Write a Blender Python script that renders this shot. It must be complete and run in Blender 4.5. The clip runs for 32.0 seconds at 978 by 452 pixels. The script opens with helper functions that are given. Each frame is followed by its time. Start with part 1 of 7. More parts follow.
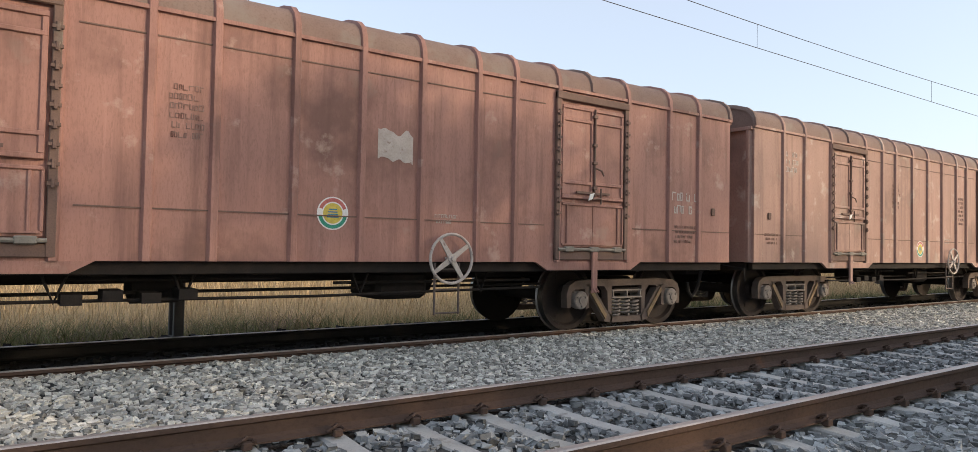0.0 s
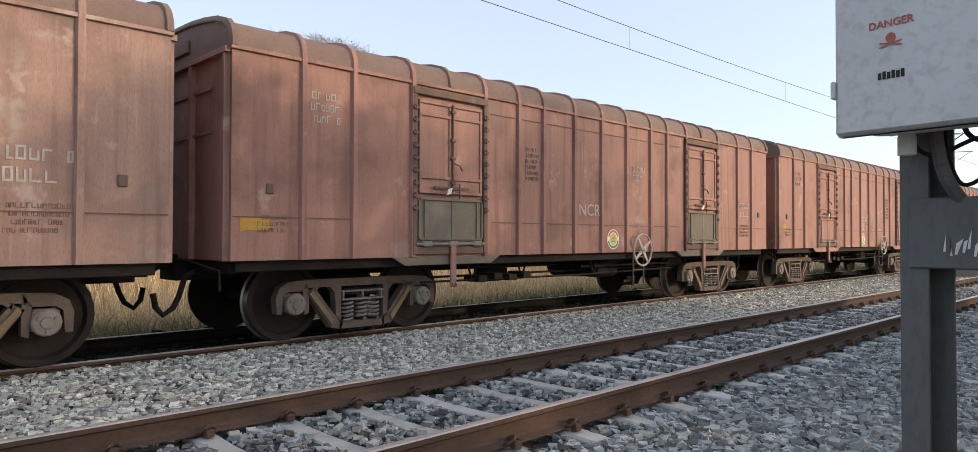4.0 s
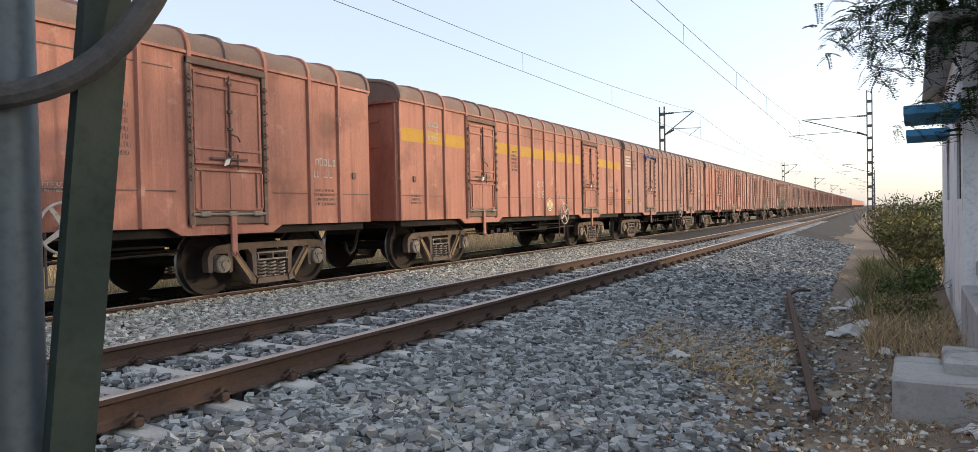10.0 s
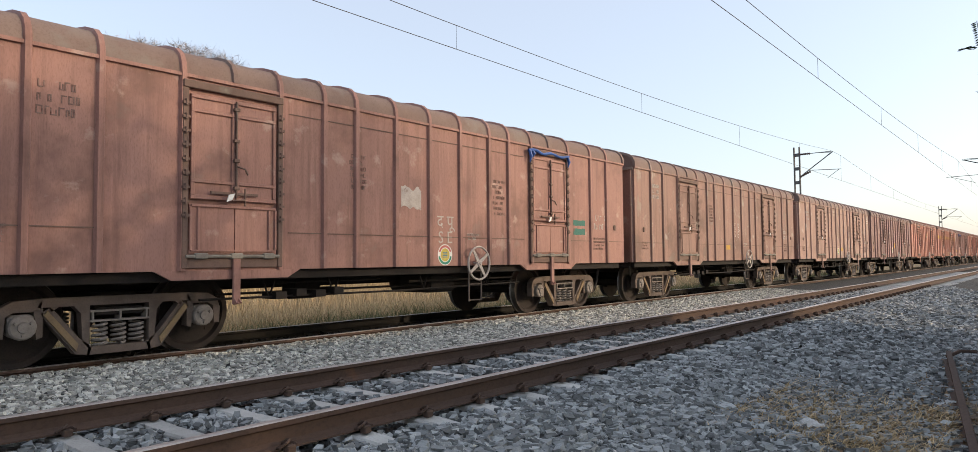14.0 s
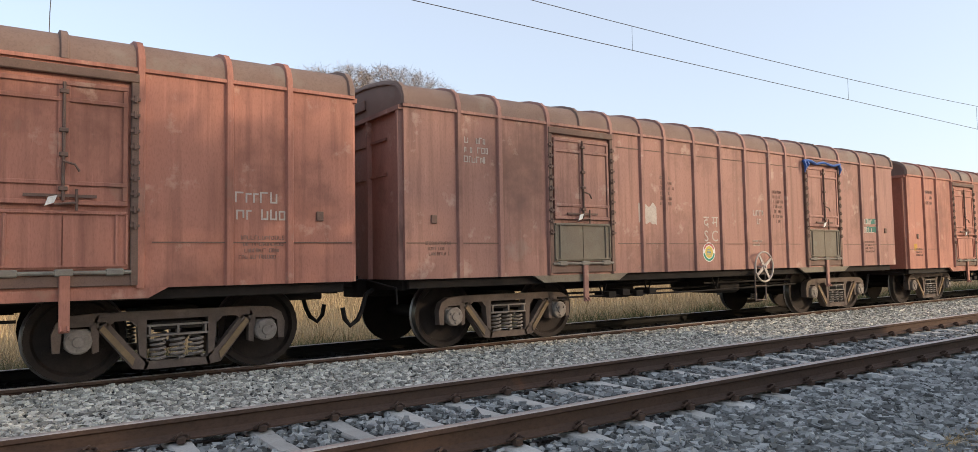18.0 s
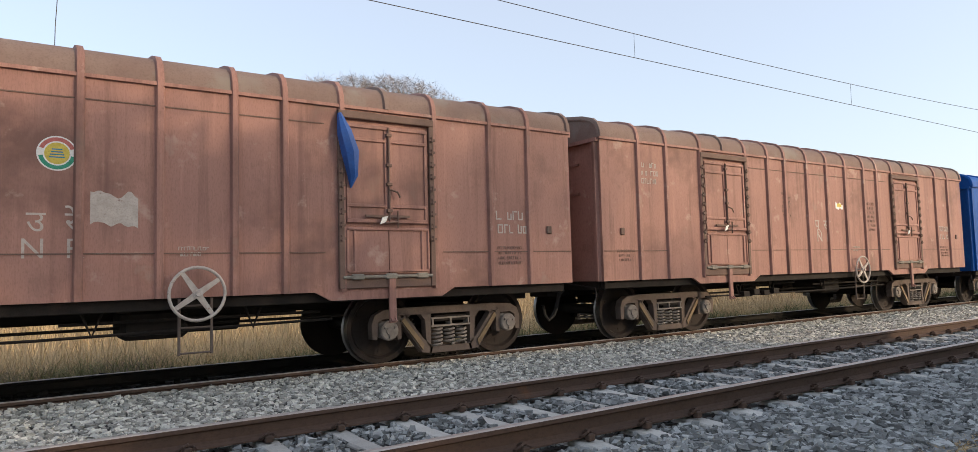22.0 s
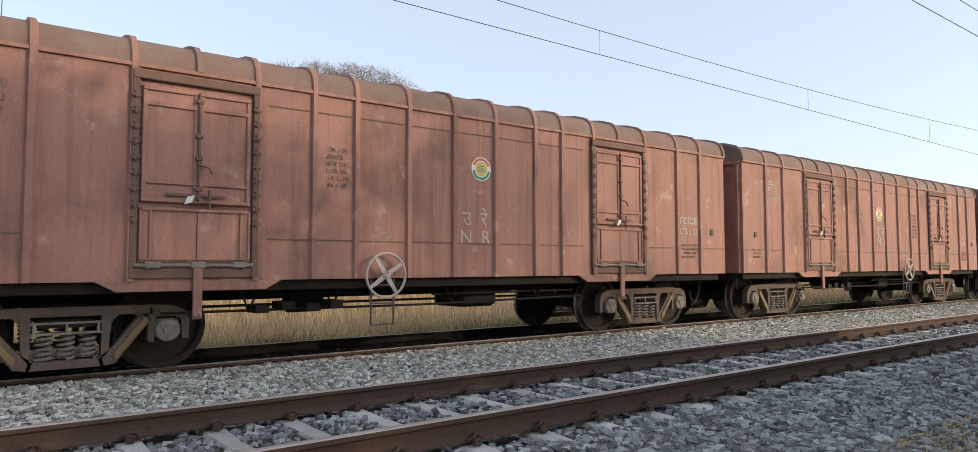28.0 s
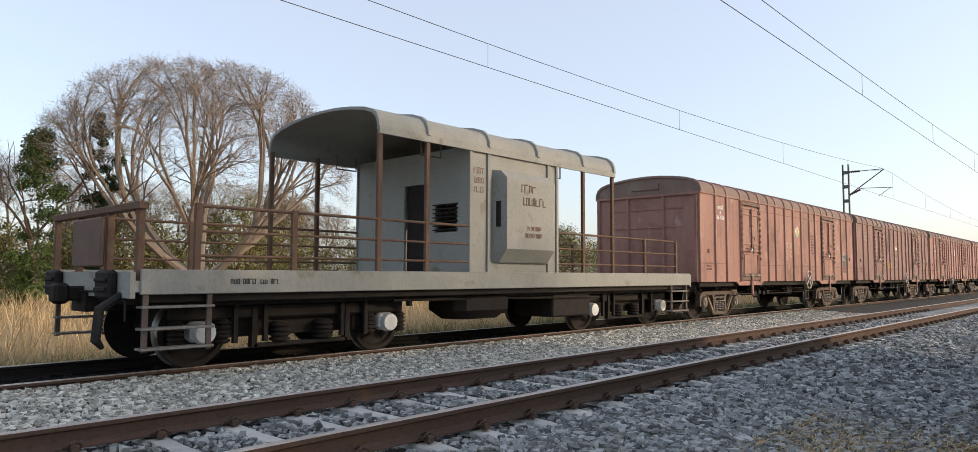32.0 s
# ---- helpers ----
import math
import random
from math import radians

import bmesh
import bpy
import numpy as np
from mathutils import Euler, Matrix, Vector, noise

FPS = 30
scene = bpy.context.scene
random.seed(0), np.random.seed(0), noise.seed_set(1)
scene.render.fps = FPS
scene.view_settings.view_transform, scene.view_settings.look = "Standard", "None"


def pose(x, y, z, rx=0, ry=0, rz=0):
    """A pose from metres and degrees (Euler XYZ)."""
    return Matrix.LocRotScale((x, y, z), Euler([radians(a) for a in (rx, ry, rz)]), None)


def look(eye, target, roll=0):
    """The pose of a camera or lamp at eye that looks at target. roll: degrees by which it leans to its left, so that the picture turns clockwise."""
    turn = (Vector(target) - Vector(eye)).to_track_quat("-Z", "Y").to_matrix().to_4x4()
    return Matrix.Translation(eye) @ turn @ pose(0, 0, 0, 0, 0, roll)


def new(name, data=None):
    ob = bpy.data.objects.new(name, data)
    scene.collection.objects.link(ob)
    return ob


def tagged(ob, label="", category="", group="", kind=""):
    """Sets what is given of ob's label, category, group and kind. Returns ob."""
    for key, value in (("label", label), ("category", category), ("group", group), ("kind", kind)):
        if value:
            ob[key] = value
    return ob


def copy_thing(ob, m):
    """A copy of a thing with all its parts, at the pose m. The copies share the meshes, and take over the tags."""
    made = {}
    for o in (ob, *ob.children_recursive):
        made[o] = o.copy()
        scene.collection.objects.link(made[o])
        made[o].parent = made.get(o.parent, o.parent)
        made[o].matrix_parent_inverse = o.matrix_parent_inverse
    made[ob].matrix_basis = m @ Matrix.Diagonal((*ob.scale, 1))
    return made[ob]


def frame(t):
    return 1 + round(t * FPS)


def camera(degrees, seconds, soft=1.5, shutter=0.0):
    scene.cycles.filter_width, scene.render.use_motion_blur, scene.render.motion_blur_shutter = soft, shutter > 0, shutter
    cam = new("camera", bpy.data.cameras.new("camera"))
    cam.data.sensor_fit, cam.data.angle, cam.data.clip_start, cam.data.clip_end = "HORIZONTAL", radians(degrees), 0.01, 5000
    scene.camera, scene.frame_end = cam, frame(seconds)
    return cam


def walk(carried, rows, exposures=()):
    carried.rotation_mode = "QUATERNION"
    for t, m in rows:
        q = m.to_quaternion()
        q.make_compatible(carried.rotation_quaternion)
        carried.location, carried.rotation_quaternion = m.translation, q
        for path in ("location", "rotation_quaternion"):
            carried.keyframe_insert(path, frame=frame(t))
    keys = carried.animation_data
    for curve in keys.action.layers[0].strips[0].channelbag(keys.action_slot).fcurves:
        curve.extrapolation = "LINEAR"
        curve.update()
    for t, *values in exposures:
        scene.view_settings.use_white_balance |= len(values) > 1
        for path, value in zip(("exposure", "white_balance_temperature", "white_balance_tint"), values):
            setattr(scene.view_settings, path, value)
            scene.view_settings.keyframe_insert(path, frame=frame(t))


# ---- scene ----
cam = camera(70.2, 32.0, 0.5)
PATH = [
    (0.0, look((3.654, 0.153, 1.066), (-4.457, 5.994, 1.357), 1.05)),
    (0.5, look((3.634, 0.159, 1.069), (-4.663, 5.691, 1.802), 0.27)),
    (1.0, look((3.650, 0.204, 1.071), (-4.892, 5.359, 1.747), -1.05)),
    (1.5, look((3.934, 0.189, 1.141), (-4.775, 5.064, 1.766), -1.29)),
    (2.0, look((3.962, 0.226, 1.120), (-4.522, 5.485, 1.718), -0.63)),
    (2.5, look((3.976, 0.210, 1.139), (-4.118, 6.080, 1.309), -0.72)),
    (3.0, look((3.986, 0.145, 1.148), (-3.747, 6.479, 1.433), -0.37)),
    (3.5, look((4.001, 0.128, 1.147), (-3.327, 6.931, 1.316), -0.12)),
    (5.5, look((3.979, 0.119, 1.087), (-2.899, 7.375, 1.309), 0.52)),
    (6.0, look((4.039, 0.149, 1.071), (-1.549, 8.430, 0.643), -1.84)),
    (6.5, look((4.195, 0.347, 1.062), (-0.203, 9.320, 0.682), -1.18)),
    (7.0, look((4.343, 0.638, 1.062), (1.294, 10.121, 0.182), -0.34)),
    (7.5, look((4.367, 0.945, 1.068), (1.587, 10.527, 0.389), -0.94)),
    (8.0, look((4.415, 1.196, 1.081), (1.339, 10.660, 0.098), 0.59)),
    (8.5, look((4.586, 1.368, 1.071), (0.487, 10.464, 0.383), 3.02)),
    (9.0, look((4.601, 1.590, 1.061), (0.359, 10.616, 0.333), 0.57)),
    (9.5, look((4.628, 1.822, 1.035), (0.383, 10.874, 1.258), 0.09)),
    (10.0, look((4.673, 2.049, 0.994), (-0.188, 10.786, 0.799), -1.16)),
    (10.5, look((4.686, 2.195, 0.990), (-0.969, 10.442, 1.084), 0.32)),
    (11.0, look((4.747, 2.241, 1.003), (-0.946, 10.462, 0.954), 0.67)),
    (11.5, look((4.747, 2.269, 0.974), (-1.409, 10.149, 0.952), -0.46)),
    (12.0, look((4.726, 2.257, 0.987), (-1.992, 9.656, 1.333), -1.05)),
    (12.5, look((4.753, 2.233, 1.005), (-2.223, 9.368, 1.663), -1.57)),
    (13.0, look((4.777, 2.302, 1.022), (-1.958, 9.686, 1.367), -1.45)),
    (13.5, look((4.764, 2.376, 0.999), (-1.731, 9.976, 0.766), -2.12)),
    (14.0, look((4.642, 2.556, 0.978), (-1.665, 10.302, 1.455), -0.54)),
    (14.5, look((4.664, 2.667, 1.042), (-1.980, 10.129, 1.468), -1.91)),
    (15.0, look((4.712, 2.755, 1.033), (-2.888, 9.230, 1.580), -2.36)),
    (15.5, look((4.751, 2.799, 1.016), (-3.124, 8.932, 1.626), -1.97)),
    (17.5, look((4.858, 2.808, 1.050), (-3.218, 8.699, 1.328), -0.91)),
    (18.0, look((4.858, 2.803, 1.055), (-3.332, 8.514, 1.606), -1.05)),
    (18.5, look((4.860, 2.809, 1.063), (-3.356, 8.483, 1.620), -1.27)),
    (19.0, look((4.851, 2.812, 1.040), (-3.326, 8.546, 1.551), -1.58)),
    (19.5, look((4.850, 2.812, 1.056), (-3.350, 8.503, 1.660), -1.40)),
    (20.0, look((4.845, 2.813, 1.052), (-3.463, 8.345, 1.666), -1.46)),
    (20.5, look((4.842, 2.815, 1.050), (-3.448, 8.379, 1.610), -1.43)),
    (21.0, look((4.845, 2.821, 1.050), (-3.448, 8.380, 1.624), -1.84)),
    (21.5, look((4.845, 2.817, 1.052), (-3.450, 8.372, 1.627), -1.60)),
    (22.0, look((4.854, 2.795, 1.059), (-3.358, 8.462, 1.728), -1.51)),
    (22.5, look((4.849, 2.796, 1.060), (-3.348, 8.487, 1.709), -1.26)),
    (23.0, look((4.856, 2.808, 1.053), (-3.206, 8.689, 1.702), -1.13)),
    (23.5, look((4.848, 2.803, 1.057), (-3.216, 8.679, 1.731), -1.22)),
    (24.0, look((4.860, 2.807, 1.051), (-3.211, 8.679, 1.666), -1.01)),
    (24.5, look((4.860, 2.809, 1.061), (-3.206, 8.690, 1.654), -0.98)),
    (25.0, look((4.851, 2.801, 1.080), (-3.297, 8.560, 1.747), -0.91)),
    (25.5, look((4.845, 2.799, 1.081), (-3.363, 8.481, 1.678), -0.71)),
    (27.5, look((4.847, 2.828, 1.042), (-3.002, 8.999, 1.589), -0.24)),
    (28.0, look((4.842, 2.839, 1.032), (-3.057, 8.945, 1.604), -0.12)),
    (28.5, look((4.842, 2.825, 1.056), (-3.130, 8.834, 1.642), 0.06)),
    (29.0, look((4.846, 2.830, 1.036), (-3.229, 8.686, 1.741), 0.41)),
    (29.5, look((4.849, 2.819, 1.049), (-3.210, 8.698, 1.760), 0.32)),
    (30.0, look((4.863, 2.820, 1.048), (-3.173, 8.737, 1.698), 0.01)),
    (30.5, look((4.835, 2.830, 1.041), (-3.295, 8.629, 1.560), 0.27)),
    (31.0, look((4.867, 2.833, 1.034), (-3.019, 8.955, 1.613), 0.36)),
    (31.5, look((4.841, 2.811, 1.044), (-2.682, 9.370, 1.656), 0.57)),
    (32.0, look((4.825, 2.793, 1.047), (-1.945, 10.120, 1.738), 0.26)),
]
walk(cam, PATH, exposures=[(0.0, 1.45), (5.5, 1.5), (7.0, 1.85), (8.9, 1.85), (10.0, 1.5), (12.0, 1.42), (30.5, 1.42), (32.0, 1.38)])

# ---- light: hazy afternoon, sun ahead on the hut's side ----
SUN_DIR = Vector((0.77, 0.56, 0.295)).normalized()
world = bpy.data.worlds.new("sky")
scene.world = world
world.use_nodes = True
wn = world.node_tree
sky = wn.nodes.new("ShaderNodeTexSky")
sky.sky_type, sky.sun_disc = "NISHITA", False
sky.sun_elevation = math.asin(SUN_DIR.z)
sky.sun_rotation = math.atan2(SUN_DIR.x, SUN_DIR.y)
sky.air_density, sky.dust_density, sky.ozone_density = 1.0, 2.2, 1.8
haze = wn.nodes.new("ShaderNodeMix")
haze.data_type = "RGBA"
haze.inputs["Factor"].default_value = 0.60
haze.inputs[7].default_value = (1.92, 1.95, 2.10, 1)      # even veil of dust over the whole sky
wn.links.new(sky.outputs[0], haze.inputs[6])
wn.links.new(haze.outputs[2], wn.nodes["Background"].inputs[0])
wn.nodes["Background"].inputs[1].default_value = 0.15
sun = bpy.data.lights.new("sun", "SUN")
sun.energy, sun.angle, sun.color = 0.95, radians(0.8), (1.0, 0.76, 0.52)
sun_ob = new("sun", sun)
sun_ob.matrix_world = look(SUN_DIR * 60, (0, 0, 0))


# ---- materials ----
def mat(name, base, other=None, rough=0.8, metal=0.0, scale=6.0, fine=60.0, bump=0.15, mix=0.5, stretch=(1, 1, 1), per_object=0.0, spots=None, spot_scale=3.0, spot_cut=0.6, gloss_var=0.1, per_island=0.0, bump_dist=0.01, streaks=None, spec=0.22):
    m = bpy.data.materials.new(name)
    m.use_nodes = True
    nt = m.node_tree
    nodes, links = nt.nodes, nt.links
    bsdf = nodes["Principled BSDF"]
    tc = nodes.new("ShaderNodeTexCoord")
    info = nodes.new("ShaderNodeObjectInfo")
    mp = nodes.new("ShaderNodeMapping")
    mp.inputs["Scale"].default_value = stretch
    links.new(tc.outputs["Object"], mp.inputs["Vector"])
    mul = nodes.new("ShaderNodeMath")
    mul.operation = "MULTIPLY"
    mul.inputs[1].default_value = 37.0
    links.new(info.outputs["Random"], mul.inputs[0])

    def noise_tex(sc, detail=5.0, vec=None):
        n = nodes.new("ShaderNodeTexNoise")
        n.noise_dimensions = "4D"
        n.inputs["Scale"].default_value = sc
        n.inputs["Detail"].default_value = detail
        n.inputs["Roughness"].default_value = 0.62
        links.new(vec or mp.outputs["Vector"], n.inputs["Vector"])
        links.new(mul.outputs[0], n.inputs["W"])
        return n

    def ramp(src, lo, hi):
        r = nodes.new("ShaderNodeMapRange")
        r.inputs["From Min"].default_value, r.inputs["From Max"].default_value = lo, hi
        links.new(src, r.inputs["Value"])
        return r.outputs["Result"]

    def blend(fac, a, b):
        x = nodes.new("ShaderNodeMix")
        x.data_type = "RGBA"
        if isinstance(fac, float):
            x.inputs["Factor"].default_value = fac
        else:
            links.new(fac, x.inputs["Factor"])
        for sock, v in ((x.inputs[6], a), (x.inputs[7], b)):
            if isinstance(v, tuple):
                sock.default_value = (*v, 1)
            else:
                links.new(v, sock)
        return x.outputs[2]
    other = other or tuple(c * 0.6 for c in base)
    big = noise_tex(scale)
    col = blend(ramp(big.outputs["Fac"], 0.5 - 0.25 * mix, 0.5 + 0.35 / max(mix, .1) * 0.5), base, other)
    fn = noise_tex(fine, 3.0)
    dark = tuple(c * 0.55 for c in base)
    col = blend(ramp(fn.outputs["Fac"], 0.48, 0.95), col, dark)
    if spots:
        sp = noise_tex(spot_scale, 6.0, tc.outputs["Object"])
        col = blend(ramp(sp.outputs["Fac"], spot_cut, spot_cut + 0.12), col, spots)
    if streaks:
        ms = nodes.new("ShaderNodeMapping")
        ms.inputs["Scale"].default_value = (1, 5.5, 0.28)
        links.new(tc.outputs["Object"], ms.inputs["Vector"])
        st = noise_tex(1.5, 6.0, ms.outputs["Vector"])
        soft = nodes.new("ShaderNodeMath")
        soft.operation = "MULTIPLY"
        soft.inputs[1].default_value = 0.7
        links.new(ramp(st.outputs["Fac"], 0.50, 0.72), soft.inputs[0])
        col = blend(soft.outputs[0], col, streaks)
        ms2 = nodes.new("ShaderNodeMapping")
        ms2.inputs["Scale"].default_value = (1, 9, 0.5)
        links.new(tc.outputs["Object"], ms2.inputs["Vector"])
        st2 = noise_tex(2.1, 4.0, ms2.outputs["Vector"])
        pale = nodes.new("ShaderNodeMath")
        pale.operation = "MULTIPLY"
        pale.inputs[1].default_value = 0.45
        links.new(ramp(st2.outputs["Fac"], 0.57, 0.78), pale.inputs[0])
        col = blend(pale.outputs[0], col, tuple(c * 1.45 for c in base))
        soot = noise_tex(0.85, 9.0, tc.outputs["Object"])
        sm = nodes.new("ShaderNodeMath")
        sm.operation = "MULTIPLY"
        sm.inputs[1].default_value = 0.8
        links.new(ramp(soot.outputs["Fac"], 0.52, 0.66), sm.inputs[0])
        col = blend(sm.outputs[0], col, streaks)
        rub = noise_tex(2.6, 8.0, tc.outputs["Object"])
        rm = nodes.new("ShaderNodeMath")
        rm.operation = "MULTIPLY"
        rm.inputs[1].default_value = 0.55
        links.new(ramp(rub.outputs["Fac"], 0.60, 0.68), rm.inputs[0])
        col = blend(rm.outputs[0], col, spots or base)
    rnd = None
    if per_island > 0:
        geo = nodes.new("ShaderNodeNewGeometry")
        rnd, amt = geo.outputs["Random Per Island"], per_island
    elif per_object > 0:
        rnd, amt = info.outputs["Random"], per_object
    if rnd:
        hsv = nodes.new("ShaderNodeHueSaturation")
        mr = nodes.new("ShaderNodeMapRange")
        mr.inputs["To Min"].default_value, mr.inputs["To Max"].default_value = 1 - amt, 1 + amt
        links.new(rnd, mr.inputs["Value"])
        links.new(mr.outputs["Result"], hsv.inputs["Value"])
        links.new(col, hsv.inputs["Color"])
        col = hsv.outputs["Color"]
    links.new(col, bsdf.inputs["Base Color"])
    bsdf.inputs["Metallic"].default_value = metal
    bsdf.inputs["Specular IOR Level"].default_value = spec if rough >= 0.55 else 0.5
    rr = nodes.new("ShaderNodeMapRange")
    rr.inputs["To Min"].default_value, rr.inputs["To Max"].default_value = max(rough - gloss_var, 0.05), min(rough + gloss_var, 1)
    links.new(fn.outputs["Fac"], rr.inputs["Value"])
    links.new(rr.outputs["Result"], bsdf.inputs["Roughness"])
    if bump > 0:
        bp = nodes.new("ShaderNodeBump")
        bp.inputs["Strength"].default_value, bp.inputs["Distance"].default_value = bump, bump_dist
        links.new(fn.outputs["Fac"], bp.inputs["Height"])
        links.new(bp.outputs["Normal"], bsdf.inputs["Normal"])
    return m


def wagon_paint(name, base, rust, dust, wear=0.62):
    return mat(name, base, rust, rough=0.62, scale=1.3, fine=45, bump=0.08, mix=0.55, stretch=(1, 1.6, 0.45), spots=dust, spot_scale=1.7, spot_cut=wear, gloss_var=0.12, streaks=tuple(c * 0.45 for c in base))


PAINTS = [
    wagon_paint("brown_paint", (0.365, 0.201, 0.162), (0.284, 0.150, 0.124), (0.491, 0.364, 0.301)),
    wagon_paint("dark_brown_paint", (0.284, 0.164, 0.142), (0.204, 0.125, 0.107), (0.410, 0.313, 0.269)),
    wagon_paint("red_brown_paint", (0.433, 0.197, 0.145), (0.339, 0.150, 0.109), (0.534, 0.353, 0.269)),
    wagon_paint("faded_brown_paint", (0.387, 0.247, 0.202), (0.296, 0.190, 0.157), (0.534, 0.453, 0.383), 0.57),
    wagon_paint("weathered_brown_paint", (0.325, 0.192, 0.153), (0.228, 0.154, 0.127), (0.450, 0.415, 0.345), 0.58),
]
ROOF_PAINT = mat("dusty_roof_paint", (0.23, 0.165, 0.138), (0.175, 0.110, 0.090), rough=0.75, scale=1.6, fine=45, bump=0.1, spots=(0.235, 0.195, 0.165), spot_scale=1.4, spot_cut=0.55)
WEATHERED_SILL = mat("weathered_sill", (0.205, 0.185, 0.145), (0.15, 0.105, 0.082), rough=0.8, scale=4, fine=50, bump=0.15, spots=(0.20, 0.195, 0.155), spot_scale=4, spot_cut=0.55)
BLUE_PAINT = wagon_paint("blue_paint", (0.001, 0.085, 0.36), (0.002, 0.064, 0.28), (0.006, 0.11, 0.37), 0.66)
DIRTY_STEEL = mat("dirty_steel", (0.150, 0.118, 0.100), (0.085, 0.066, 0.056), rough=0.85, scale=7, fine=70, bump=0.25)
DARK_STEEL = mat("dark_steel", (0.016, 0.014, 0.013), (0.032, 0.025, 0.021), rough=0.8, scale=6, fine=80, bump=0.2)
WHEEL_STEEL = mat("wheel_steel", (0.026, 0.021, 0.019), (0.048, 0.034, 0.028), rough=0.75, metal=0.0, scale=5, fine=60, bump=0.15)
TREAD = mat("wheel_tread", (0.30, 0.29, 0.28), (0.2, 0.19, 0.18), rough=0.35, metal=0.9, scale=8, bump=0.03)
OCHRE_STEEL = mat("ochre_steel", (0.260, 0.185, 0.105), (0.130, 0.098, 0.075), rough=0.85, scale=4, fine=60, bump=0.2)
DOOR_STEEL = mat("door_steel", (0.185, 0.122, 0.098), (0.105, 0.070, 0.057), rough=0.75, scale=3, fine=60, bump=0.15, spots=(0.20, 0.17, 0.14), spot_scale=3, spot_cut=0.6)
HINGE_GREY = mat("greasy_hinge_grey", (0.25, 0.235, 0.20), (0.15, 0.12, 0.10), rough=0.8, scale=6, fine=60, bump=0.2)
WHITE_MARK = mat("white_marking", (0.50, 0.455, 0.41), (0.34, 0.28, 0.245), rough=0.8, scale=9, fine=50, bump=0.05, spots=(0.17, 0.085, 0.068), spot_scale=14, spot_cut=0.60)
FADED_MARK = mat("faded_marking", (0.25, 0.17, 0.145), (0.17, 0.095, 0.078), rough=0.8, scale=12, fine=50, bump=0.05, spots=(0.15, 0.072, 0.058), spot_scale=10, spot_cut=0.52)
YELLOW_MARK = mat("yellow_marking", (0.50, 0.30, 0.055), (0.40, 0.235, 0.055), rough=0.75, scale=5, fine=50, bump=0.05, spots=(0.2, 0.11, 0.06), spot_scale=9, spot_cut=0.66)
GREEN_MARK = mat("green_marking", (0.055, 0.185, 0.150), (0.075, 0.13, 0.105), rough=0.75, scale=3, fine=40, bump=0.05, spots=(0.17, 0.115, 0.085), spot_scale=4, spot_cut=0.55)
ORANGE_MARK = mat("orange_marking", (0.30, 0.145, 0.062), (0.215, 0.105, 0.055), rough=0.75, scale=2.5, fine=40, bump=0.05, spots=(0.165, 0.10, 0.072), spot_scale=2.2, spot_cut=0.50)
TEAL_MARK = mat("teal_marking", (0.085, 0.175, 0.185), (0.12, 0.125, 0.115), rough=0.75, scale=3, fine=40, bump=0.05, spots=(0.22, 0.125, 0.07), spot_scale=5, spot_cut=0.52)
BLACK_MARK = mat("black_marking", (0.03, 0.035, 0.035), (0.05, 0.06, 0.055), rough=0.75, scale=8, fine=40, bump=0.03)
CREAM_MARK = mat("cream_marking", (0.52, 0.485, 0.42), (0.38, 0.34, 0.29), rough=0.8, scale=8, fine=40, bump=0.03, spots=(0.25, 0.15, 0.10), spot_scale=7, spot_cut=0.56)
STICKER_WHITE = mat("sticker_white", (0.72, 0.72, 0.70), (0.6, 0.6, 0.58), rough=0.5, scale=20, bump=0.02)
STICKER_RED = mat("sticker_red", (0.50, 0.16, 0.14), rough=0.55, scale=20, bump=0.02)
STICKER_GREEN = mat("sticker_green", (0.05, 0.30, 0.20), rough=0.55, scale=20, bump=0.02)
STICKER_YELLOW = mat("sticker_yellow", (0.62, 0.50, 0.10), rough=0.55, scale=20, bump=0.02)
STICKER_BLUE = mat("sticker_blue", (0.05, 0.22, 0.38), rough=0.55, scale=20, bump=0.02)
TARP = mat("blue_tarpaulin", (0.015, 0.09, 0.35), (0.02, 0.06, 0.2), rough=0.5, scale=9, fine=30, bump=0.4)
AXLE_GREY = mat("dusty_axle_box", (0.26, 0.235, 0.21), (0.13, 0.105, 0.09), rough=0.85, scale=9, fine=60, bump=0.2)
RUBBER = mat("black_rubber", (0.018, 0.018, 0.018), (0.035, 0.032, 0.03), rough=0.7, scale=20, bump=0.1)
GREY_PAINT = mat("grey_van_paint", (0.30, 0.30, 0.275), (0.22, 0.225, 0.205), rough=0.6, scale=1.5, fine=40, bump=0.08, stretch=(1, 1.5, 0.6), spots=(0.17, 0.15, 0.12), spot_scale=2.2, spot_cut=0.6)
VAN_RAIL = mat("rusty_handrail", (0.13, 0.075, 0.05), (0.17, 0.12, 0.09), rough=0.8, scale=6, fine=60, bump=0.2)
RAIL_RUST = mat("rail_rust", (0.080, 0.054, 0.042), (0.125, 0.075, 0.052), rough=0.85, scale=0.8, fine=50, bump=0.2, stretch=(1, 0.6, 1), spots=(0.26, 0.115, 0.052), spot_scale=0.9, spot_cut=0.64)
RAIL_TOP = mat("rail_polished", (0.50, 0.45, 0.41), (0.34, 0.28, 0.24), rough=0.42, metal=0.35, scale=2, fine=40, bump=0.03)
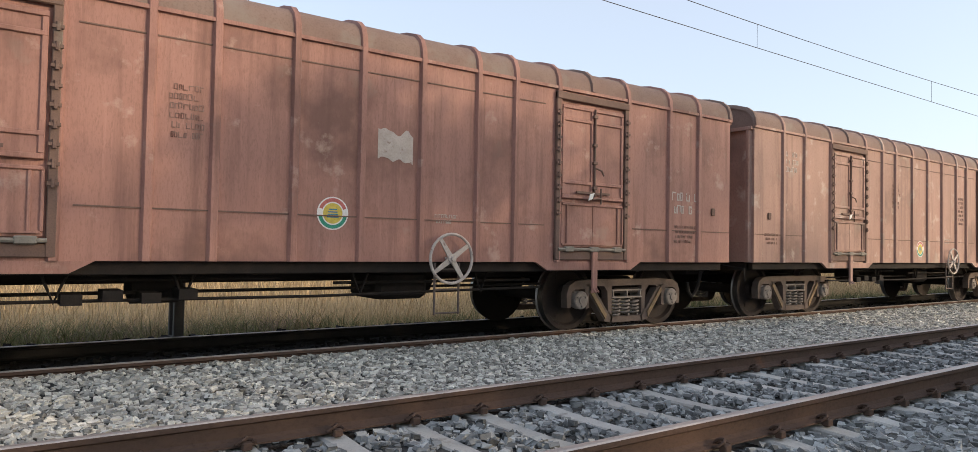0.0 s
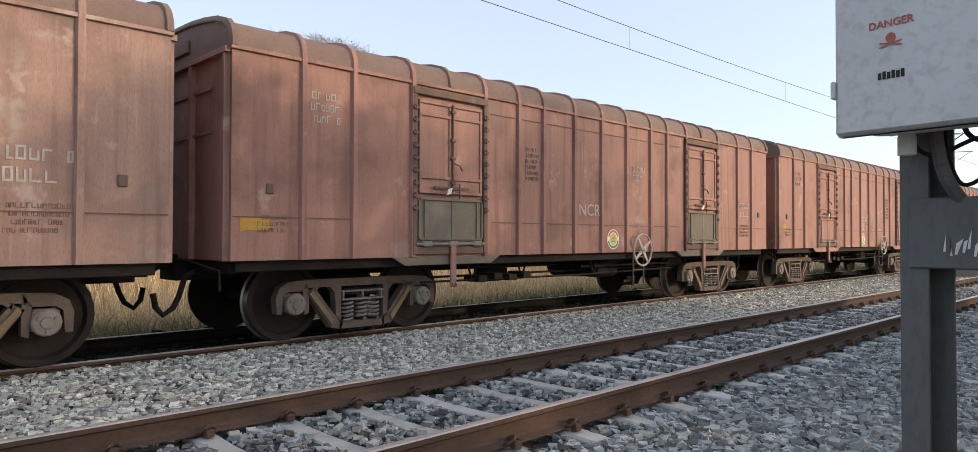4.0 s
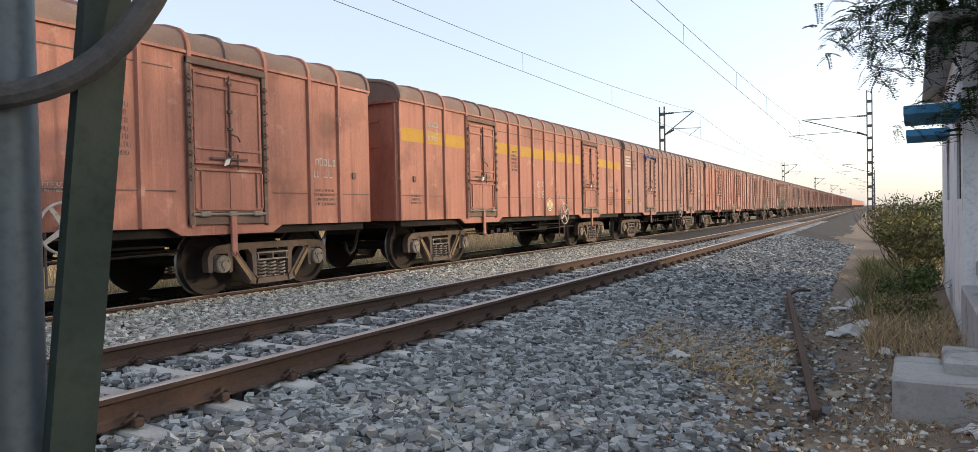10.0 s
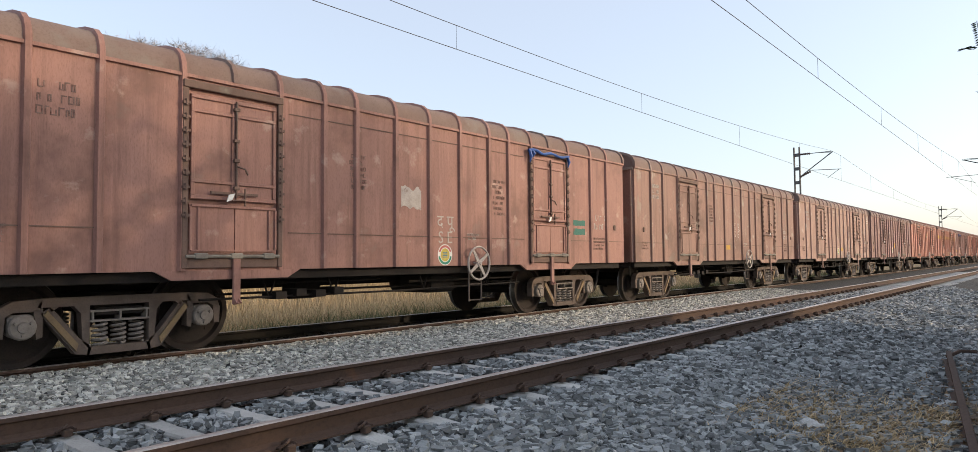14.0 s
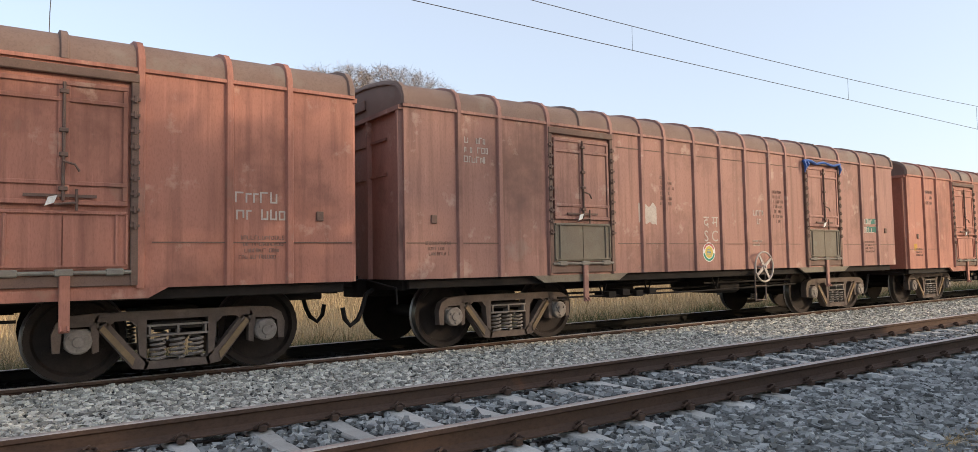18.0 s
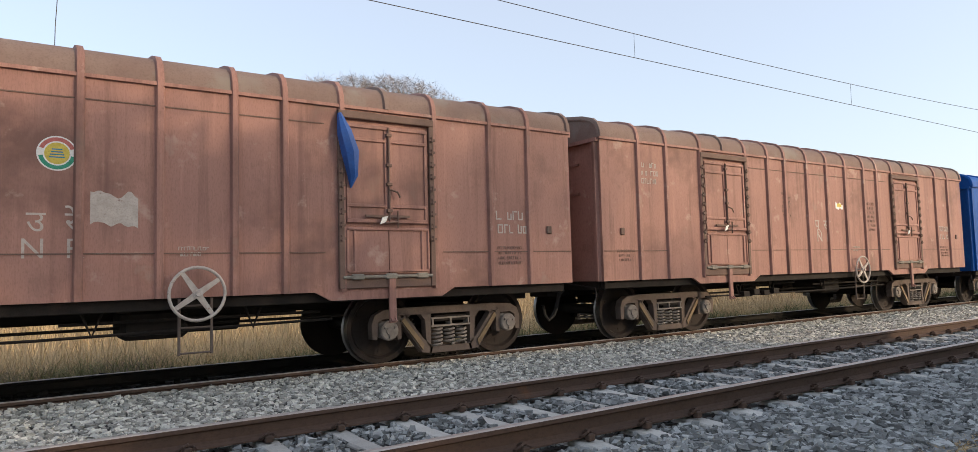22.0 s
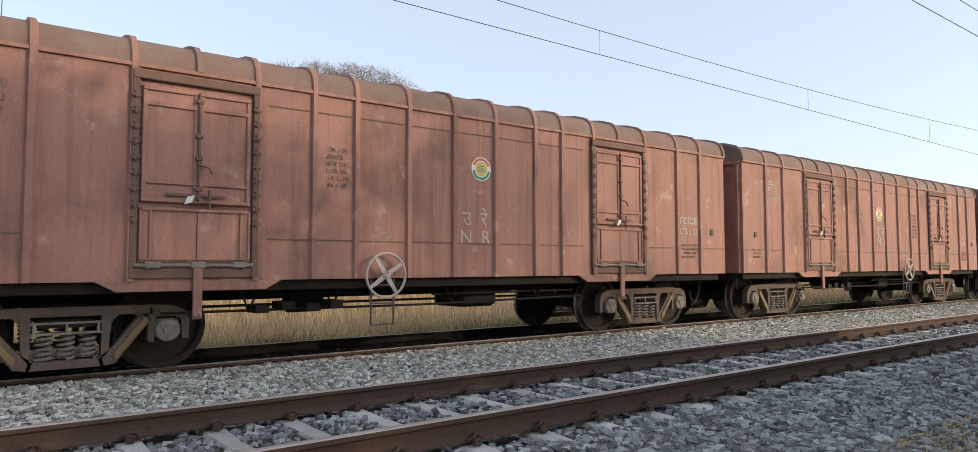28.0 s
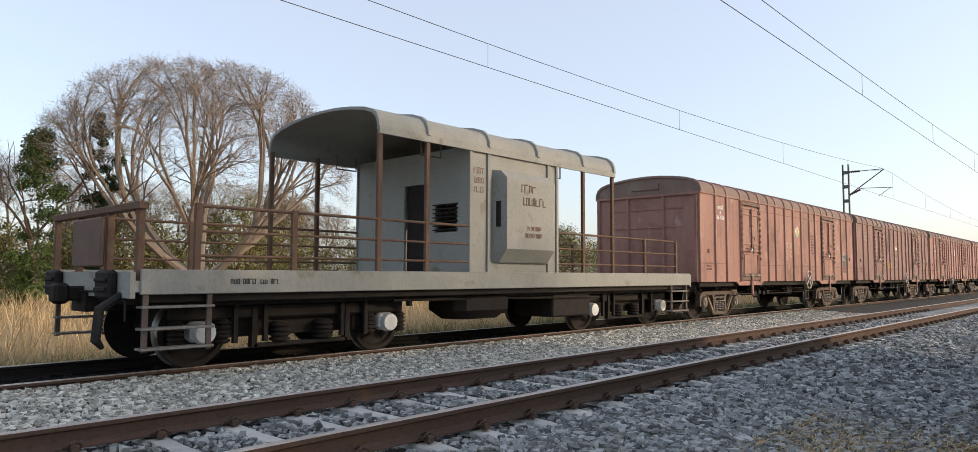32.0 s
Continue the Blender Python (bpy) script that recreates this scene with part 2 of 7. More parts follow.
# Near-black: oil plus the train's shade put into the colour.
OILY_SHADE = mat("oily_under_train_shade", (0.012, 0.011, 0.010), (0.022, 0.020, 0.018), rough=0.8, scale=5, fine=70, bump=0.25)
CONCRETE = mat("sleeper_concrete", (0.52, 0.51, 0.475), (0.37, 0.36, 0.325), rough=0.9, scale=5, fine=70, bump=0.25, per_object=0.18, spots=(0.16, 0.13, 0.11), spot_scale=3, spot_cut=0.6)
STONE = mat("ballast_stone", (0.305, 0.318, 0.312), (0.190, 0.198, 0.196), rough=0.9, scale=9, fine=90, bump=0.35, per_island=0.65)
STONE_PALE = mat("dusty_ballast_stone", (0.52, 0.51, 0.455), (0.34, 0.335, 0.30), rough=0.94, scale=9, fine=90, bump=0.35, per_island=0.55)
# Bed coloured darker than the stones, so the gaps between them look shaded.
BED = mat("ballast_bed", (0.085, 0.084, 0.080), (0.045, 0.044, 0.042), rough=0.95, scale=14, fine=26, bump=0.9, mix=0.9, bump_dist=0.05)
# Oil and the shade under the train are both in this black.
OILY_SHADE_BED = mat("oily_ballast", (0.008, 0.0075, 0.007), (0.016, 0.015, 0.014), rough=0.9, scale=14, fine=30, bump=0.8, bump_dist=0.05)
EARTH = mat("dry_earth", (0.235, 0.185, 0.14), (0.16, 0.13, 0.10), rough=0.95, scale=1.6, fine=34, bump=0.7, mix=0.8, bump_dist=0.03, spots=(0.29, 0.245, 0.18), spot_scale=1.1, spot_cut=0.55)
FIELD = mat("dry_field", (0.38, 0.26, 0.13), (0.28, 0.21, 0.10), rough=0.95, scale=0.35, fine=9, bump=0.6, bump_dist=0.1, spots=(0.14, 0.14, 0.05), spot_scale=0.22, spot_cut=0.6)
STRAW = mat("dry_grass", (0.52, 0.39, 0.225), (0.40, 0.30, 0.165), rough=0.9, scale=2, fine=20, bump=0.0, per_island=0.4)
GREENISH = mat("green_grass", (0.145, 0.165, 0.070), (0.23, 0.21, 0.11), rough=0.85, scale=1.5, fine=20, bump=0.0, per_island=0.4)
LEAF_DARK = mat("dark_leaf", (0.022, 0.045, 0.018), (0.04, 0.07, 0.025), rough=0.6, scale=3, fine=20, bump=0.0, per_island=0.5)
LEAF_MID = mat("green_leaf", (0.075, 0.115, 0.032), (0.12, 0.15, 0.045), rough=0.65, scale=0.5, fine=12, bump=0.0, per_island=0.5)
LEAF_OLIVE = mat("olive_leaf", (0.17, 0.165, 0.060), (0.24, 0.205, 0.095), rough=0.7, scale=0.4, fine=12, bump=0.0, per_island=0.5)
BARK_PALE = mat("pale_bark", (0.255, 0.205, 0.165), (0.17, 0.135, 0.108), rough=0.9, scale=3, fine=25, bump=0.4)
BARK = mat("brown_bark", (0.13, 0.095, 0.07), (0.08, 0.06, 0.045), rough=0.9, scale=4, fine=30, bump=0.5)
TWIG = mat("grey_twigs", (0.26, 0.205, 0.165), (0.19, 0.15, 0.12), rough=0.9, scale=1, fine=20, bump=0.0)
GALV = mat("galvanised_steel", (0.155, 0.165, 0.165), (0.105, 0.115, 0.12), rough=0.55, metal=0.35, scale=2.5, fine=50, bump=0.1, stretch=(1, 1, 0.4), spots=(0.24, 0.29, 0.30), spot_scale=3.2, spot_cut=0.62)
GALV_BLUE = mat("blue_grey_pipe", (0.13, 0.165, 0.19), (0.095, 0.12, 0.14), rough=0.5, metal=0.3, scale=3, fine=50, bump=0.08)
POLE_GREEN = mat("dark_green_pipe", (0.035, 0.052, 0.045), (0.06, 0.075, 0.065), rough=0.6, scale=3, fine=40, bump=0.1)
PAINT_DRIP = mat("pale_blue_paint_drip", (0.30, 0.40, 0.40), (0.20, 0.26, 0.26), rough=0.6, scale=12, fine=60, bump=0.05, spots=(0.14, 0.16, 0.16), spot_scale=14, spot_cut=0.58)
LEAF_DRY = mat("fallen_leaf", (0.27, 0.185, 0.11), (0.18, 0.12, 0.075), rough=0.9, scale=3, fine=20, bump=0.0, per_island=0.5)
BOX_WHITE = mat("white_box_plastic", (0.60, 0.62, 0.62), (0.52, 0.54, 0.54), rough=0.45, scale=4, fine=40, bump=0.03, spots=(0.46, 0.45, 0.42), spot_scale=3, spot_cut=0.6)
CABLE = mat("grey_cable", (0.085, 0.085, 0.088), (0.16, 0.155, 0.15), rough=0.75, scale=8, fine=60, bump=0.25, spots=(0.22, 0.22, 0.21), spot_scale=9, spot_cut=0.63)
MAST_STEEL = mat("mast_steel", (0.14, 0.14, 0.14), (0.10, 0.095, 0.09), rough=0.7, metal=0.2, scale=2, bump=0.05)
WIRE = mat("overhead_wire", (0.075, 0.07, 0.068), (0.10, 0.085, 0.075), rough=0.6, metal=0.3, scale=2, bump=0.0)
INSULATOR = mat("brown_insulator", (0.07, 0.03, 0.02), rough=0.3, scale=8, bump=0.0)
LIMEWASH = mat("limewash_wall", (0.80, 0.81, 0.81), (0.70, 0.70, 0.69), rough=0.92, scale=1.2, fine=30, bump=0.2, spots=(0.42, 0.40, 0.375), spot_scale=1.6, spot_cut=0.57)
BLUEWASH = mat("bluewash_trim", (0.06, 0.27, 0.50), (0.16, 0.33, 0.48), rough=0.85, scale=3, fine=40, bump=0.15, spots=(0.4, 0.42, 0.43), spot_scale=3, spot_cut=0.62)
STEP_CONC = mat("worn_step_concrete", (0.44, 0.43, 0.41), (0.30, 0.29, 0.27), rough=0.92, scale=2.5, fine=45, bump=0.35, spots=(0.17, 0.155, 0.14), spot_scale=2.4, spot_cut=0.54)
DOOR_WOOD = mat("dark_door_wood", (0.045, 0.032, 0.025), (0.07, 0.05, 0.038), rough=0.7, scale=4, fine=40, bump=0.2, stretch=(5, 5, 0.5))
LITTER = mat("litter_plastic", (0.62, 0.62, 0.60), (0.5, 0.49, 0.46), rough=0.6, scale=9, fine=40, bump=0.2)
PAPER = mat("litter_card", (0.42, 0.37, 0.28), (0.33, 0.28, 0.2), rough=0.8, scale=9, fine=40, bump=0.1)


# ---- mesh tools ----
class Geo:
    """Gathers vertices and faces of one mesh."""

    def __init__(self):
        self.v, self.f, self.m = [], [], []

    def add(self, verts, faces, slot=0):
        n = len(self.v)
        self.v += [tuple(p) for p in verts]
        self.f += [tuple(i + n for i in f) for f in faces]
        self.m += [slot] * len(faces)
        return self

    def box(self, a, b, slot=0, chamfer=0.0):
        (x0, y0, z0), (x1, y1, z1) = a, b
        if chamfer <= 0:
            v = [(x0, y0, z0), (x1, y0, z0), (x1, y1, z0), (x0, y1, z0), (x0, y0, z1), (x1, y0, z1), (x1, y1, z1), (x0, y1, z1)]
            return self.add(v, [(3, 2, 1, 0), (4, 5, 6, 7), (0, 1, 5, 4), (1, 2, 6, 5), (2, 3, 7, 6), (3, 0, 4, 7)], slot)
        c = chamfer
        rings = []
        for z, k in ((z0, c), (z0 + c, 0), (z1 - c, 0), (z1, c)):
            o = [(x0 + k + c, y0 + k), (x1 - k - c, y0 + k), (x1 - k, y0 + k + c), (x1 - k, y1 - k - c), (x1 - k - c, y1 - k), (x0 + k + c, y1 - k), (x0 + k, y1 - k - c), (x0 + k, y0 + k + c)]
            rings.append([(x, y, z) for x, y in o])
        f = [tuple(range(7, -1, -1)), tuple(range(24, 32))]
        for r in range(3):
            for i in range(8):
                j = (i + 1) % 8
                f.append((r * 8 + i, r * 8 + j, r * 8 + 8 + j, r * 8 + 8 + i))
        return self.add([p for r in rings for p in r], f, slot)

    def loft(self, rings, slot=0, closed=True, caps=True):
        n = len(rings[0])
        f = []
        for r in range(len(rings) - 1):
            for i in range(n if closed else n - 1):
                j = (i + 1) % n
                f.append((r * n + i, r * n + j, (r + 1) * n + j, (r + 1) * n + i))
        if caps and closed:
            f.append(tuple(range(n - 1, -1, -1)))
            f.append(tuple(range((len(rings) - 1) * n, len(rings) * n)))
        return self.add([p for r in rings for p in r], f, slot)

    def tube(self, pts, r, n=8, slot=0, caps=True):
        """A round bar along points; r is one radius or one per point."""
        P = [Vector(p) for p in pts]
        R = r if isinstance(r, (list, tuple)) else [r] * len(P)
        rings = []
        t0 = (P[1] - P[0]).normalized()
        ref = Vector((0, 0, 1)) if abs(t0.z) < 0.9 else Vector((1, 0, 0))
        u = t0.cross(ref).normalized()
        for i, p in enumerate(P):
            t = (P[min(i + 1, len(P) - 1)] - P[max(i - 1, 0)]).normalized()
            u = (u - t * u.dot(t)).normalized()
            w = t.cross(u)
            rings.append([p + (u * math.cos(a) + w * math.sin(a)) * R[i] for a in [2 * math.pi * k / n for k in range(n)]])
        return self.loft(rings, slot, True, caps)

    def prism(self, outline, axis, a, b, slot=0):
        """An outline of two coordinates pushed along an axis from a to b."""
        def at(p, q):
            return {"x": (q, p[0], p[1]), "y": (p[0], q, p[1]), "z": (p[0], p[1], q)}[axis]
        return self.loft([[at(p, a) for p in outline], [at(p, b) for p in outline]], slot)

    def lathe(self, profile, centre, axis="x", n=24, slot=0):
        """profile: (along, radius) pairs turned round an axis through centre."""
        c = Vector(centre)
        rings = []
        for s, r in profile:
            ring = []
            for k in range(n):
                a = 2 * math.pi * k / n
                p = {"x": (s, r * math.cos(a), r * math.sin(a)), "y": (r * math.sin(a), s, r * math.cos(a)), "z": (r * math.cos(a), r * math.sin(a), s)}[axis]
                ring.append(c + Vector(p))
            rings.append(ring)
        return self.loft(rings, slot)

    def plate(self, quad, thick=0.004, slot=0):
        """A thin flat piece over four corners, thick along its normal."""
        q = [Vector(p) for p in quad]
        n = (q[1] - q[0]).cross(q[2] - q[0]).normalized() * thick
        return self.loft([q, [p + n for p in q]], slot)

    def mesh(self, name, mats, smooth=32):
        me = bpy.data.meshes.new(name)
        me.from_pydata(self.v, [], self.f)
        for m in mats if isinstance(mats, (list, tuple)) else [mats]:
            me.materials.append(m)
        me.polygons.foreach_set("material_index", self.m)
        bm = bmesh.new()
        bm.from_mesh(me)
        bmesh.ops.recalc_face_normals(bm, faces=bm.faces)
        bm.to_mesh(me)
        bm.free()
        if smooth:
            me.polygons.foreach_set("use_smooth", [True] * len(me.polygons))
            me.set_sharp_from_angle(angle=radians(smooth))
        me.update()
        return me


def raw_mesh(name, verts, tris, material):
    """Large meshes from arrays; flat faces."""
    me = bpy.data.meshes.new(name)
    verts, tris = np.asarray(verts, np.float32), np.asarray(tris, np.int32)
    me.vertices.add(len(verts))
    me.vertices.foreach_set("co", verts.ravel())
    k = tris.shape[1]
    me.loops.add(tris.size)
    me.loops.foreach_set("vertex_index", tris.ravel())
    me.polygons.add(len(tris))
    me.polygons.foreach_set("loop_start", np.arange(len(tris), dtype=np.int32) * k)
    me.materials.append(material)
    me.polygons.foreach_set("use_smooth", [False] * len(tris))
    me.update(calc_edges=True)
    return me


def part(name, geo, material, parent, label="", smooth=32):
    """One mesh object under a thing or a part."""
    ob = new(name, geo if isinstance(geo, bpy.types.Mesh) else geo.mesh(name, material, smooth))
    ob.parent = parent
    return tagged(ob, label)


def thing(name, label, category, group="", kind="", at=None):
    ob = new(name)
    ob.empty_display_size = 0.2
    if at:
        ob.matrix_basis = at
    return tagged(ob, label, category, group, kind)


def solo(name, geo, material, label, category, group="", kind="", smooth=32, at=None):
    ob = new(name, geo if isinstance(geo, bpy.types.Mesh) else geo.mesh(name, material, smooth))
    if at:
        ob.matrix_basis = at
    return tagged(ob, label, category, group, kind)


def share(name, mesh, parent, m, label=""):
    """A part on a mesh that it shares with its like."""
    ob = new(name, mesh)
    ob.parent = parent
    ob.matrix_basis = m
    return tagged(ob, label)

# ---- ground and tracks ----
TX, TZ = -5.03, -0.12          # centre and rail top of the far track
BOGIE_DROP = 0.045             # rails of the far track below the wagons' datum
NEAR_REF = 0.874               # rail centres from the track's centre


def ground_z(x, y):
    """Height of the ground under the ballast, across the tracks."""
    xs = [-400, -60, -30, -12, -9.2, -7.3, -4.3, -4.0, -2.6, -1.3, 1.35, 1.7, 3.0, 4.3, 6.0, 9.0, 400]
    zs = [-0.6, -0.6, -0.75, -1.0, -0.95, -0.36, -0.34, -0.235, -0.295, -0.29, -0.225, -0.26, -0.50, -0.71, -0.72, -0.70, -0.70]
    return float(np.interp(x, xs, zs))


def make_ground():
    xs = sorted(set([-2500, -800, -300, -120, -60, -40, -30, -24, -19, -15, -12, 9, 12, 18, 30, 60, 150, 500, 2500] + [round(-10 + 0.25 * i, 3) for i in range(74)]))
    ys = sorted(set([-2500, -700, -250, -120, -70, -45, -30, -20, 60, 80, 110, 160, 250, 420, 800, 2500] + [round(-14 + 0.5 * i, 3) for i in range(144)]))
    vs, fs, ms = [], [], []
    for y in ys:
        for x in xs:
            z = ground_z(x, y)
            if abs(x) < 20:
                amp = 0.05 if (x > 3.6 or x < -9) else 0.018
                z += amp * noise.noise((x * 0.9, y * 0.7, 3.1)) + 0.4 * amp * noise.noise((x * 3, y * 3, 8))
            vs.append((x, y, z))
    w = len(xs)
    for j in range(len(ys) - 1):
        for i in range(w - 1):
            fs.append((j * w + i, j * w + i + 1, (j + 1) * w + i + 1, (j + 1) * w + i))
            cx, cy = (xs[i] + xs[i + 1]) / 2, (ys[j] + ys[j + 1]) / 2
            edge = 3.25 + 0.5 * noise.noise((cy * 0.35, 1.7, 0)) + 0.3 * noise.noise((cy * 1.3, 5, 0))
            # slot 3: strip below the train, its shade painted into the bed
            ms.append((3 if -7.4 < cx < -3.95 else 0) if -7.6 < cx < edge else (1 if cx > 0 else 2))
    g = Geo()
    g.v, g.f, g.m = vs, fs, ms
    me = bpy.data.meshes.new("ground")
    me.from_pydata(vs, [], fs)
    for m in (BED, EARTH, FIELD, OILY_SHADE_BED):
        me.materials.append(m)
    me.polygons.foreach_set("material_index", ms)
    me.polygons.foreach_set("use_smooth", [True] * len(fs))
    solo("ground", me, None, "bare earth, ballast bed and dry field beside the tracks", "ground", kind="structure")


make_ground()

RAIL_OUT = [(-0.075, -0.172), (0.075, -0.172), (0.075, -0.160), (0.030, -0.146), (0.0095, -0.126), (0.0095, -0.052), (0.036, -0.038), (0.036, -0.008), (0.026, 0.0), (-0.026, 0.0), (-0.036, -0.008), (-0.036, -0.038), (-0.0095, -0.052), (-0.0095, -0.126), (-0.030, -0.146), (-0.075, -0.160)]


def rail_mesh(name, side_mat=RAIL_RUST):
    g = Geo()
    ys = [-120, -40, -15, 0, 15, 40, 90, 180, 320, 520]
    g.loft([[(x, y, z) for x, z in RAIL_OUT] for y in ys])
    n = len(RAIL_OUT)
    for r in range(len(ys) - 1):
        g.m[r * n + 8] = 1
        g.m[r * n + 7] = 1
        g.m[r * n + 9] = 1
    return g.mesh(name, [side_mat, RAIL_TOP], 25)


def sleeper_mesh(material):
    g = Geo()
    rings = []
    for x, zt, hw in ((-1.375, -0.235, 0.085), (-1.1, -0.205, 0.09), (-0.874, -0.19, 0.092), (-0.5, -0.212, 0.085), (0, -0.222, 0.08), (0.5, -0.212, 0.085), (0.874, -0.19, 0.092), (1.1, -0.205, 0.09), (1.375, -0.235, 0.085)):
        rings.append([(x, -hw - 0.04, -0.42), (x, hw + 0.04, -0.42), (x, hw, zt - 0.015), (x, hw - 0.015, zt), (x, -hw + 0.015, zt), (x, -hw, zt - 0.015)])
    g.loft(rings)
    return g.mesh("sleeper", material, 30)


def clip_mesh():
    """Spring clip with its shoulder, at a rail foot's edge."""
    g = Geo()
    pts = [(0.00, -0.055, 0.012), (0.035, -0.06, 0.02), (0.06, -0.03, 0.045), (0.045, 0.0, 0.055), (0.0, 0.012, 0.05), (-0.028, 0.0, 0.03), (-0.03, 0.03, 0.022), (0.0, 0.055, 0.028), (0.045, 0.055, 0.02)]
    g.tube(pts, 0.0105, 6)
    g.box((0.02, -0.03, -0.02), (0.075, 0.03, 0.03), chamfer=0.006)
    return g.mesh("clip", RAIL_RUST, 40)


SLEEPER_Y0 = 5.70
sleeper_me, oily_shade_me, clip_me = sleeper_mesh(CONCRETE), sleeper_mesh(OILY_SHADE), clip_mesh()


def track(name, x, z, label, clips, cant=0.0):
    t = thing(name, label, "railway track", kind="structure", at=pose(x, 0, z, 0, -cant, 0))
    # the far track's inner rail and sleepers carry the train's shade as colour
    rm, dm = rail_mesh("rail"), rail_mesh("rail", RAIL_RUST if clips else OILY_SHADE)
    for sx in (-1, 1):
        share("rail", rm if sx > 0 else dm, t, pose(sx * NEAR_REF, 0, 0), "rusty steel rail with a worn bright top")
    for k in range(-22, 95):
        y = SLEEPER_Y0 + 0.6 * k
        share("sleeper", sleeper_me if clips else oily_shade_me, t, pose(random.uniform(-.012, .012), y + random.uniform(-.012, .012), random.uniform(-.006, .004), 0, 0, random.uniform(-.5, .5)))
        if clips and -10 <= k <= 45:
            for sx in (-1, 1):
                for side in (-1, 1):
                    share("clip", clip_me, t, pose(sx * NEAR_REF + side * 0.072, y, -0.165, 0, 0, 0 if side > 0 else 180))
    return t


track("near_track", 0, -0.0235, "empty railway track on concrete sleepers in ballast", True, 1.54)
track("far_track", TX, TZ - BOGIE_DROP, "railway track under the goods train", False)


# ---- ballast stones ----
# Oily stones, blackened further to stand for the shade below the train.
OILY_SHADE_STONE = mat("oily_shade_stone", (0.012, 0.0115, 0.011), (0.024, 0.023, 0.021), rough=0.85, scale=9, fine=90, bump=0.3, per_island=0.5)
ROCK_V = np.array([(x, y, z) for x in (-0.62, 0.62) for y in (-0.62, 0.62) for z in (-0.62, 0.62)])
ROCK_F = np.array([(0, 1, 3), (0, 3, 2), (4, 6, 7), (4, 7, 5), (0, 4, 5), (0, 5, 1), (2, 3, 7), (2, 7, 6), (0, 2, 6), (0, 6, 4), (1, 5, 7), (1, 7, 3)])
GX = [-12, -9.2, -7.3, -4.3, -4.0, -2.6, -1.3, 1.35, 1.7, 3.0, 4.3, 6.0, 9.0]
GZ = [-1.0, -0.95, -0.36, -0.34, -0.235, -0.295, -0.29, -0.225, -0.26, -0.50, -0.71, -0.72, -0.70]


def stones(name, n, xr, yr, size, material, label, fade=None, seed=1, skip=None, lift=0.25):
    rng = np.random.RandomState(seed)
    x = rng.uniform(*xr, n)
    y = rng.uniform(*yr, n)
    if fade:
        keep = rng.rand(n) < fade(x, y)
        x, y = x[keep], y[keep]
    if skip:
        keep = ~skip(x, y)
        x, y = x[keep], y[keep]
    n = len(x)
    r = size * rng.uniform(0.6, 1.35, n)
    z = np.interp(x, GX, GZ) + r * rng.uniform(-0.15, lift + 0.25, n)
    v = ROCK_V[None] * (1 + rng.uniform(-0.5, 0.5, (n, 8, 3)))
    sc = np.stack([rng.uniform(0.9, 1.5, n), rng.uniform(0.65, 1.05, n), rng.uniform(0.5, 0.85, n)], 1)
    v = v * sc[:, None] * r[:, None, None]
    a, b = rng.uniform(0, 6.28, n), rng.normal(0, 0.55, n)
    ca, sa, cb, sb = np.cos(a), np.sin(a), np.cos(b), np.sin(b)
    y1 = v[..., 1] * cb[:, None] - v[..., 2] * sb[:, None]
    z1 = v[..., 1] * sb[:, None] + v[..., 2] * cb[:, None]
    X = v[..., 0] * ca[:, None] - y1 * sa[:, None] + x[:, None]
    Y = v[..., 0] * sa[:, None] + y1 * ca[:, None] + y[:, None]
    V = np.stack([X, Y, z1 + z[:, None]], -1).reshape(-1, 3)
    F = (ROCK_F[None] + 8 * np.arange(n)[:, None, None]).reshape(-1, 3)
    return solo(name, raw_mesh(name, V, F, material), None, label, "ballast", kind="stuff")


def on_near_sleeper(x, y):
    d = np.abs((y - SLEEPER_Y0 + 0.3) % 0.6 - 0.3)
    rail = (np.abs(np.abs(x) - NEAR_REF) < 0.09)
    return ((d < 0.085) & (np.abs(x) < 1.22)) | rail


def on_far_rail(x, y):
    return np.abs(np.abs(x - TX) - NEAR_REF) < 0.085


stones("ballast", 36000, (-1.4, 1.4), (-3, 30), 0.034, STONE, "grey crushed ballast between the sleepers", lambda x, y: np.clip(1.25 - y / 28, 0.15, 1), 3, on_near_sleeper, 0.6)
shoulder = stones("ballast", 46000, (1.25, 4.3), (-3, 11), 0.039, STONE, "grey crushed ballast on the shoulder slope", lambda x, y: np.where(x > 2.7 + 0.5 * np.sin(y * 1.1), np.clip((3.9 - x) * 0.75 + 0.25 * np.sin(2.3 * y + 3 * x), 0.06, 1), 1), 4)
stones("ballast", 18000, (1.25, 3.9), (11, 34), 0.044, STONE, "grey crushed ballast on the shoulder slope", lambda x, y: np.clip(1.2 - (y - 11) / 26, 0.15, 1), 5)
stones("ballast", 60000, (-4.08, -1.2), (-4, 30), 0.031, STONE_PALE, "dusty grey ballast between the two tracks", lambda x, y: np.clip(1.3 - y / 34, 0.2, 1), 6, on_far_rail)
stones("ballast", 5200, (-8.2, -4.2), (-3, 34), 0.045, OILY_SHADE_STONE, "oily ballast around the far track with the shade painted in", None, 7, on_far_rail)
stones("pebbles", 2600, (3.2, 5.6), (3.5, 16), 0.028, STONE_PALE, "loose pebbles on the trodden path", None, 8, None, 0.1)


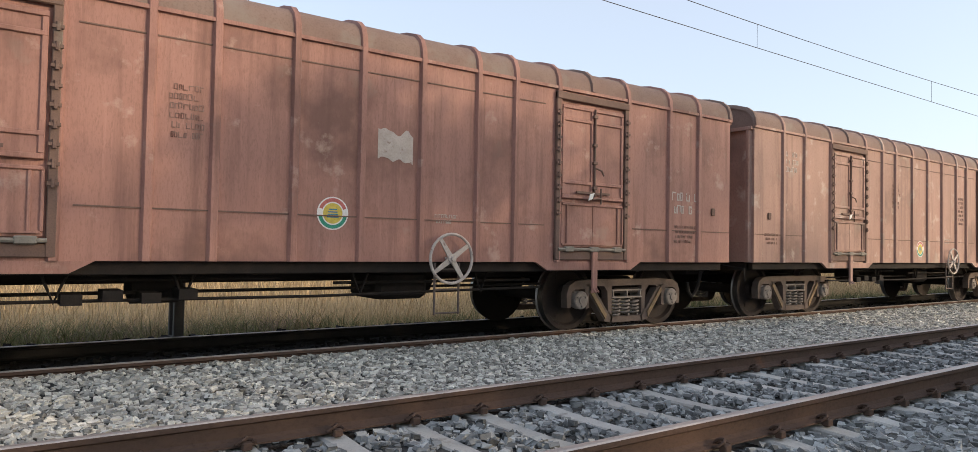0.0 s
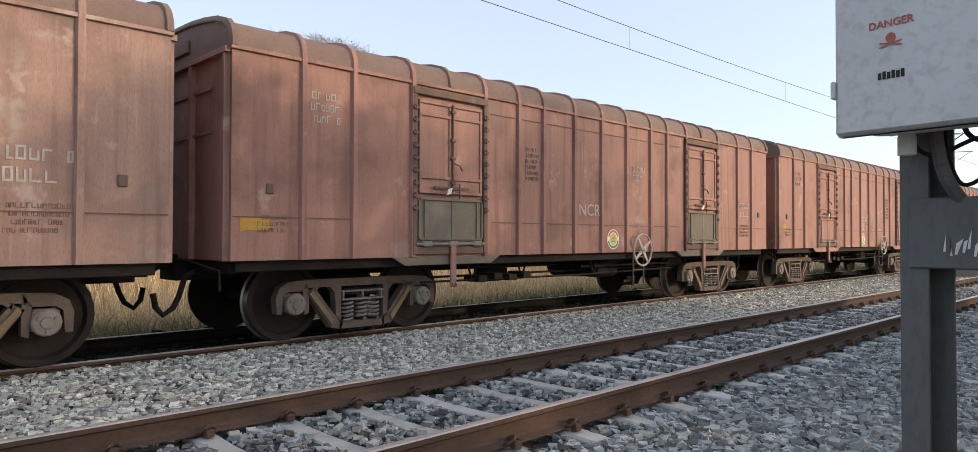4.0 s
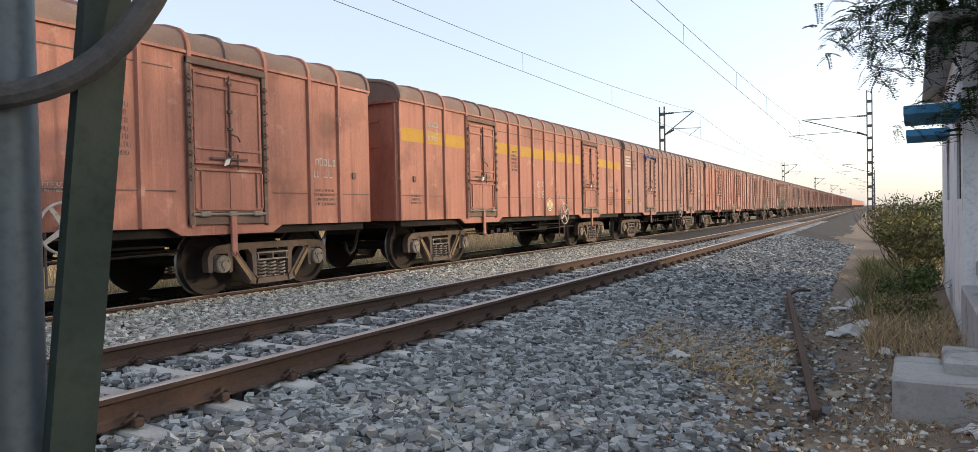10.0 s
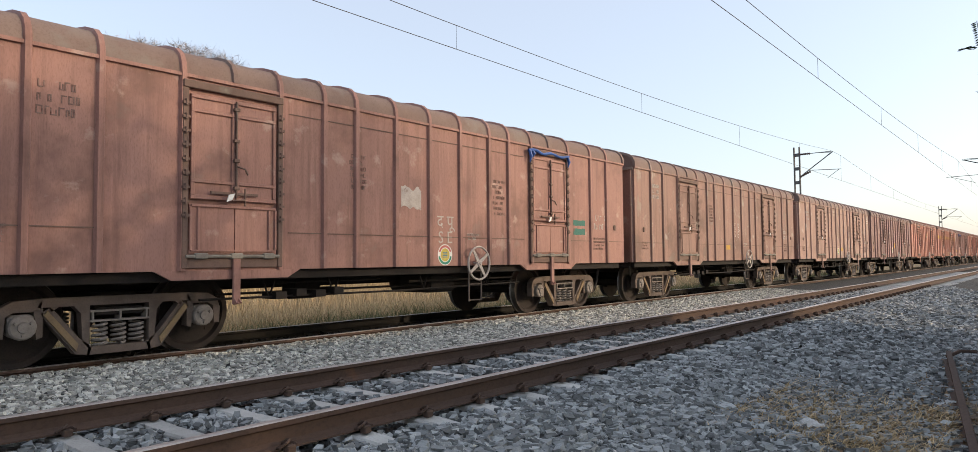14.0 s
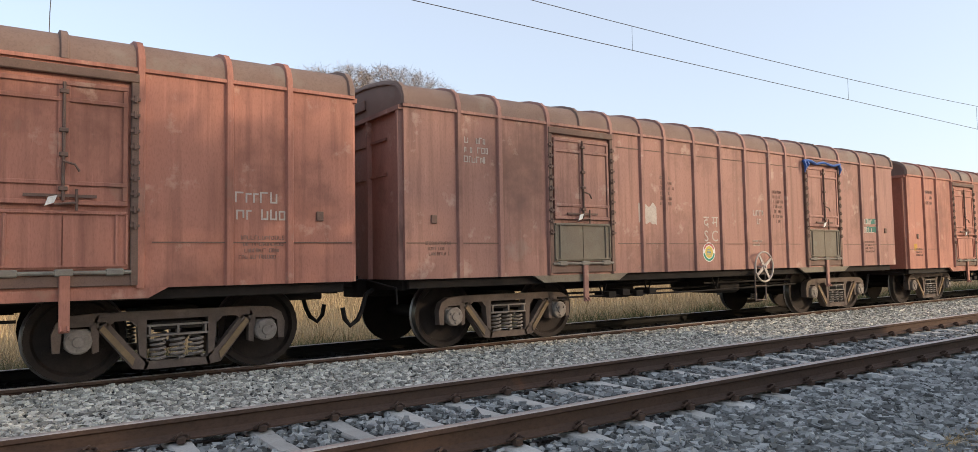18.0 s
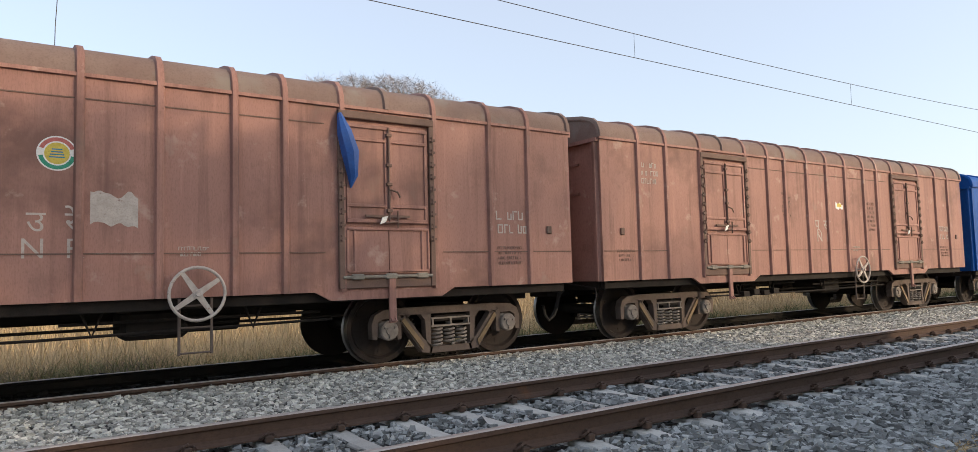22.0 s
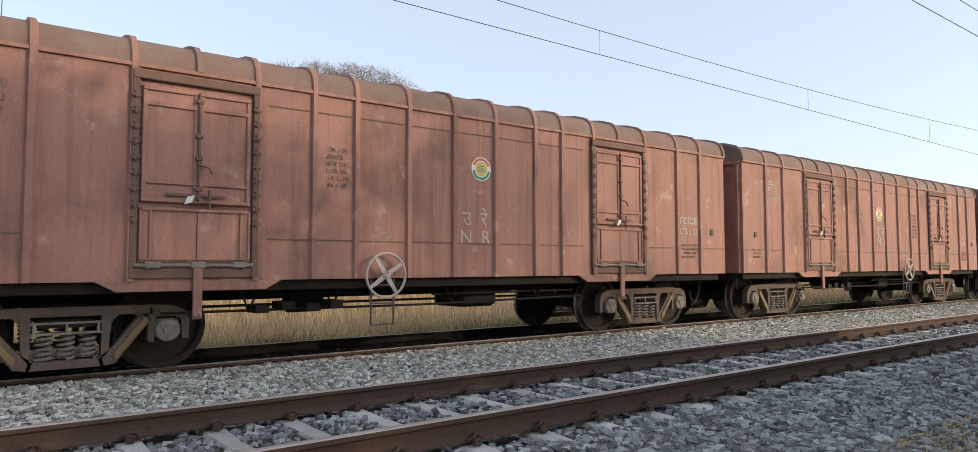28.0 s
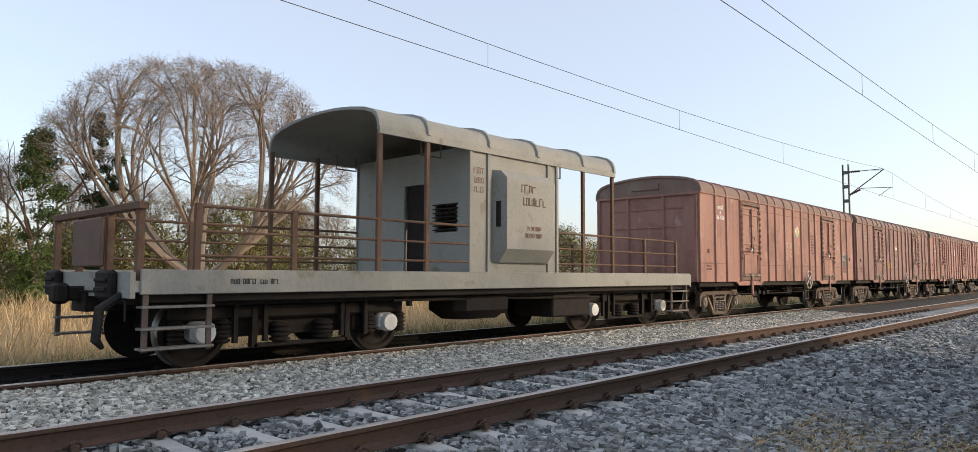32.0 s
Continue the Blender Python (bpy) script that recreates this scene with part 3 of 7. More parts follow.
def single_stones():
    """The stones nearest the path, each one by itself."""
    rng = np.random.RandomState(77)
    kinds = []
    for k in range(10):
        v = ROCK_V * (1 + rng.uniform(-0.45, 0.45, (8, 3))) * np.array([1.15, 0.85, 0.66]) * 0.05
        kinds.append(raw_mesh("stone", v, ROCK_F, STONE))
    for k in range(300):
        x, y = rng.uniform(2.0, 4.1), rng.uniform(1.5, 6.5)
        share("stone", kinds[k % 10], shoulder, pose(x, y, ground_z(x, y) + 0.035 + 0.03 * rng.rand(), rng.uniform(-25, 25), rng.uniform(-25, 25), rng.uniform(0, 360)))


single_stones()

# ---- covered goods wagons; origin at the rear end, on the rail top, track centre ----
HW, Z0, ZG = 1.60, 0.99, 3.37     # half width, body bottom, gutter
ROOF = [(1.60, 3.37), (1.588, 3.48), (1.54, 3.585), (1.44, 3.665), (1.22, 3.735), (0.85, 3.795), (0.45, 3.835), (0.0, 3.85)]
ROOF = ROOF + [(-x, z) for x, z in ROOF[-2::-1]]
RIBS = [0.87, 1.58, 2.51, 3.86, 4.59, 5.18, 5.98, 6.745, 7.51, 8.31, 8.90, 9.63, 10.98, 11.91, 12.62]
LONG_DROP = 0.12              # the longer wagons' bodies sit lower over the same bogies
LONG_MIDDLE = [4.55, 5.42, 6.28, 7.21, 8.12, 9.00, 9.87]     # ribs between the doors of the longer wagons


def hoop(y, roof_only=False, w=0.055):
    """A pressed rib that runs up both sides and over the roof."""
    g = Geo()
    sec = []
    path = list(ROOF)
    if not roof_only:
        path = [(1.60, Z0), (1.60, 1.8), (1.60, 2.6)] + path + [(-1.60, 2.6), (-1.60, 1.8), (-1.60, Z0)]
    n = len(path)
    for i, (x, z) in enumerate(path):
        a, b = path[max(i - 1, 0)], path[min(i + 1, n - 1)]
        t = Vector((b[0] - a[0], 0, b[1] - a[1])).normalized()
        o = Vector((t.z, 0, -t.x))
        if o.dot(Vector((x, 0, z - 2.2))) < 0:
            o = -o
        d = 0.045
        p = Vector((x, y, z))
        sec.append([p + Vector((0, -w, 0)) - o * 0.01, p + Vector((0, -w * 0.55, 0)) + o * d, p + Vector((0, w * 0.55, 0)) + o * d, p + Vector((0, w, 0)) - o * 0.01])
    g.loft(sec)
    return g


def wagon_body(L):
    g = Geo()
    g.prism([(-HW, Z0), (HW, Z0), (HW, ZG), (-HW, ZG)], "y", 0.0, L)
    return g


def body_fittings(w, L, paint):
    """Gutters, sheet seams, door thresholds and label holders on the sides."""
    gut = Geo().box((-0.03, -0.02, 3.335), (0.03, L + 0.02, 3.375)).mesh("gutter", paint)
    apron = Geo().prism([(-1.0, Z0), (1.0, Z0), (0.8, Z0 - 0.11), (-0.8, Z0 - 0.11)], "x", -0.03, 0.015).mesh("threshold", paint)
    plate = Geo().box((0, -0.045, 1.75), (0.025, 0.045, 1.87), chamfer=0.008).mesh("label_holder", DOOR_STEEL)
    for s in (-1, 1):
        share("gutter", gut, w, pose(s * 1.605, 0, 0))
        for yc in (3.185, L - 3.185):
            share("threshold", apron, w, pose(s * 1.60, yc, 0, 0, 0, 0 if s > 0 else 180))
    for yy in (0.45, L - 0.45):
        share("label_holder", plate, w, pose(1.6, yy, 0))
    for z, a, b in ((1.475, 0.02, 1.55), (1.475, 4.0, 9.4), (1.475, 11.1, L - 0.02), (3.10, 4.0, 9.4)):
        part("seam", Geo().box((1.598, a, z), (1.609, b, z + 0.014)), DOOR_STEEL, w)


def wagon_roof(L):
    g = Geo()
    prof = [(x * 1.008, z + 0.004) for x, z in ROOF]
    under = [(x * 0.98, z - 0.02) for x, z in ROOF[::-1]]
    g.prism(prof + under, "y", -0.03, L + 0.03)
    # end panels that close the arch
    for y0, y1 in ((0.0, 0.02), (L - 0.02, L)):
        g.prism([(x * 0.985, z - 0.01) for x, z in ROOF], "y", y0, y1)
    g.box((-0.42, -0.035, 3.50), (0.42, 0.0, 3.66), chamfer=0.01)
    return g


def door_leaf(w=0.585):
    """A door leaf hung on its y = 0 edge, towards +y."""
    g = Geo()
    h0, h1 = 1.86, 3.14
    g.box((0, 0, h0), (0.022, w, h1))
    for a, b in ((h0, h0 + 0.05), (h1 - 0.05, h1), (2.92, 2.965), (2.06, 2.105)):
        g.box((0.022, 0.0, a), (0.045, w, b), chamfer=0.006)
    for a in (0.0, w - 0.05):
        g.box((0.022, a, h0 + 0.05), (0.042, a + 0.05, h1 - 0.05), chamfer=0.006)
    return g


def door_flap(w=1.2):
    """Drop flap under the leaves: two sheets, edge strips, a hinge bar with three brackets."""
    g = Geo()
    g.box((0, 0, 1.20), (0.024, w / 2 - 0.006, 1.80))
    g.box((0, w / 2 + 0.006, 1.20), (0.024, w, 1.80))
    g.box((0.024, 0.02, 1.765), (0.048, w - 0.02, 1.80), chamfer=0.006)
    for a in (0.0, 0.10, w - 0.125, w - 0.03):
        g.box((0.024, a, 1.24), (0.046, a + 0.03, 1.765), chamfer=0.006)
    g.box((0.024, 0.02, 1.225), (0.05, w - 0.02, 1.245))
    return g


def hinge_bar(w=1.2):
    g = Geo()
    g.tube([(0.05, -0.05, 1.165), (0.05, w + 0.03, 1.165)], 0.021, 8)
    for a in (0.06, 0.53, 0.99):
        g.box((0.02, a, 1.13), (0.075, a + 0.17, 1.205), chamfer=0.012)
    return g


def door_frame(w=1.24):
    g = Geo()
    for a, b in ((-0.075, 0.0), (w, w + 0.075)):
        g.box((0, a, 1.02), (0.05, b, 3.30), chamfer=0.008)
        for k in range(9):
            z = 1.62 + 0.17 * k
            c = (a + b) / 2
            g.tube([(0.06, c, z), (0.06, c, z + 0.075)], 0.021, 6)
            g.box((0.03, c - 0.045, z + 0.02), (0.072, c + 0.045, z + 0.05))
    g.box((0, -0.075, 3.20), (0.06, w + 0.075, 3.30), chamfer=0.01)
    g.box((0, -0.075, 1.02), (0.035, w + 0.075, 1.14), chamfer=0.008)
    return g


def lock_bar():
    g = Geo()
    g.tube([(0.065, 0, 1.90), (0.065, 0, 3.12)], 0.016, 6)
    for z in (2.0, 2.35, 2.6, 3.0):
        g.box((0.03, -0.04, z), (0.085, 0.04, z + 0.045), chamfer=0.006)
    g.tube([(0.08, 0.0, 2.30), (0.10, 0.10, 2.27), (0.10, 0.14, 2.20)], 0.013, 6)
    g.box((0.045, -0.34, 1.935), (0.07, 0.30, 1.965))
    g.tube([(0.07, 0.12, 1.80), (0.07, 0.12, 2.02)], 0.014, 6)
    g.tube([(0.07, 0.12, 1.88), (0.11, -0.08, 1.86)], 0.012, 6)
    return g


def seal_tag():
    g = Geo()
    g.plate([(0.10, -0.16, 1.84), (0.10, -0.08, 1.87), (0.105, -0.05, 1.95), (0.105, -0.13, 1.93)], 0.012)
    return g


def side_frame():
    """Cast bogie side frame, centred, outer face at x = 0.06: top chord, sloping arms, columns round the spring nest."""
    g = Geo()
    t0, t1 = -0.07, 0.06

    def bar(pts, slot=0, a=t0, b=t1):
        g.prism(pts, "x", a, b, slot)
    bar([(-0.86, 0.665), (0.86, 0.665), (0.80, 0.765), (-0.80, 0.765)])
    for s in (-1, 1):
        bar([(s * 0.80, 0.765), (s * 1.08, 0.745), (s * 1.20, 0.68), (s * 1.245, 0.56), (s * 1.235, 0.36), (s * 1.165, 0.36), (s * 1.15, 0.58), (s * 1.08, 0.625), (s * 0.88, 0.625), (s * 0.82, 0.665)])
        bar([(s * 0.885, 0.64), (s * 0.80, 0.66), (s * 0.80, 0.35), (s * 0.86, 0.33)])
        bar([(s * 0.83, 0.60), (s * 0.72, 0.665), (s * 0.44, 0.31), (s * 0.30, 0.20), (s * 0.33, 0.11), (s * 0.47, 0.13)])
        bar([(s * 0.80, 0.585), (s * 0.76, 0.63), (s * 0.45, 0.245), (s * 0.47, 0.165)], 1, t1, t1 + 0.022)
        bar([(s * 0.43, 0.67), (s * 0.33, 0.67), (s * 0.33, 0.18), (s * 0.40, 0.26)])
        bar([(s * 0.50, 0.67), (s * 0.42, 0.67), (s * 0.42, 0.58)])
        bar([(s * 0.74, 0.67), (s * 0.64, 0.67), (s * 0.72, 0.61)])
    bar([(-0.36, 0.11), (0.36, 0.11), (0.34, 0.20), (-0.34, 0.20)])
    for z in (0.475, 0.585):
        bar([(-0.33, z), (0.33, z), (0.33, z + 0.022), (-0.33, z + 0.022)], 2, t0, t1 + 0.012)
    for y in (-0.31, -0.01, 0.29):
        bar([(y, 0.49), (y + 0.022, 0.49), (y + 0.022, 0.59), (y, 0.59)], 2, t0, t1 + 0.010)
    return g


def axle_box():
    g = Geo()
    g.box((-0.10, -0.125, 0.37), (0.07, 0.125, 0.60), chamfer=0.03)
    g.lathe([(0.0, 0.135), (0.10, 0.135), (0.115, 0.12), (0.12, 0.06), (0.135, 0.055), (0.135, 0.001)], (0, 0, 0.47), "x", 14)
    for k in range(3):
        a = 2.1 * k + 0.5
        g.lathe([(0.11, 0.02), (0.135, 0.018), (0.136, 0.001)], (0, 0.085 * math.cos(a), 0.47 + 0.085 * math.sin(a)), "x", 6)
    return g


def spring():
    """A coil of round bar between the seats."""
    g = Geo()
    n, turns = 40, 4.6
    g.tube([(0.074 * math.cos(2 * math.pi * turns * i / n), 0.074 * math.sin(2 * math.pi * turns * i / n), 0.215 + 0.245 * i / n) for i in range(n + 1)], 0.017, 5)
    return g


def bolster():
    g = Geo()
    g.box((-1.05, -0.26, 0.56), (1.05, 0.26, 0.80), chamfer=0.03)
    g.lathe([(0.80, 0.3), (0.88, 0.26)], (0, 0, 0), "z", 16)
    for s in (-1, 1):
        g.box((s * 1.13 - 0.06, -0.27, 0.545), (s * 1.13 + 0.05, 0.27, 0.63), chamfer=0.01)
        for q in (-1, 1):
            g.box((s * 0.75 - 0.06, q * 0.62 - 0.04, 0.3), (s * 0.75 + 0.06, q * 0.62 + 0.04, 0.56))
    g.tube([(-0.85, 0.5, 0.42), (0.85, 0.5, 0.42)], 0.035, 8)
    g.tube([(-0.85, -0.5, 0.42), (0.85, -0.5, 0.42)], 0.035, 8)
    return g


def wheelset(r=0.5):
    g = Geo()
    for s in (-1, 1):
        x = s * 0.80
        pr = [(x - s * 0.0, 0.10), (x + s * 0.0, r + 0.028), (x + s * 0.012, r + 0.028), (x + s * 0.030, r + 0.004), (x + s * 0.130, r - 0.004), (x + s * 0.130, r - 0.07), (x + s * 0.075, r - 0.10), (x + s * 0.07, 0.18), (x + s * 0.13, 0.14), (x + s * 0.13, 0.08)]
        n0 = len(g.f)
        g.lathe(pr, (0, 0, 0), "x", 28)
        for i in range(2 * 28, 4 * 28):
            g.m[n0 + i] = 1
        for k in range(3):
            a = 2.094 * k
            g.lathe([(x + s * 0.07, 0.03), (x + s * 0.082, 0.03), (x + s * 0.083, 0.001)], (0, 0.33 * math.cos(a), 0.33 * math.sin(a)), "x", 8)
    g.lathe([(-1.15, 0.07), (-0.9, 0.075), (-0.88, 0.09), (0.88, 0.09), (0.9, 0.075), (1.15, 0.07)], (0, 0, 0), "x", 14)
    return g


SIDE_ME, BOX_ME, SPRING_ME = side_frame().mesh("side_frame", [DIRTY_STEEL, OCHRE_STEEL, AXLE_GREY]), axle_box().mesh("axle_box", AXLE_GREY), spring().mesh("spring", AXLE_GREY)
BOL_ME, WHEEL_ME = bolster().mesh("bolster", DARK_STEEL), wheelset().mesh("wheelset", [WHEEL_STEEL, TREAD])


def bogie(parent, y, lift=0.0):
    b = share("bogie", None, parent, pose(0, y, lift - BOGIE_DROP), "three-piece cast steel bogie, dusty brown")
    for s in (-1, 1):
        share("side_frame", SIDE_ME, b, pose(s * 1.13, 0, 0, 0, 0, 0 if s > 0 else 180), "dusty cast side frame")
        for q in (-1, 1):
            share("axle_box", BOX_ME, b, pose(s * 1.13, q * 1.0, 0, 0, 0, 0 if s > 0 else 180))
        for k in (-1, 0, 1):
            share("spring", SPRING_ME, b, pose(s * 1.135, k * 0.205, 0, 0, 0, 70 * k))
    share("bolster", BOL_ME, b, pose(0, 0, 0))
    for q in (-1, 1):
        share("wheelset", WHEEL_ME, b, pose(0, q * 1.0, 0.5), "pair of worn steel wheels on an axle")
    return b


def underframe(w, L):
    """Centre sill, side sills and cross members, each a part."""
    part("centre_sill", Geo().box((-0.25, -0.1, 0.72), (0.25, L + 0.1, 0.985), chamfer=0.01), DARK_STEEL, w, "sooty steel centre sill")
    for s in (-1, 1):
        part("side_sill", Geo().box((s * 1.46 - 0.05, 0.1, 0.86), (s * 1.46 + 0.05, L - 0.1, 0.985), chamfer=0.008), DARK_STEEL, w)
    me = Geo().box((-1.40, -0.06, 0.84), (1.40, 0.06, 0.978)).mesh("cross_member", DARK_STEEL)
    for y in (0.12, 2.0, 4.2, 5.7, 7.2, 8.7, L - 2.0, L - 0.2):
        share("cross_member", me, w, pose(0, y, 0))


def brake_gear(L):
    g = Geo()
    g.lathe([(4.55, 0.05), (4.6, 0.17), (5.05, 0.17), (5.1, 0.05)], (0.75, 0, 0.70), "y", 14)
    g.box((0.35, 7.2, 0.52), (1.15, 7.9, 0.86), chamfer=0.05)
    g.lathe([(8.0, 0.05), (8.05, 0.2), (8.9, 0.2), (8.95, 0.05)], (-0.6, 0, 0.66), "y", 14)
    for x, z, a, b in ((0.95, 0.66, 3.3, 9.9), (1.2, 0.80, 4.0, 6.0), (-0.95, 0.66, 3.3, 9.9), (1.25, 0.74, 6.6, L - 4.0)):
        g.tube([(x, a, z), (x, b, z)], 0.02, 6)
    g.tube([(1.3, 2.9, 0.62), (1.3, 6.4, 0.60), (1.3, 9.6, 0.64)], 0.018, 6)
    for y in (3.9, 5.0, 6.9, 8.6):
        g.tube([(1.3, y - 0.1, 0.86), (1.3, y, 0.60), (1.3, y + 0.1, 0.86)], 0.018, 6)
    for k in range(4):
        g.box((1.05, 3.95 + 0.33 * k, 0.58 + 0.03 * (k % 2)), (1.4, 4.12 + 0.33 * k, 0.68 + 0.03 * (k % 2)))
    return g


def hand_wheel():
    g = Geo()
    n = 28
    rings = []
    for k in range(n):
        a = 2 * math.pi * k / n
        ring = []
        for j in range(8):
            b = 2 * math.pi * j / 8
            r = 0.292 + 0.018 * math.cos(b)
            ring.append((0.019 * math.sin(b), r * math.cos(a), r * math.sin(a)))
        rings.append(ring)
    g.loft(rings + [rings[0]], caps=False)
    for k in range(4):
        a = 0.6 + math.pi / 2 * k
        c, s = math.cos(a), math.sin(a)
        g.plate([(-0.008, 0.03 * c + 0.035 * s, 0.03 * s - 0.035 * c), (-0.008, 0.285 * c + 0.022 * s, 0.285 * s - 0.022 * c), (-0.008, 0.285 * c - 0.022 * s, 0.285 * s + 0.022 * c), (-0.008, 0.03 * c - 0.035 * s, 0.03 * s + 0.035 * c)], 0.016)
    g.lathe([(-0.12, 0.02), (-0.02, 0.02), (-0.02, 0.055), (0.025, 0.055), (0.03, 0.03), (0.05, 0.025), (0.05, 0.001)], (0, 0, 0), "x", 12)
    return g


def ladder():
    g = Geo()
    for y in (0, 0.34):
        g.tube([(0, y, 0.98), (0, y, 0.36)], 0.016, 6)
    for z in (0.38, 0.66, 0.90):
        g.tube([(0, 0, z), (0, 0.34, z)], 0.012, 6)
    return g


def step_iron():
    g = Geo()
    g.box((-0.02, -0.05, 0.52), (0.02, 0.05, 1.12), chamfer=0.008)
    g.tube([(0.0, -0.03, 0.60), (0.06, -0.03, 0.54), (0.06, 0.03, 0.54), (0.0, 0.03, 0.60)], 0.014, 6)
    return g


def coupler():
    g = Geo()
    g.box((-0.09, -0.24, 0.86), (0.09, 0.15, 1.04), chamfer=0.02)
    g.box((-0.14, -0.40, 0.82), (0.12, -0.22, 1.08), chamfer=0.04)
    g.tube([(0.12, -0.12, 0.98), (0.55, -0.07, 0.98), (1.2, -0.06, 0.90), (1.45, -0.06, 0.88), (1.47, -0.06, 0.66)], 0.014, 6)
    return g


def hose():
    g = Geo()
    g.tube([(0.55, 0.02, 0.84), (0.58, -0.10, 0.78), (0.58, -0.17, 0.55), (0.57, -0.23, 0.42), (0.56, -0.34, 0.34), (0.55, -0.42, 0.44), (0.55, -0.45, 0.60)], 0.034, 8)
    return g


def end_post():
    g = Geo()
    g.prism([(-0.05, 0.0), (0.05, 0.0), (0.028, -0.06), (-0.028, -0.06)], "z", Z0, 3.30)
    return g


def end_bar():
    g = Geo()
    g.prism([(-1.58, 3.36), (1.58, 3.36), (1.58, 3.30), (-1.58, 3.30)], "y", -0.07, 0.0)
    for z in (2.45, 2.95):
        g.box((-1.1, -0.022, z), (1.1, 0.0, z + 0.035))
    return g


def build_wagon(L):
    """A covered wagon with doors on both sides, brown."""
    paint = PAINTS[0]
    w = thing("covered_wagon", "", "goods wagon")
    shift = L - 13.45
    part("body", wagon_body(L), paint, w, "ribless steel body shell with sheet seams")
    part("roof", wagon_roof(L), paint, w, "curved steel roof, dusty")
    body_fittings(w, L, paint)
    for y in RIBS:
        yy = y if y < 4.2 else (y + shift if y > 9.2 else (LONG_MIDDLE[RIBS.index(y) - 4] if shift else y))
        part("rib", hoop(yy), paint, w)
    for yy in (0.02, 3.185, L - 3.185, L - 0.02):
        part("roof_rib", hoop(yy, True), paint, w)
    hb_me = hinge_bar().mesh("hinge_bar", HINGE_GREY)
    f_me, l_me, p_me, b_me, s_me = door_frame().mesh("door_frame", DOOR_STEEL), door_leaf().mesh("leaf", paint), door_flap().mesh("flap", paint), lock_bar().mesh("lock_bar", DOOR_STEEL), seal_tag().mesh("seal", STICKER_WHITE)
    for s, yc in ((1, 3.185), (1, L - 3.185), (-1, 3.185), (-1, L - 3.185)):
        m = pose(s * 1.602, yc - s * 0.62, 0, 0, 0, 0 if s > 0 else 180)
        d = share("door", f_me, w, m, "steel double door with hinges, shut")
        share("leaf", l_me, d, pose(0.004, 0.03, 0))
        share("leaf", l_me, d, pose(0.004, 0.625, 0))
        share("flap", p_me, d, pose(0.004, 0.02, 0))
        share("hinge_bar", hb_me, d, pose(0.004, 0.02, 0), "pale greasy hinge bar")
        share("lock_bar", b_me, d, pose(0, 0.62, 0))
        if s > 0:
            share("seal", s_me, d, pose(0, 0.62, 0), "white paper seal tag")
    underframe(w, L)
    part("brake_gear", brake_gear(L), DARK_STEEL, w, "dark brake cylinder and rods")
    hw = part("hand_wheel", hand_wheel(), WHITE_MARK, w, "faded white brake hand wheel")
    hw.matrix_basis = pose(1.72, 7.88 + 0.74 * shift, 1.03 + 0.11 * shift, 8 * shift)
    part("ladder", ladder(), DIRTY_STEEL, w).matrix_basis = pose(1.62, 7.71 + 0.74 * shift, 0)
    for yy in (3.20, L - 3.16):
        part("door_strap", step_iron(), paint, w).matrix_basis = pose(1.655, yy, 0.04)
    c_me, h_me, e_me, eb_me = coupler().mesh("coupler", DARK_STEEL), hose().mesh("brake_hose", RUBBER), end_post().mesh("end_post", paint), end_bar().mesh("end_bar", paint)
    for end, y in ((0, 0.0), (180, L)):
        share("coupler", c_me, w, pose(0, y, 0, 0, 0, end), "black centre coupler")
        share("brake_hose", h_me, w, pose(0, y, 0, 0, 0, end), "hanging rubber brake hose")
        for x in (-1.5, -0.55, 0.55, 1.5):
            share("end_post", e_me, w, pose(x, y, 0, 0, 0, end))
        share("end_bar", eb_me, w, pose(0, y, 0, 0, 0, end))
    low = LONG_DROP if shift else 0.0
    bogie(w, 2.0, low)
    bogie(w, L - 2.0, low)
    return w


# ---- paintwork on the wagons ----
def letters(text, size, material, bold=0.0):
    cu = bpy.data.curves.new("lettering", "FONT")
    cu.body, cu.size, cu.extrude, cu.offset = text, size, 0.0012, bold
    cu.align_x = "CENTER"
    cu.resolution_u = 3
    ob = new("lettering_curve", cu)
    dg = bpy.context.evaluated_depsgraph_get()
    me = bpy.data.meshes.new_from_object(ob.evaluated_get(dg))
    me.name = "lettering"
    bpy.data.objects.remove(ob)
    bpy.data.curves.remove(cu)
    me.materials.clear()
    me.materials.append(material)
    return me


WORDS = {}


def word(parent, text, y, z, size, material=None, bold=0.0, name="lettering", x=1.6045, label=""):
    material = material or WHITE_MARK
    key = (text, size, material.name, bold)
    if key not in WORDS:
        WORDS[key] = letters(text, size, material, bold)
    return share(name, WORDS[key], parent, pose(x, y, z, 90, 0, 90), label)


BARS = {}


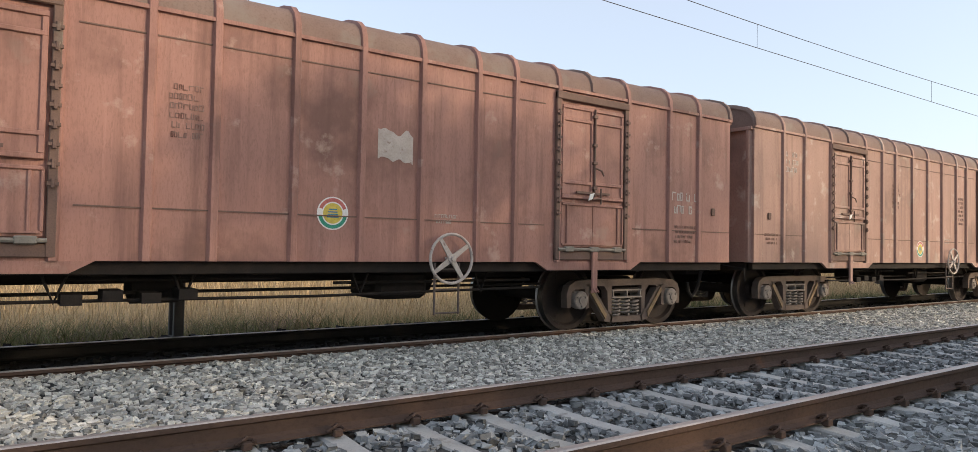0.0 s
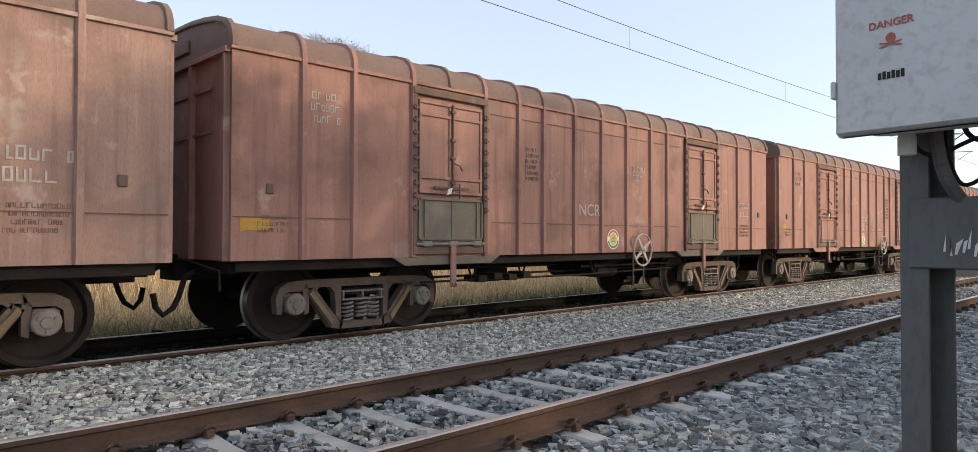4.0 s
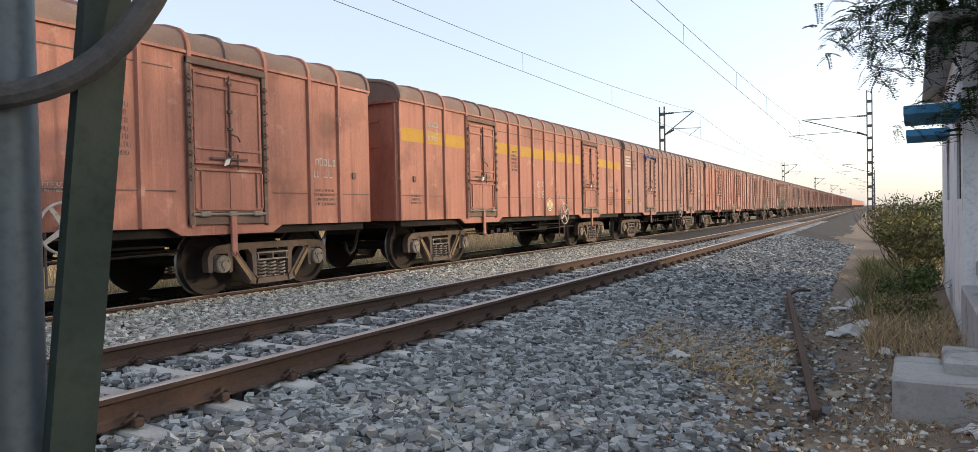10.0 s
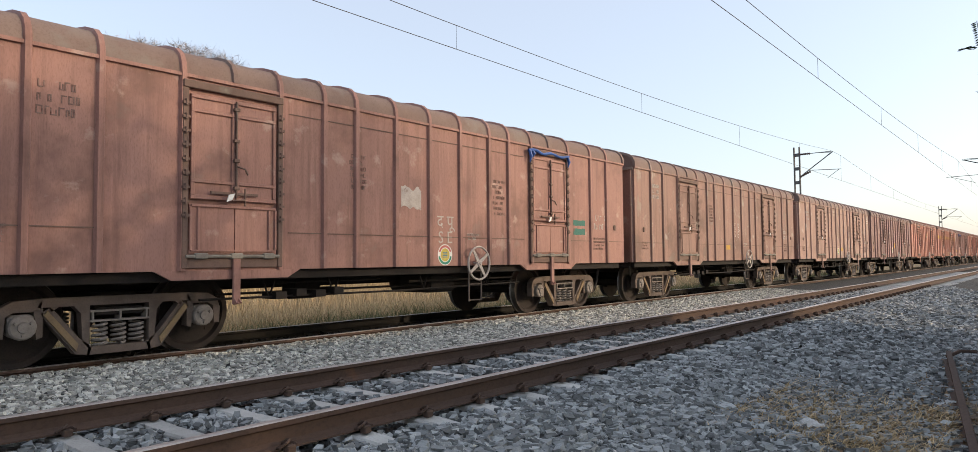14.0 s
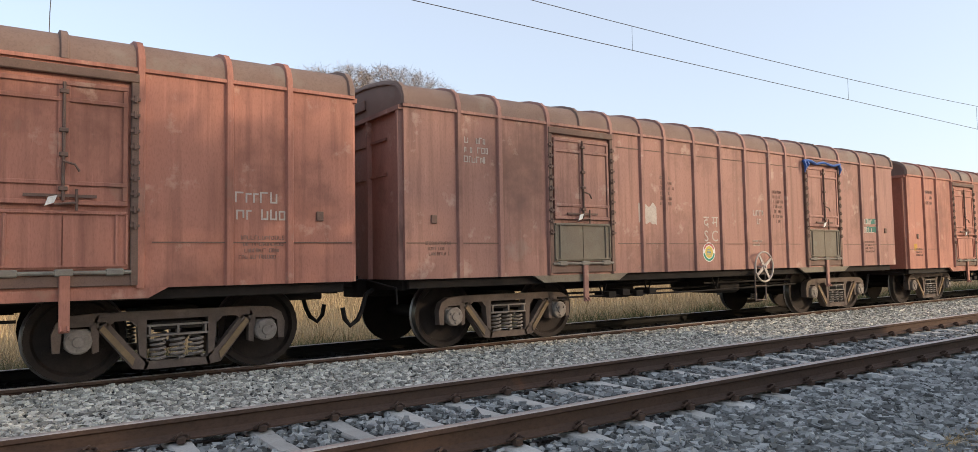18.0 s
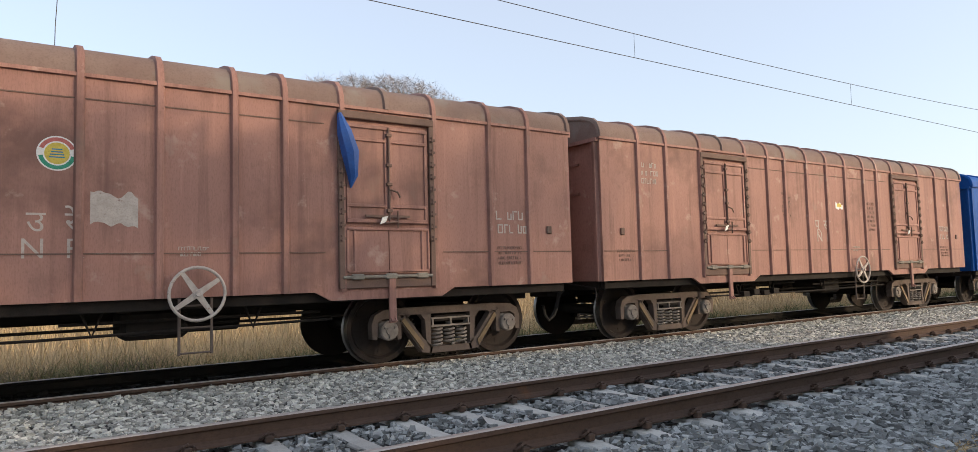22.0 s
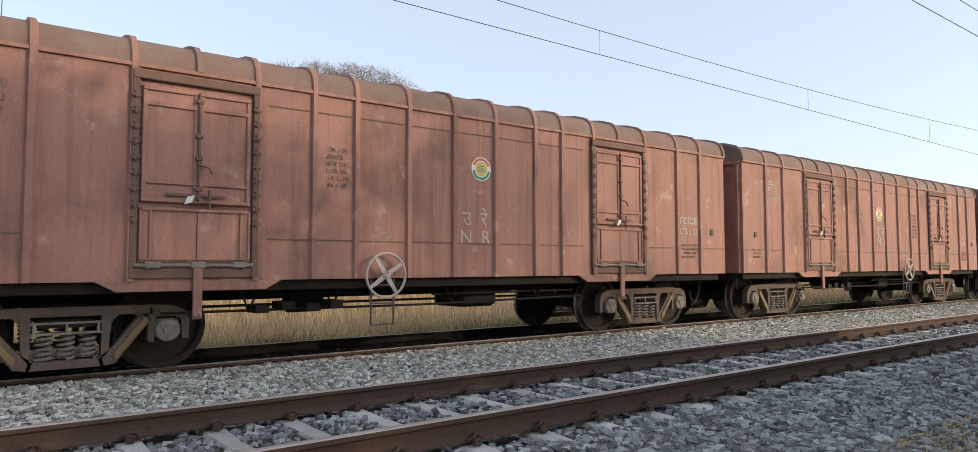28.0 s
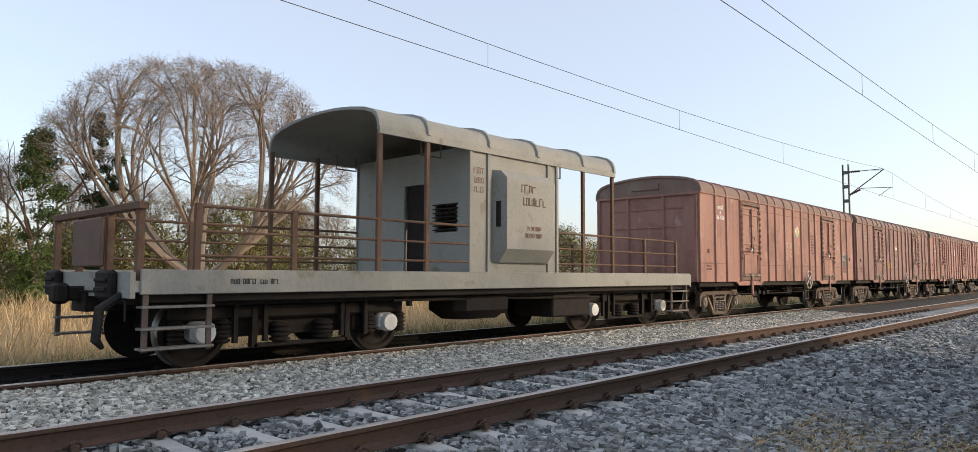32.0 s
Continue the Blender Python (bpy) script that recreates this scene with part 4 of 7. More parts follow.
def bars(parent, y, z, w, h, rows, material, seed=0, x=1.603, name="stencil_mark"):
    """Unreadable stencilled lines as broken bars, from a corner upwards."""
    key = (round(w, 2), round(h, 2), rows, material.name, seed)
    if key not in BARS:
        rng = random.Random(seed * 7 + rows)
        g = Geo()
        rh = h / rows
        for r in range(rows):
            a = rng.uniform(0, 0.15) * w
            end = w * rng.uniform(0.75, 1.0)
            while a < end:
                cw = rh * rng.uniform(0.32, 0.62)
                if rng.random() < 0.86:
                    z0 = r * rh + rh * 0.15
                    z1 = r * rh + rh * rng.choice((0.72, 0.78, 0.82))
                    kind = rng.random()
                    t = min(rh * 0.10, 0.02)
                    g.box((0, a, z0), (0.003, a + t, z1))
                    if kind < 0.7:
                        g.box((0, a + t, z1 - t), (0.003, a + cw * 0.8, z1))
                    if kind > 0.3:
                        g.box((0, a + t, z0), (0.003, a + cw * 0.8, z0 + t))
                    if 0.2 < kind < 0.85:
                        g.box((0, a + cw * 0.8 - t, z0 + t), (0.003, a + cw * 0.8, z1 - t))
                a += cw
        BARS[key] = g.mesh(name, material, 0)
    return tagged(share(name, BARS[key], parent, pose(x, y, z)), kind="stuff")


PANELS = {}


def panel(parent, y, z, w, h, material, name="paint_panel", label="", x=1.6025, ragged=0.0):
    key = (round(w, 2), round(h, 2), material.name, ragged)
    if key not in PANELS:
        g = Geo()
        if ragged:
            rng = random.Random(int(w * 100))
            n = 14
            ends = [[rng.uniform(0, ragged) for _ in range(6)] for _ in range(2)]
            tear = [[float(np.interp(5 * i / n, range(6), e)) + rng.uniform(0, 0.05) for i in range(n + 1)] for e in ends]
            low = [(0, w * i / n, tear[0][i] * h) for i in range(n + 1)]
            top = [(0, w * i / n, h - tear[1][i] * h) for i in range(n + 1)]
            g.prism([p[1:] for p in low + top[::-1]], "x", 0.0, 0.0015)
        else:
            g.box((0, 0, 0), (0.0015, w, h))
        PANELS[key] = g.mesh(name, material, 0)
    return share(name, PANELS[key], parent, pose(x, y, z), label)


def ring_disc(g, r0, r1, x, slot, a0=0.0, a1=360.0, n=28):
    m = max(3, int(n * (a1 - a0) / 360))
    for k in range(m):
        a, b = radians(a0 + (a1 - a0) * k / m), radians(a0 + (a1 - a0) * (k + 1) / m)
        q = [(x, r0 * math.cos(a), r0 * math.sin(a)), (x, r1 * math.cos(a), r1 * math.sin(a)), (x, r1 * math.cos(b), r1 * math.sin(b)), (x, r0 * math.cos(b), r0 * math.sin(b))]
        g.add(q, [(0, 1, 2, 3)], slot)


def emblem_mesh(r):
    g = Geo()
    g.lathe([(0, r), (0.0015, r), (0.0016, 0.001)], (0, 0, 0), "x", 28)
    ring_disc(g, r * 0.70, r * 0.92, 0.0022, 1, 20, 160)
    ring_disc(g, r * 0.70, r * 0.92, 0.0022, 2, 190, 350)
    ring_disc(g, 0.001, r * 0.62, 0.0022, 3)
    for k in range(4):
        z = -r * 0.25 + k * r * 0.15
        g.box((0.0022, -r * 0.38 + 0.04 * r * k, z), (0.003, r * 0.38 - 0.04 * r * k, z + r * 0.07), 4)
    return g.mesh("emblem", [STICKER_WHITE, STICKER_RED, STICKER_GREEN, STICKER_YELLOW, STICKER_BLUE], 0)


EMBLEM_ME = emblem_mesh(0.18)


def emblem(parent, y, z):
    return share("emblem", EMBLEM_ME, parent, pose(1.6025, y, z), "round white sticker with a yellow centre")


def tarp_mesh():
    """A rag of tarpaulin tied along a door head."""
    g = Geo()
    rng = random.Random(5)
    pts = [(0.07 + 0.02 * math.sin(9 * t), -0.1 + 1.45 * t, 3.24 + 0.025 * math.sin(14 * t)) for t in [i / 18 for i in range(19)]]
    g.tube(pts, [0.022 + 0.012 * rng.random() for _ in pts], 7)
    for y, d in ((-0.08, 0.25), (0.02, 0.14), (1.3, 0.22)):
        g.tube([(0.08, y, 3.25), (0.10, y + 0.03, 3.25 - d * 0.5), (0.08, y + 0.01, 3.25 - d)], [0.03, 0.035, 0.008], 6)
    return g.mesh("tarpaulin", TARP, 40)


def tarp_hang_mesh():
    g = Geo()
    g.tube([(0.05, 0.0, 3.25), (0.09, 0.05, 3.0), (0.10, 0.12, 2.75), (0.08, 0.16, 2.45), (0.06, 0.14, 2.3)], [0.03, 0.10, 0.12, 0.07, 0.01], 8)
    return g.mesh("tarpaulin", TARP, 40)


TARP_ME, TARP_HANG_ME = tarp_mesh(), tarp_hang_mesh()
GAPS = [10.2, -3.92, -18.15, -32.1, -46.3, -60.4, -74.56, -88.72, -102.7, -116.7, -130.6, -145.0, -159.1, -173.3, -187.6, -201.65, -215.9, -229.95, -245.1, -260.27, -274.46, -288.6, -302.77, -317.96, -332.09, -346.19, -360.37, -374.6, -389.67, -403.8, -417.92, -431.97, -446.02, -460.07, -474.12]
base_short, base_long = build_wagon(13.45), build_wagon(14.42)
TRAIN = []


def repaint(w, paint, worn=False, names=("body", "roof", "gutter", "door_strap", "threshold", "rib", "roof_rib", "leaf", "flap", "end_post", "end_bar")):
    if paint == BLUE_PAINT:
        names = names + ("door", "lock_bar", "seam", "label_holder")
    for o in w.children_recursive:
        if o.name.split(".")[0] in names:
            o.material_slots[0].link = "OBJECT"
            kind = o.name.split(".")[0]
            if kind == "flap" and worn:
                o.material_slots[0].material = WEATHERED_SILL
                continue
            o.material_slots[0].material = ROOF_PAINT if kind in ("roof", "roof_rib") and paint != BLUE_PAINT else (WEATHERED_SILL if kind == "threshold" and worn else paint)


def wagon(k):
    """The wagon between gap k and the next; below zero ahead of the first gap."""
    front = GAPS[k] if k >= 0 else GAPS[0] - 14.15 * k
    rear = GAPS[k + 1] if k >= 0 else front - 14.15
    long = front - rear > 14.8
    L = 14.42 if long else 13.45
    z = TZ - LONG_DROP if long else TZ
    w = copy_thing(base_long if long else base_short, pose(TX, front - L, z))
    TRAIN.append((w, front - L, z))
    return w, L

# per wagon: paint, zone letters (hindi, roman, y, z), emblem, extras
SPEC = {
    0: (0, ("\u0926  \u092a\u0942", "S  E", 0.62, 2.72), (6.42, 1.51), "white:7.14:2.31 bars:1.6:1.5"),
    1: (4, None, (6.98, 1.22), "tarp:1 tarp:2 white2:7.81:2.08 yellow2:11.4:1.95"),
    2: (0, ("\u092e\u0927\u094d\u092f", "C  R", 6.33, 1.62), (6.32, 1.20), ""),
    3: (0, ("\u092a\u0942  \u0938\u0940", "N  F", 6.40, 1.68), (6.25, 1.22), ""),
    4: (0, ("", "NCR", 6.40, 1.74), (7.10, 1.23), "white2:7.85:2.45 yellow2:0.3:1.4"),
    5: (3, None, None, "white2:1.3:2.1 yellow2:7.0:1.3"),
    6: (0, None, None, "sign"),
    7: (0, ("\u0926  \u092a\u0942", "S  E", 6.47, 2.00), None, "yellow:8.0:1.98 white2:5.8:1.35 block:11.9:1.9"),
    8: (2, ("\u092a\u0942  \u0938\u0940", "N  F", 6.5, 2.0), (7.1, 1.5), ""),
    9: (0, None, None, "louvre yellow2:0.5:1.5 tarp:1"),
    10: (2, ("\u0926  \u092a\u0942", "S  E", 6.5, 1.7), (7.1, 1.3), "stripe"),
    11: (2, ("\u0926  \u092a\u0942", "S  E", 6.64, 1.98), (7.35, 2.66), ""),
    12: (1, ("\u0926", "W R", 5.4, 2.6), (6.31, 1.45), "yellow:6.98:1.72"),
    13: (3, None, (6.36, 1.36), "yellow2:7.11:1.42 louvre2"),
    14: (4, ("\u0926  \u092a\u0942", "S  E", 7.06, 1.95), None, "yellow2:6.3:1.4"),
    15: (0, ("\u0926 \u092a\u0942", "S E", 7.13, 1.60), (7.12, 1.18), "white:6.3:2.1 tarp:2 green2:11.2:1.6"),
    16: (1, ("", "N W R", 7.26, 1.75), (6.44, 1.36), "stripe tarp2:2"),
    17: (2, ("\u092e\u0927\u094d\u092f \u0930\u0947", "C   R", 6.79, 1.90), (7.02, 2.59), "white:7.5:2.2 yellow:8.57:1.98 black:6.3:1.06 white3:11.6:2.3"),
    18: (2, None, (7.0, 1.4), "white2:6.0:2.0"),
    19: (0, ("\u0926 \u092e", "S C", 6.43, 1.75), (6.35, 1.33), "white:4.7:2.0 white2:7.9:2.0 green2:12.1:1.75 tarp:2"),
    20: (2, ("", "S   C", 6.44, 1.42), (7.10, 1.26), "tarp:1"),
    21: (3, ("\u092a\u0942  \u0924  \u0930\u0947", "E  Co  R", 7.22, 2.15), (7.11, 1.28), ""),
    22: ("blue", ("\u092a\u0942  \u0930\u0947", "E   R", 0.6, 2.7), (7.78, 2.55), ""),
    23: (0, ("\u092a\u0942  \u0938\u0940", "N  F", 6.54, 1.88), None, "torn:7.25:2.49"),
    24: (0, ("\u0909  \u0930\u0947", "N  R", 6.52, 1.66), (6.55, 2.51), "white:7.05:1.95 tarp2:2"),
    25: (0, ("\u092a  \u0930\u0947", "W  R", 6.40, 1.66), (6.39, 2.52), ""),
    26: (1, ("\u092a\u0942  \u0938\u0940", "N  F", 7.16, 1.76), None, "torn:7.17:2.54"),
    27: (1, ("", "C  R", 6.94, 2.14), None, "torn:7.75:2.60 white2:6.3:2.2"),
    28: (1, None, (7.1, 1.4), ""),
    29: (0, ("\u092a\u0942  \u0938\u0940", "N  F", 6.5, 1.9), (6.4, 2.5), ""),
    30: (0, ("\u0909  \u0930\u0947", "N  R", 7.13, 1.70), (7.24, 2.60), ""),
    31: (0, ("\u0926          \u092e", "S          C", 6.8, 1.82), (7.22, 2.63), "plate:1.9:1.5"),
    32: (1, ("\u092e\u0927\u094d\u092f \u0930\u0947", "C  R", 6.37, 1.78), None, "torn:6.42:2.51 yellow:5.3:1.66"),
    33: (0, ("\u0926  \u092e", "S  C", 6.39, 2.0), (7.17, 2.64), "teal:12.0:1.55"),
}
COLOUR_WORDS = {0: "brown", 1: "dark brown", 2: "reddish brown", 3: "faded brown", 4: "weathered brown", "blue": "bright blue"}


def sign_painting(w):
    """The hoarding painted along one wagon's side: orange over green, with lettering."""
    y0, y1 = 4.0, 10.55
    panel(w, y0, 1.60, y1 - y0, 1.72, ORANGE_MARK, "sign_ground", "faded orange painted sign ground", 1.6015)
    panel(w, y0, 1.02, y1 - y0, 0.62, GREEN_MARK, "sign_band", "green band of the painted sign", 1.6015)
    panel(w, 5.0, 1.72, 3.0, 0.42, TEAL_MARK, "sign_patch", "", 1.6025, 0.12)
    panel(w, 6.9, 1.66, 3.3, 0.42, TEAL_MARK, "sign_patch", "", 1.6030, 0.12)
    word(w, "WHITE  CEMENT  &  POLYMER  BASE", 7.3, 1.40, 0.31, BLACK_MARK, 0.006, "sign_lettering", 1.606)
    word(w, "W A L L   P U T T Y", 7.3, 1.04, 0.46, BLACK_MARK, 0.018, "sign_lettering", 1.606)
    # the trade name as brush strokes only
    def stroke(pts, r0):
        g = Geo()
        ring = []
        for i, (y, z) in enumerate(pts):
            a, b = pts[max(i - 1, 0)], pts[min(i + 1, len(pts) - 1)]
            t = Vector((b[0] - a[0], b[1] - a[1])).normalized()
            k = r0 * (0.55 + 0.45 * math.sin(math.pi * (0.15 + 0.8 * i / (len(pts) - 1))))
            ring.append([(0, y - t.y * k, z + t.x * k), (0, y + t.y * k, z - t.x * k), (0.003, y + t.y * k, z - t.x * k), (0.003, y - t.y * k, z + t.x * k)])
        g.loft(ring)
        part("sign_stroke", g, CREAM_MARK, w, "", 0).matrix_basis = pose(1.6055, 0, 0)
    arc = lambda cy, cz, r, a0, a1, n=10: [(cy + r * math.cos(radians(a0 + (a1 - a0) * i / n)), cz + r * 1.05 * math.sin(radians(a0 + (a1 - a0) * i / n))) for i in range(n + 1)]
    stroke(arc(5.35, 2.80, 0.26, 150, -60) + [(5.25, 2.52), (5.6, 2.25), (6.1, 1.98)], 0.075)
    stroke([(5.95, 2.98), (5.95, 2.30)], 0.07)
    stroke([(5.55, 2.72), (5.95, 2.72)], 0.05)
    stroke([(6.2, 2.98), (8.5, 2.98), (9.85, 2.95)], 0.055)
    stroke(arc(6.65, 2.58, 0.20, 60, 330), 0.065)
    stroke([(6.98, 2.98), (6.98, 2.28)], 0.06)
    stroke(arc(7.2, 2.65, 0.18, 170, -40), 0.055)
    stroke(arc(7.85, 2.74, 0.2, 170, -110) + [(7.9, 2.4), (8.2, 2.2)], 0.065)
    stroke(arc(8.75, 2.62, 0.16, 20, 340), 0.055)
    stroke([(9.1, 2.98), (9.1, 2.30)], 0.06)
    stroke(arc(9.25, 2.98, 0.32, 160, 10), 0.06)
    stroke([(9.58, 2.98), (9.6, 2.3), (9.75, 2.05)], 0.065)
    stroke([(7.1, 2.08), (9.9, 2.05)], 0.04)
    for y in (7.2, 7.95, 8.7, 9.45, 9.75):
        stroke([(y, 2.07), (y + 0.02, 1.74)], 0.04)
    for y in (7.45, 8.3, 9.1):
        stroke(arc(y, 1.9, 0.1, 80, 330), 0.035)
    emblem(w, 6.85, 1.30)
    bars(w, 10.0, 2.05, 0.45, 0.5, 3, WHITE_MARK, 77)


MID_WHEEL = (2, 30, 31)                                        # wagons whose brake wheel stands near the middle
RETURN_MARK = {33: (2.70, "06-2020"), 31: (2.55, "9 2023")}


def dress(w, L, k):
    rng = random.Random(100 + k)
    paint_no, zone, badge, extra = SPEC.get(k, (rng.choice((0, 0, 2, 3)), None, (6.4, 1.3), ""))
    long = L > 14
    repaint(w, BLUE_PAINT if paint_no == "blue" else PAINTS[paint_no], k in (1, 4, 7, 16, 19, 25))
    say = COLOUR_WORDS[paint_no]
    note = "stencilled markings"
    if "sign" in extra:
        note = "a painted orange-green sign"
    elif "stripe" in extra:
        note = "a yellow side stripe"
    elif "tarp" in extra:
        note = "blue tarpaulin rags at a door"
    tagged(w, f"{say} covered goods wagon with {note}", "goods wagon", "wagons of the goods train")
    if k < -6:
        return
    if zone:
        hin, rom, y, z = zone
        if hin:
            word(w, hin, y, z + 0.05, 0.30)
        word(w, rom, y, z - 0.22 if hin else z - 0.1, 0.29)
    if badge:
        emblem(w, *badge)
    if "sign" in extra:
        sign_painting(w)
    # running marks that nearly every wagon carries
    bars(w, 11.95 + (L - 13.45), 1.72, 0.62, 0.40, 2, WHITE_MARK, k % 7)
    bars(w, 12.0 + (L - 13.45), 1.28, 0.55, 0.30, 4, FADED_MARK, k % 5)
    if k in RETURN_MARK:
        z, date = RETURN_MARK[k]
        for text, dz in (("\u0935\u093e\u092a\u0938\u0940", 0.26), ("R", 0.13), (date, 0.0)):
            word(w, text, 1.22, z + dz, 0.15, STICKER_WHITE, 0.002, "return_date")
    else:
        bars(w, 0.95, 2.62, 0.42, 0.42, 3, WHITE_MARK if k % 3 else FADED_MARK, k % 4 + 20)
    if k in MID_WHEEL:
        for o in w.children:
            if o.name.split(".")[0] in ("hand_wheel", "ladder"):
                o.matrix_basis = Matrix.Translation((0, -2.31, 0)) @ o.matrix_basis
    bars(w, 0.30, 1.30, 0.42, 0.22, 3, FADED_MARK, k % 4 + 30)
    bars(w, 4.75 + 0.3 * (k % 2), 2.15, 0.35, 0.55, 6, FADED_MARK, k % 5 + 40)
    if k % 2:
        bars(w, 8.42, 1.9, 0.36, 0.7, 7, FADED_MARK, k % 3 + 50)
    bars(w, (5.38 if k in MID_WHEEL else 7.69) + 0.74 * (L - 13.45), 1.44, 0.38, 0.13, 2, WHITE_MARK, 61)
    if k % 3 == 0 and k != 33:
        panel(w, 0.25, 1.45, 0.16, 0.17, YELLOW_MARK, "yellow_patch")
    for e in extra.split():
        f = e.split(":")
        if f[0] == "white":
            panel(w, float(f[1]) - 0.2, float(f[2]) - 0.2, 0.45, 0.42, WHITE_MARK, "torn_poster", "torn white poster", 1.603, 0.3)
        elif f[0] in ("white2", "white3"):
            bars(w, float(f[1]) - 0.2, float(f[2]) - 0.15, 0.45, 0.34 if f[0] == "white2" else 0.5, 2, STICKER_WHITE if f[0] == "white3" else WHITE_MARK, k + 90)
        elif f[0] == "torn":
            panel(w, float(f[1]) - 0.16, float(f[2]) - 0.14, 0.30, 0.24, STICKER_WHITE, "torn_sticker", "torn remnant of a round sticker", 1.603, 0.42)
            panel(w, float(f[1]) - 0.10, float(f[2]) - 0.08, 0.18, 0.12, STICKER_YELLOW, "torn_sticker", "", 1.605, 0.4)
        elif f[0] == "yellow":
            panel(w, float(f[1]) - 0.27, float(f[2]) - 0.13, 0.54, 0.28, YELLOW_MARK, "yellow_panel", "faded yellow panel")
        elif f[0] == "yellow2":
            panel(w, float(f[1]) - 0.2, float(f[2]) - 0.1, 0.36, 0.2, YELLOW_MARK, "yellow_panel", "", 1.6025, 0.15)
        elif f[0] == "green2":
            panel(w, float(f[1]), float(f[2]), 0.48, 0.16, GREEN_MARK, "green_panel", "", 1.6025, 0.1)
            panel(w, float(f[1]), float(f[2]) + 0.2, 0.48, 0.14, GREEN_MARK, "green_panel", "", 1.6025, 0.1)
        elif f[0] == "teal":
            panel(w, float(f[1]), float(f[2]), 0.55, 0.42, TEAL_MARK, "teal_panel", "faded teal number panel")
        elif f[0] == "black":
            panel(w, float(f[1]) - 0.6, float(f[2]), 3.0, 0.22, BLACK_MARK, "black_panel", "black painted lower panel")
            panel(w, 12.7, 1.55, 0.6, 0.28, BLACK_MARK, "black_panel")
        elif f[0] == "block":
            panel(w, 11.1, 2.05, 0.62, 0.22, CREAM_MARK, "white_block", "white painted-over block", 1.6045, 0.12)
            bars(w, 12.55, 1.9, 0.42, 0.6, 3, WHITE_MARK, 70)
        elif f[0] == "plate":
            panel(w, float(f[1]), float(f[2]), 0.14, 0.16, GALV, "label_holder")
        elif f[0] == "louvre":
            for i in range(4):
                panel(w, 0.10, 2.72 + 0.11 * i, 0.62, 0.06, CREAM_MARK, "white_stroke", "", 1.6025)
        elif f[0] == "louvre2":
            for i in range(4):
                panel(w, L - 0.72, 2.85 + 0.10 * i, 0.5, 0.055, CREAM_MARK, "white_stroke", "", 1.6025)
        elif f[0] == "bars":
            panel(w, float(f[1]), float(f[2]), 0.75, 0.22, FADED_MARK, "faded_block", "", 1.6025, 0.15)
        elif f[0] == "stripe":
            for a, b in ((0.05, 2.45), (3.95, L - 3.95), (L - 2.45, L - 0.05)):
                panel(w, a, 2.56, b - a, 0.27, YELLOW_MARK, "yellow_stripe", "ochre yellow stripe", 1.6018)
        elif f[0] in ("tarp", "tarp2"):
            yc = 3.185 if f[1] == "1" else L - 3.185
            share("tarpaulin", TARP_ME if f[0] == "tarp" else TARP_HANG_ME, w, pose(1.602, yc - 0.68, 0), "torn blue tarpaulin tied at a door head")


def far_wagon(front):
    """A wagon near the head of the train, hundreds of metres off: shell, roof and two bogies."""
    w = thing("covered_wagon", "brown covered goods wagon far along the train", "goods wagon", "wagons of the goods train", at=pose(TX, front - 13.45, TZ))
    for name, me in FAR_PARTS:
        share(name, me, w, pose(0, 0, 0))
    for y in (2.0, 11.45):
        share("bogie", FAR_BOGIE, w, pose(0, y, -BOGIE_DROP))
    TRAIN.append((w, front - 13.45, TZ))


def far_shell():
    g = Geo()
    g.box((-HW, 0, Z0), (HW, 13.45, ZG))
    return g.mesh("body", PAINTS[2], 0)


FAR_PARTS = (("body", far_shell()), ("roof", Geo().prism(ROOF, "y", -0.03, 13.48).mesh("roof", ROOF_PAINT, 30)))
g = Geo()
g.box((-1.2, -0.9, 0.2), (1.2, 0.9, 0.75), chamfer=0.1)
for y in (-1.0, 1.0):
    g.lathe([(-0.93, 0.48), (-0.8, 0.5), (0.8, 0.5), (0.93, 0.48)], (0, y, 0.5), "x", 14)
FAR_BOGIE = g.mesh("bogie", DIRTY_STEEL, 30)
for k in range(-34, -10):
    far_wagon(GAPS[0] - 14.15 * k)
for k in range(-10, 34):
    w, L = wagon(k)
    dress(w, L, k)
for b in (base_short, base_long):
    for o in (*b.children_recursive, b):
        bpy.data.objects.remove(o)


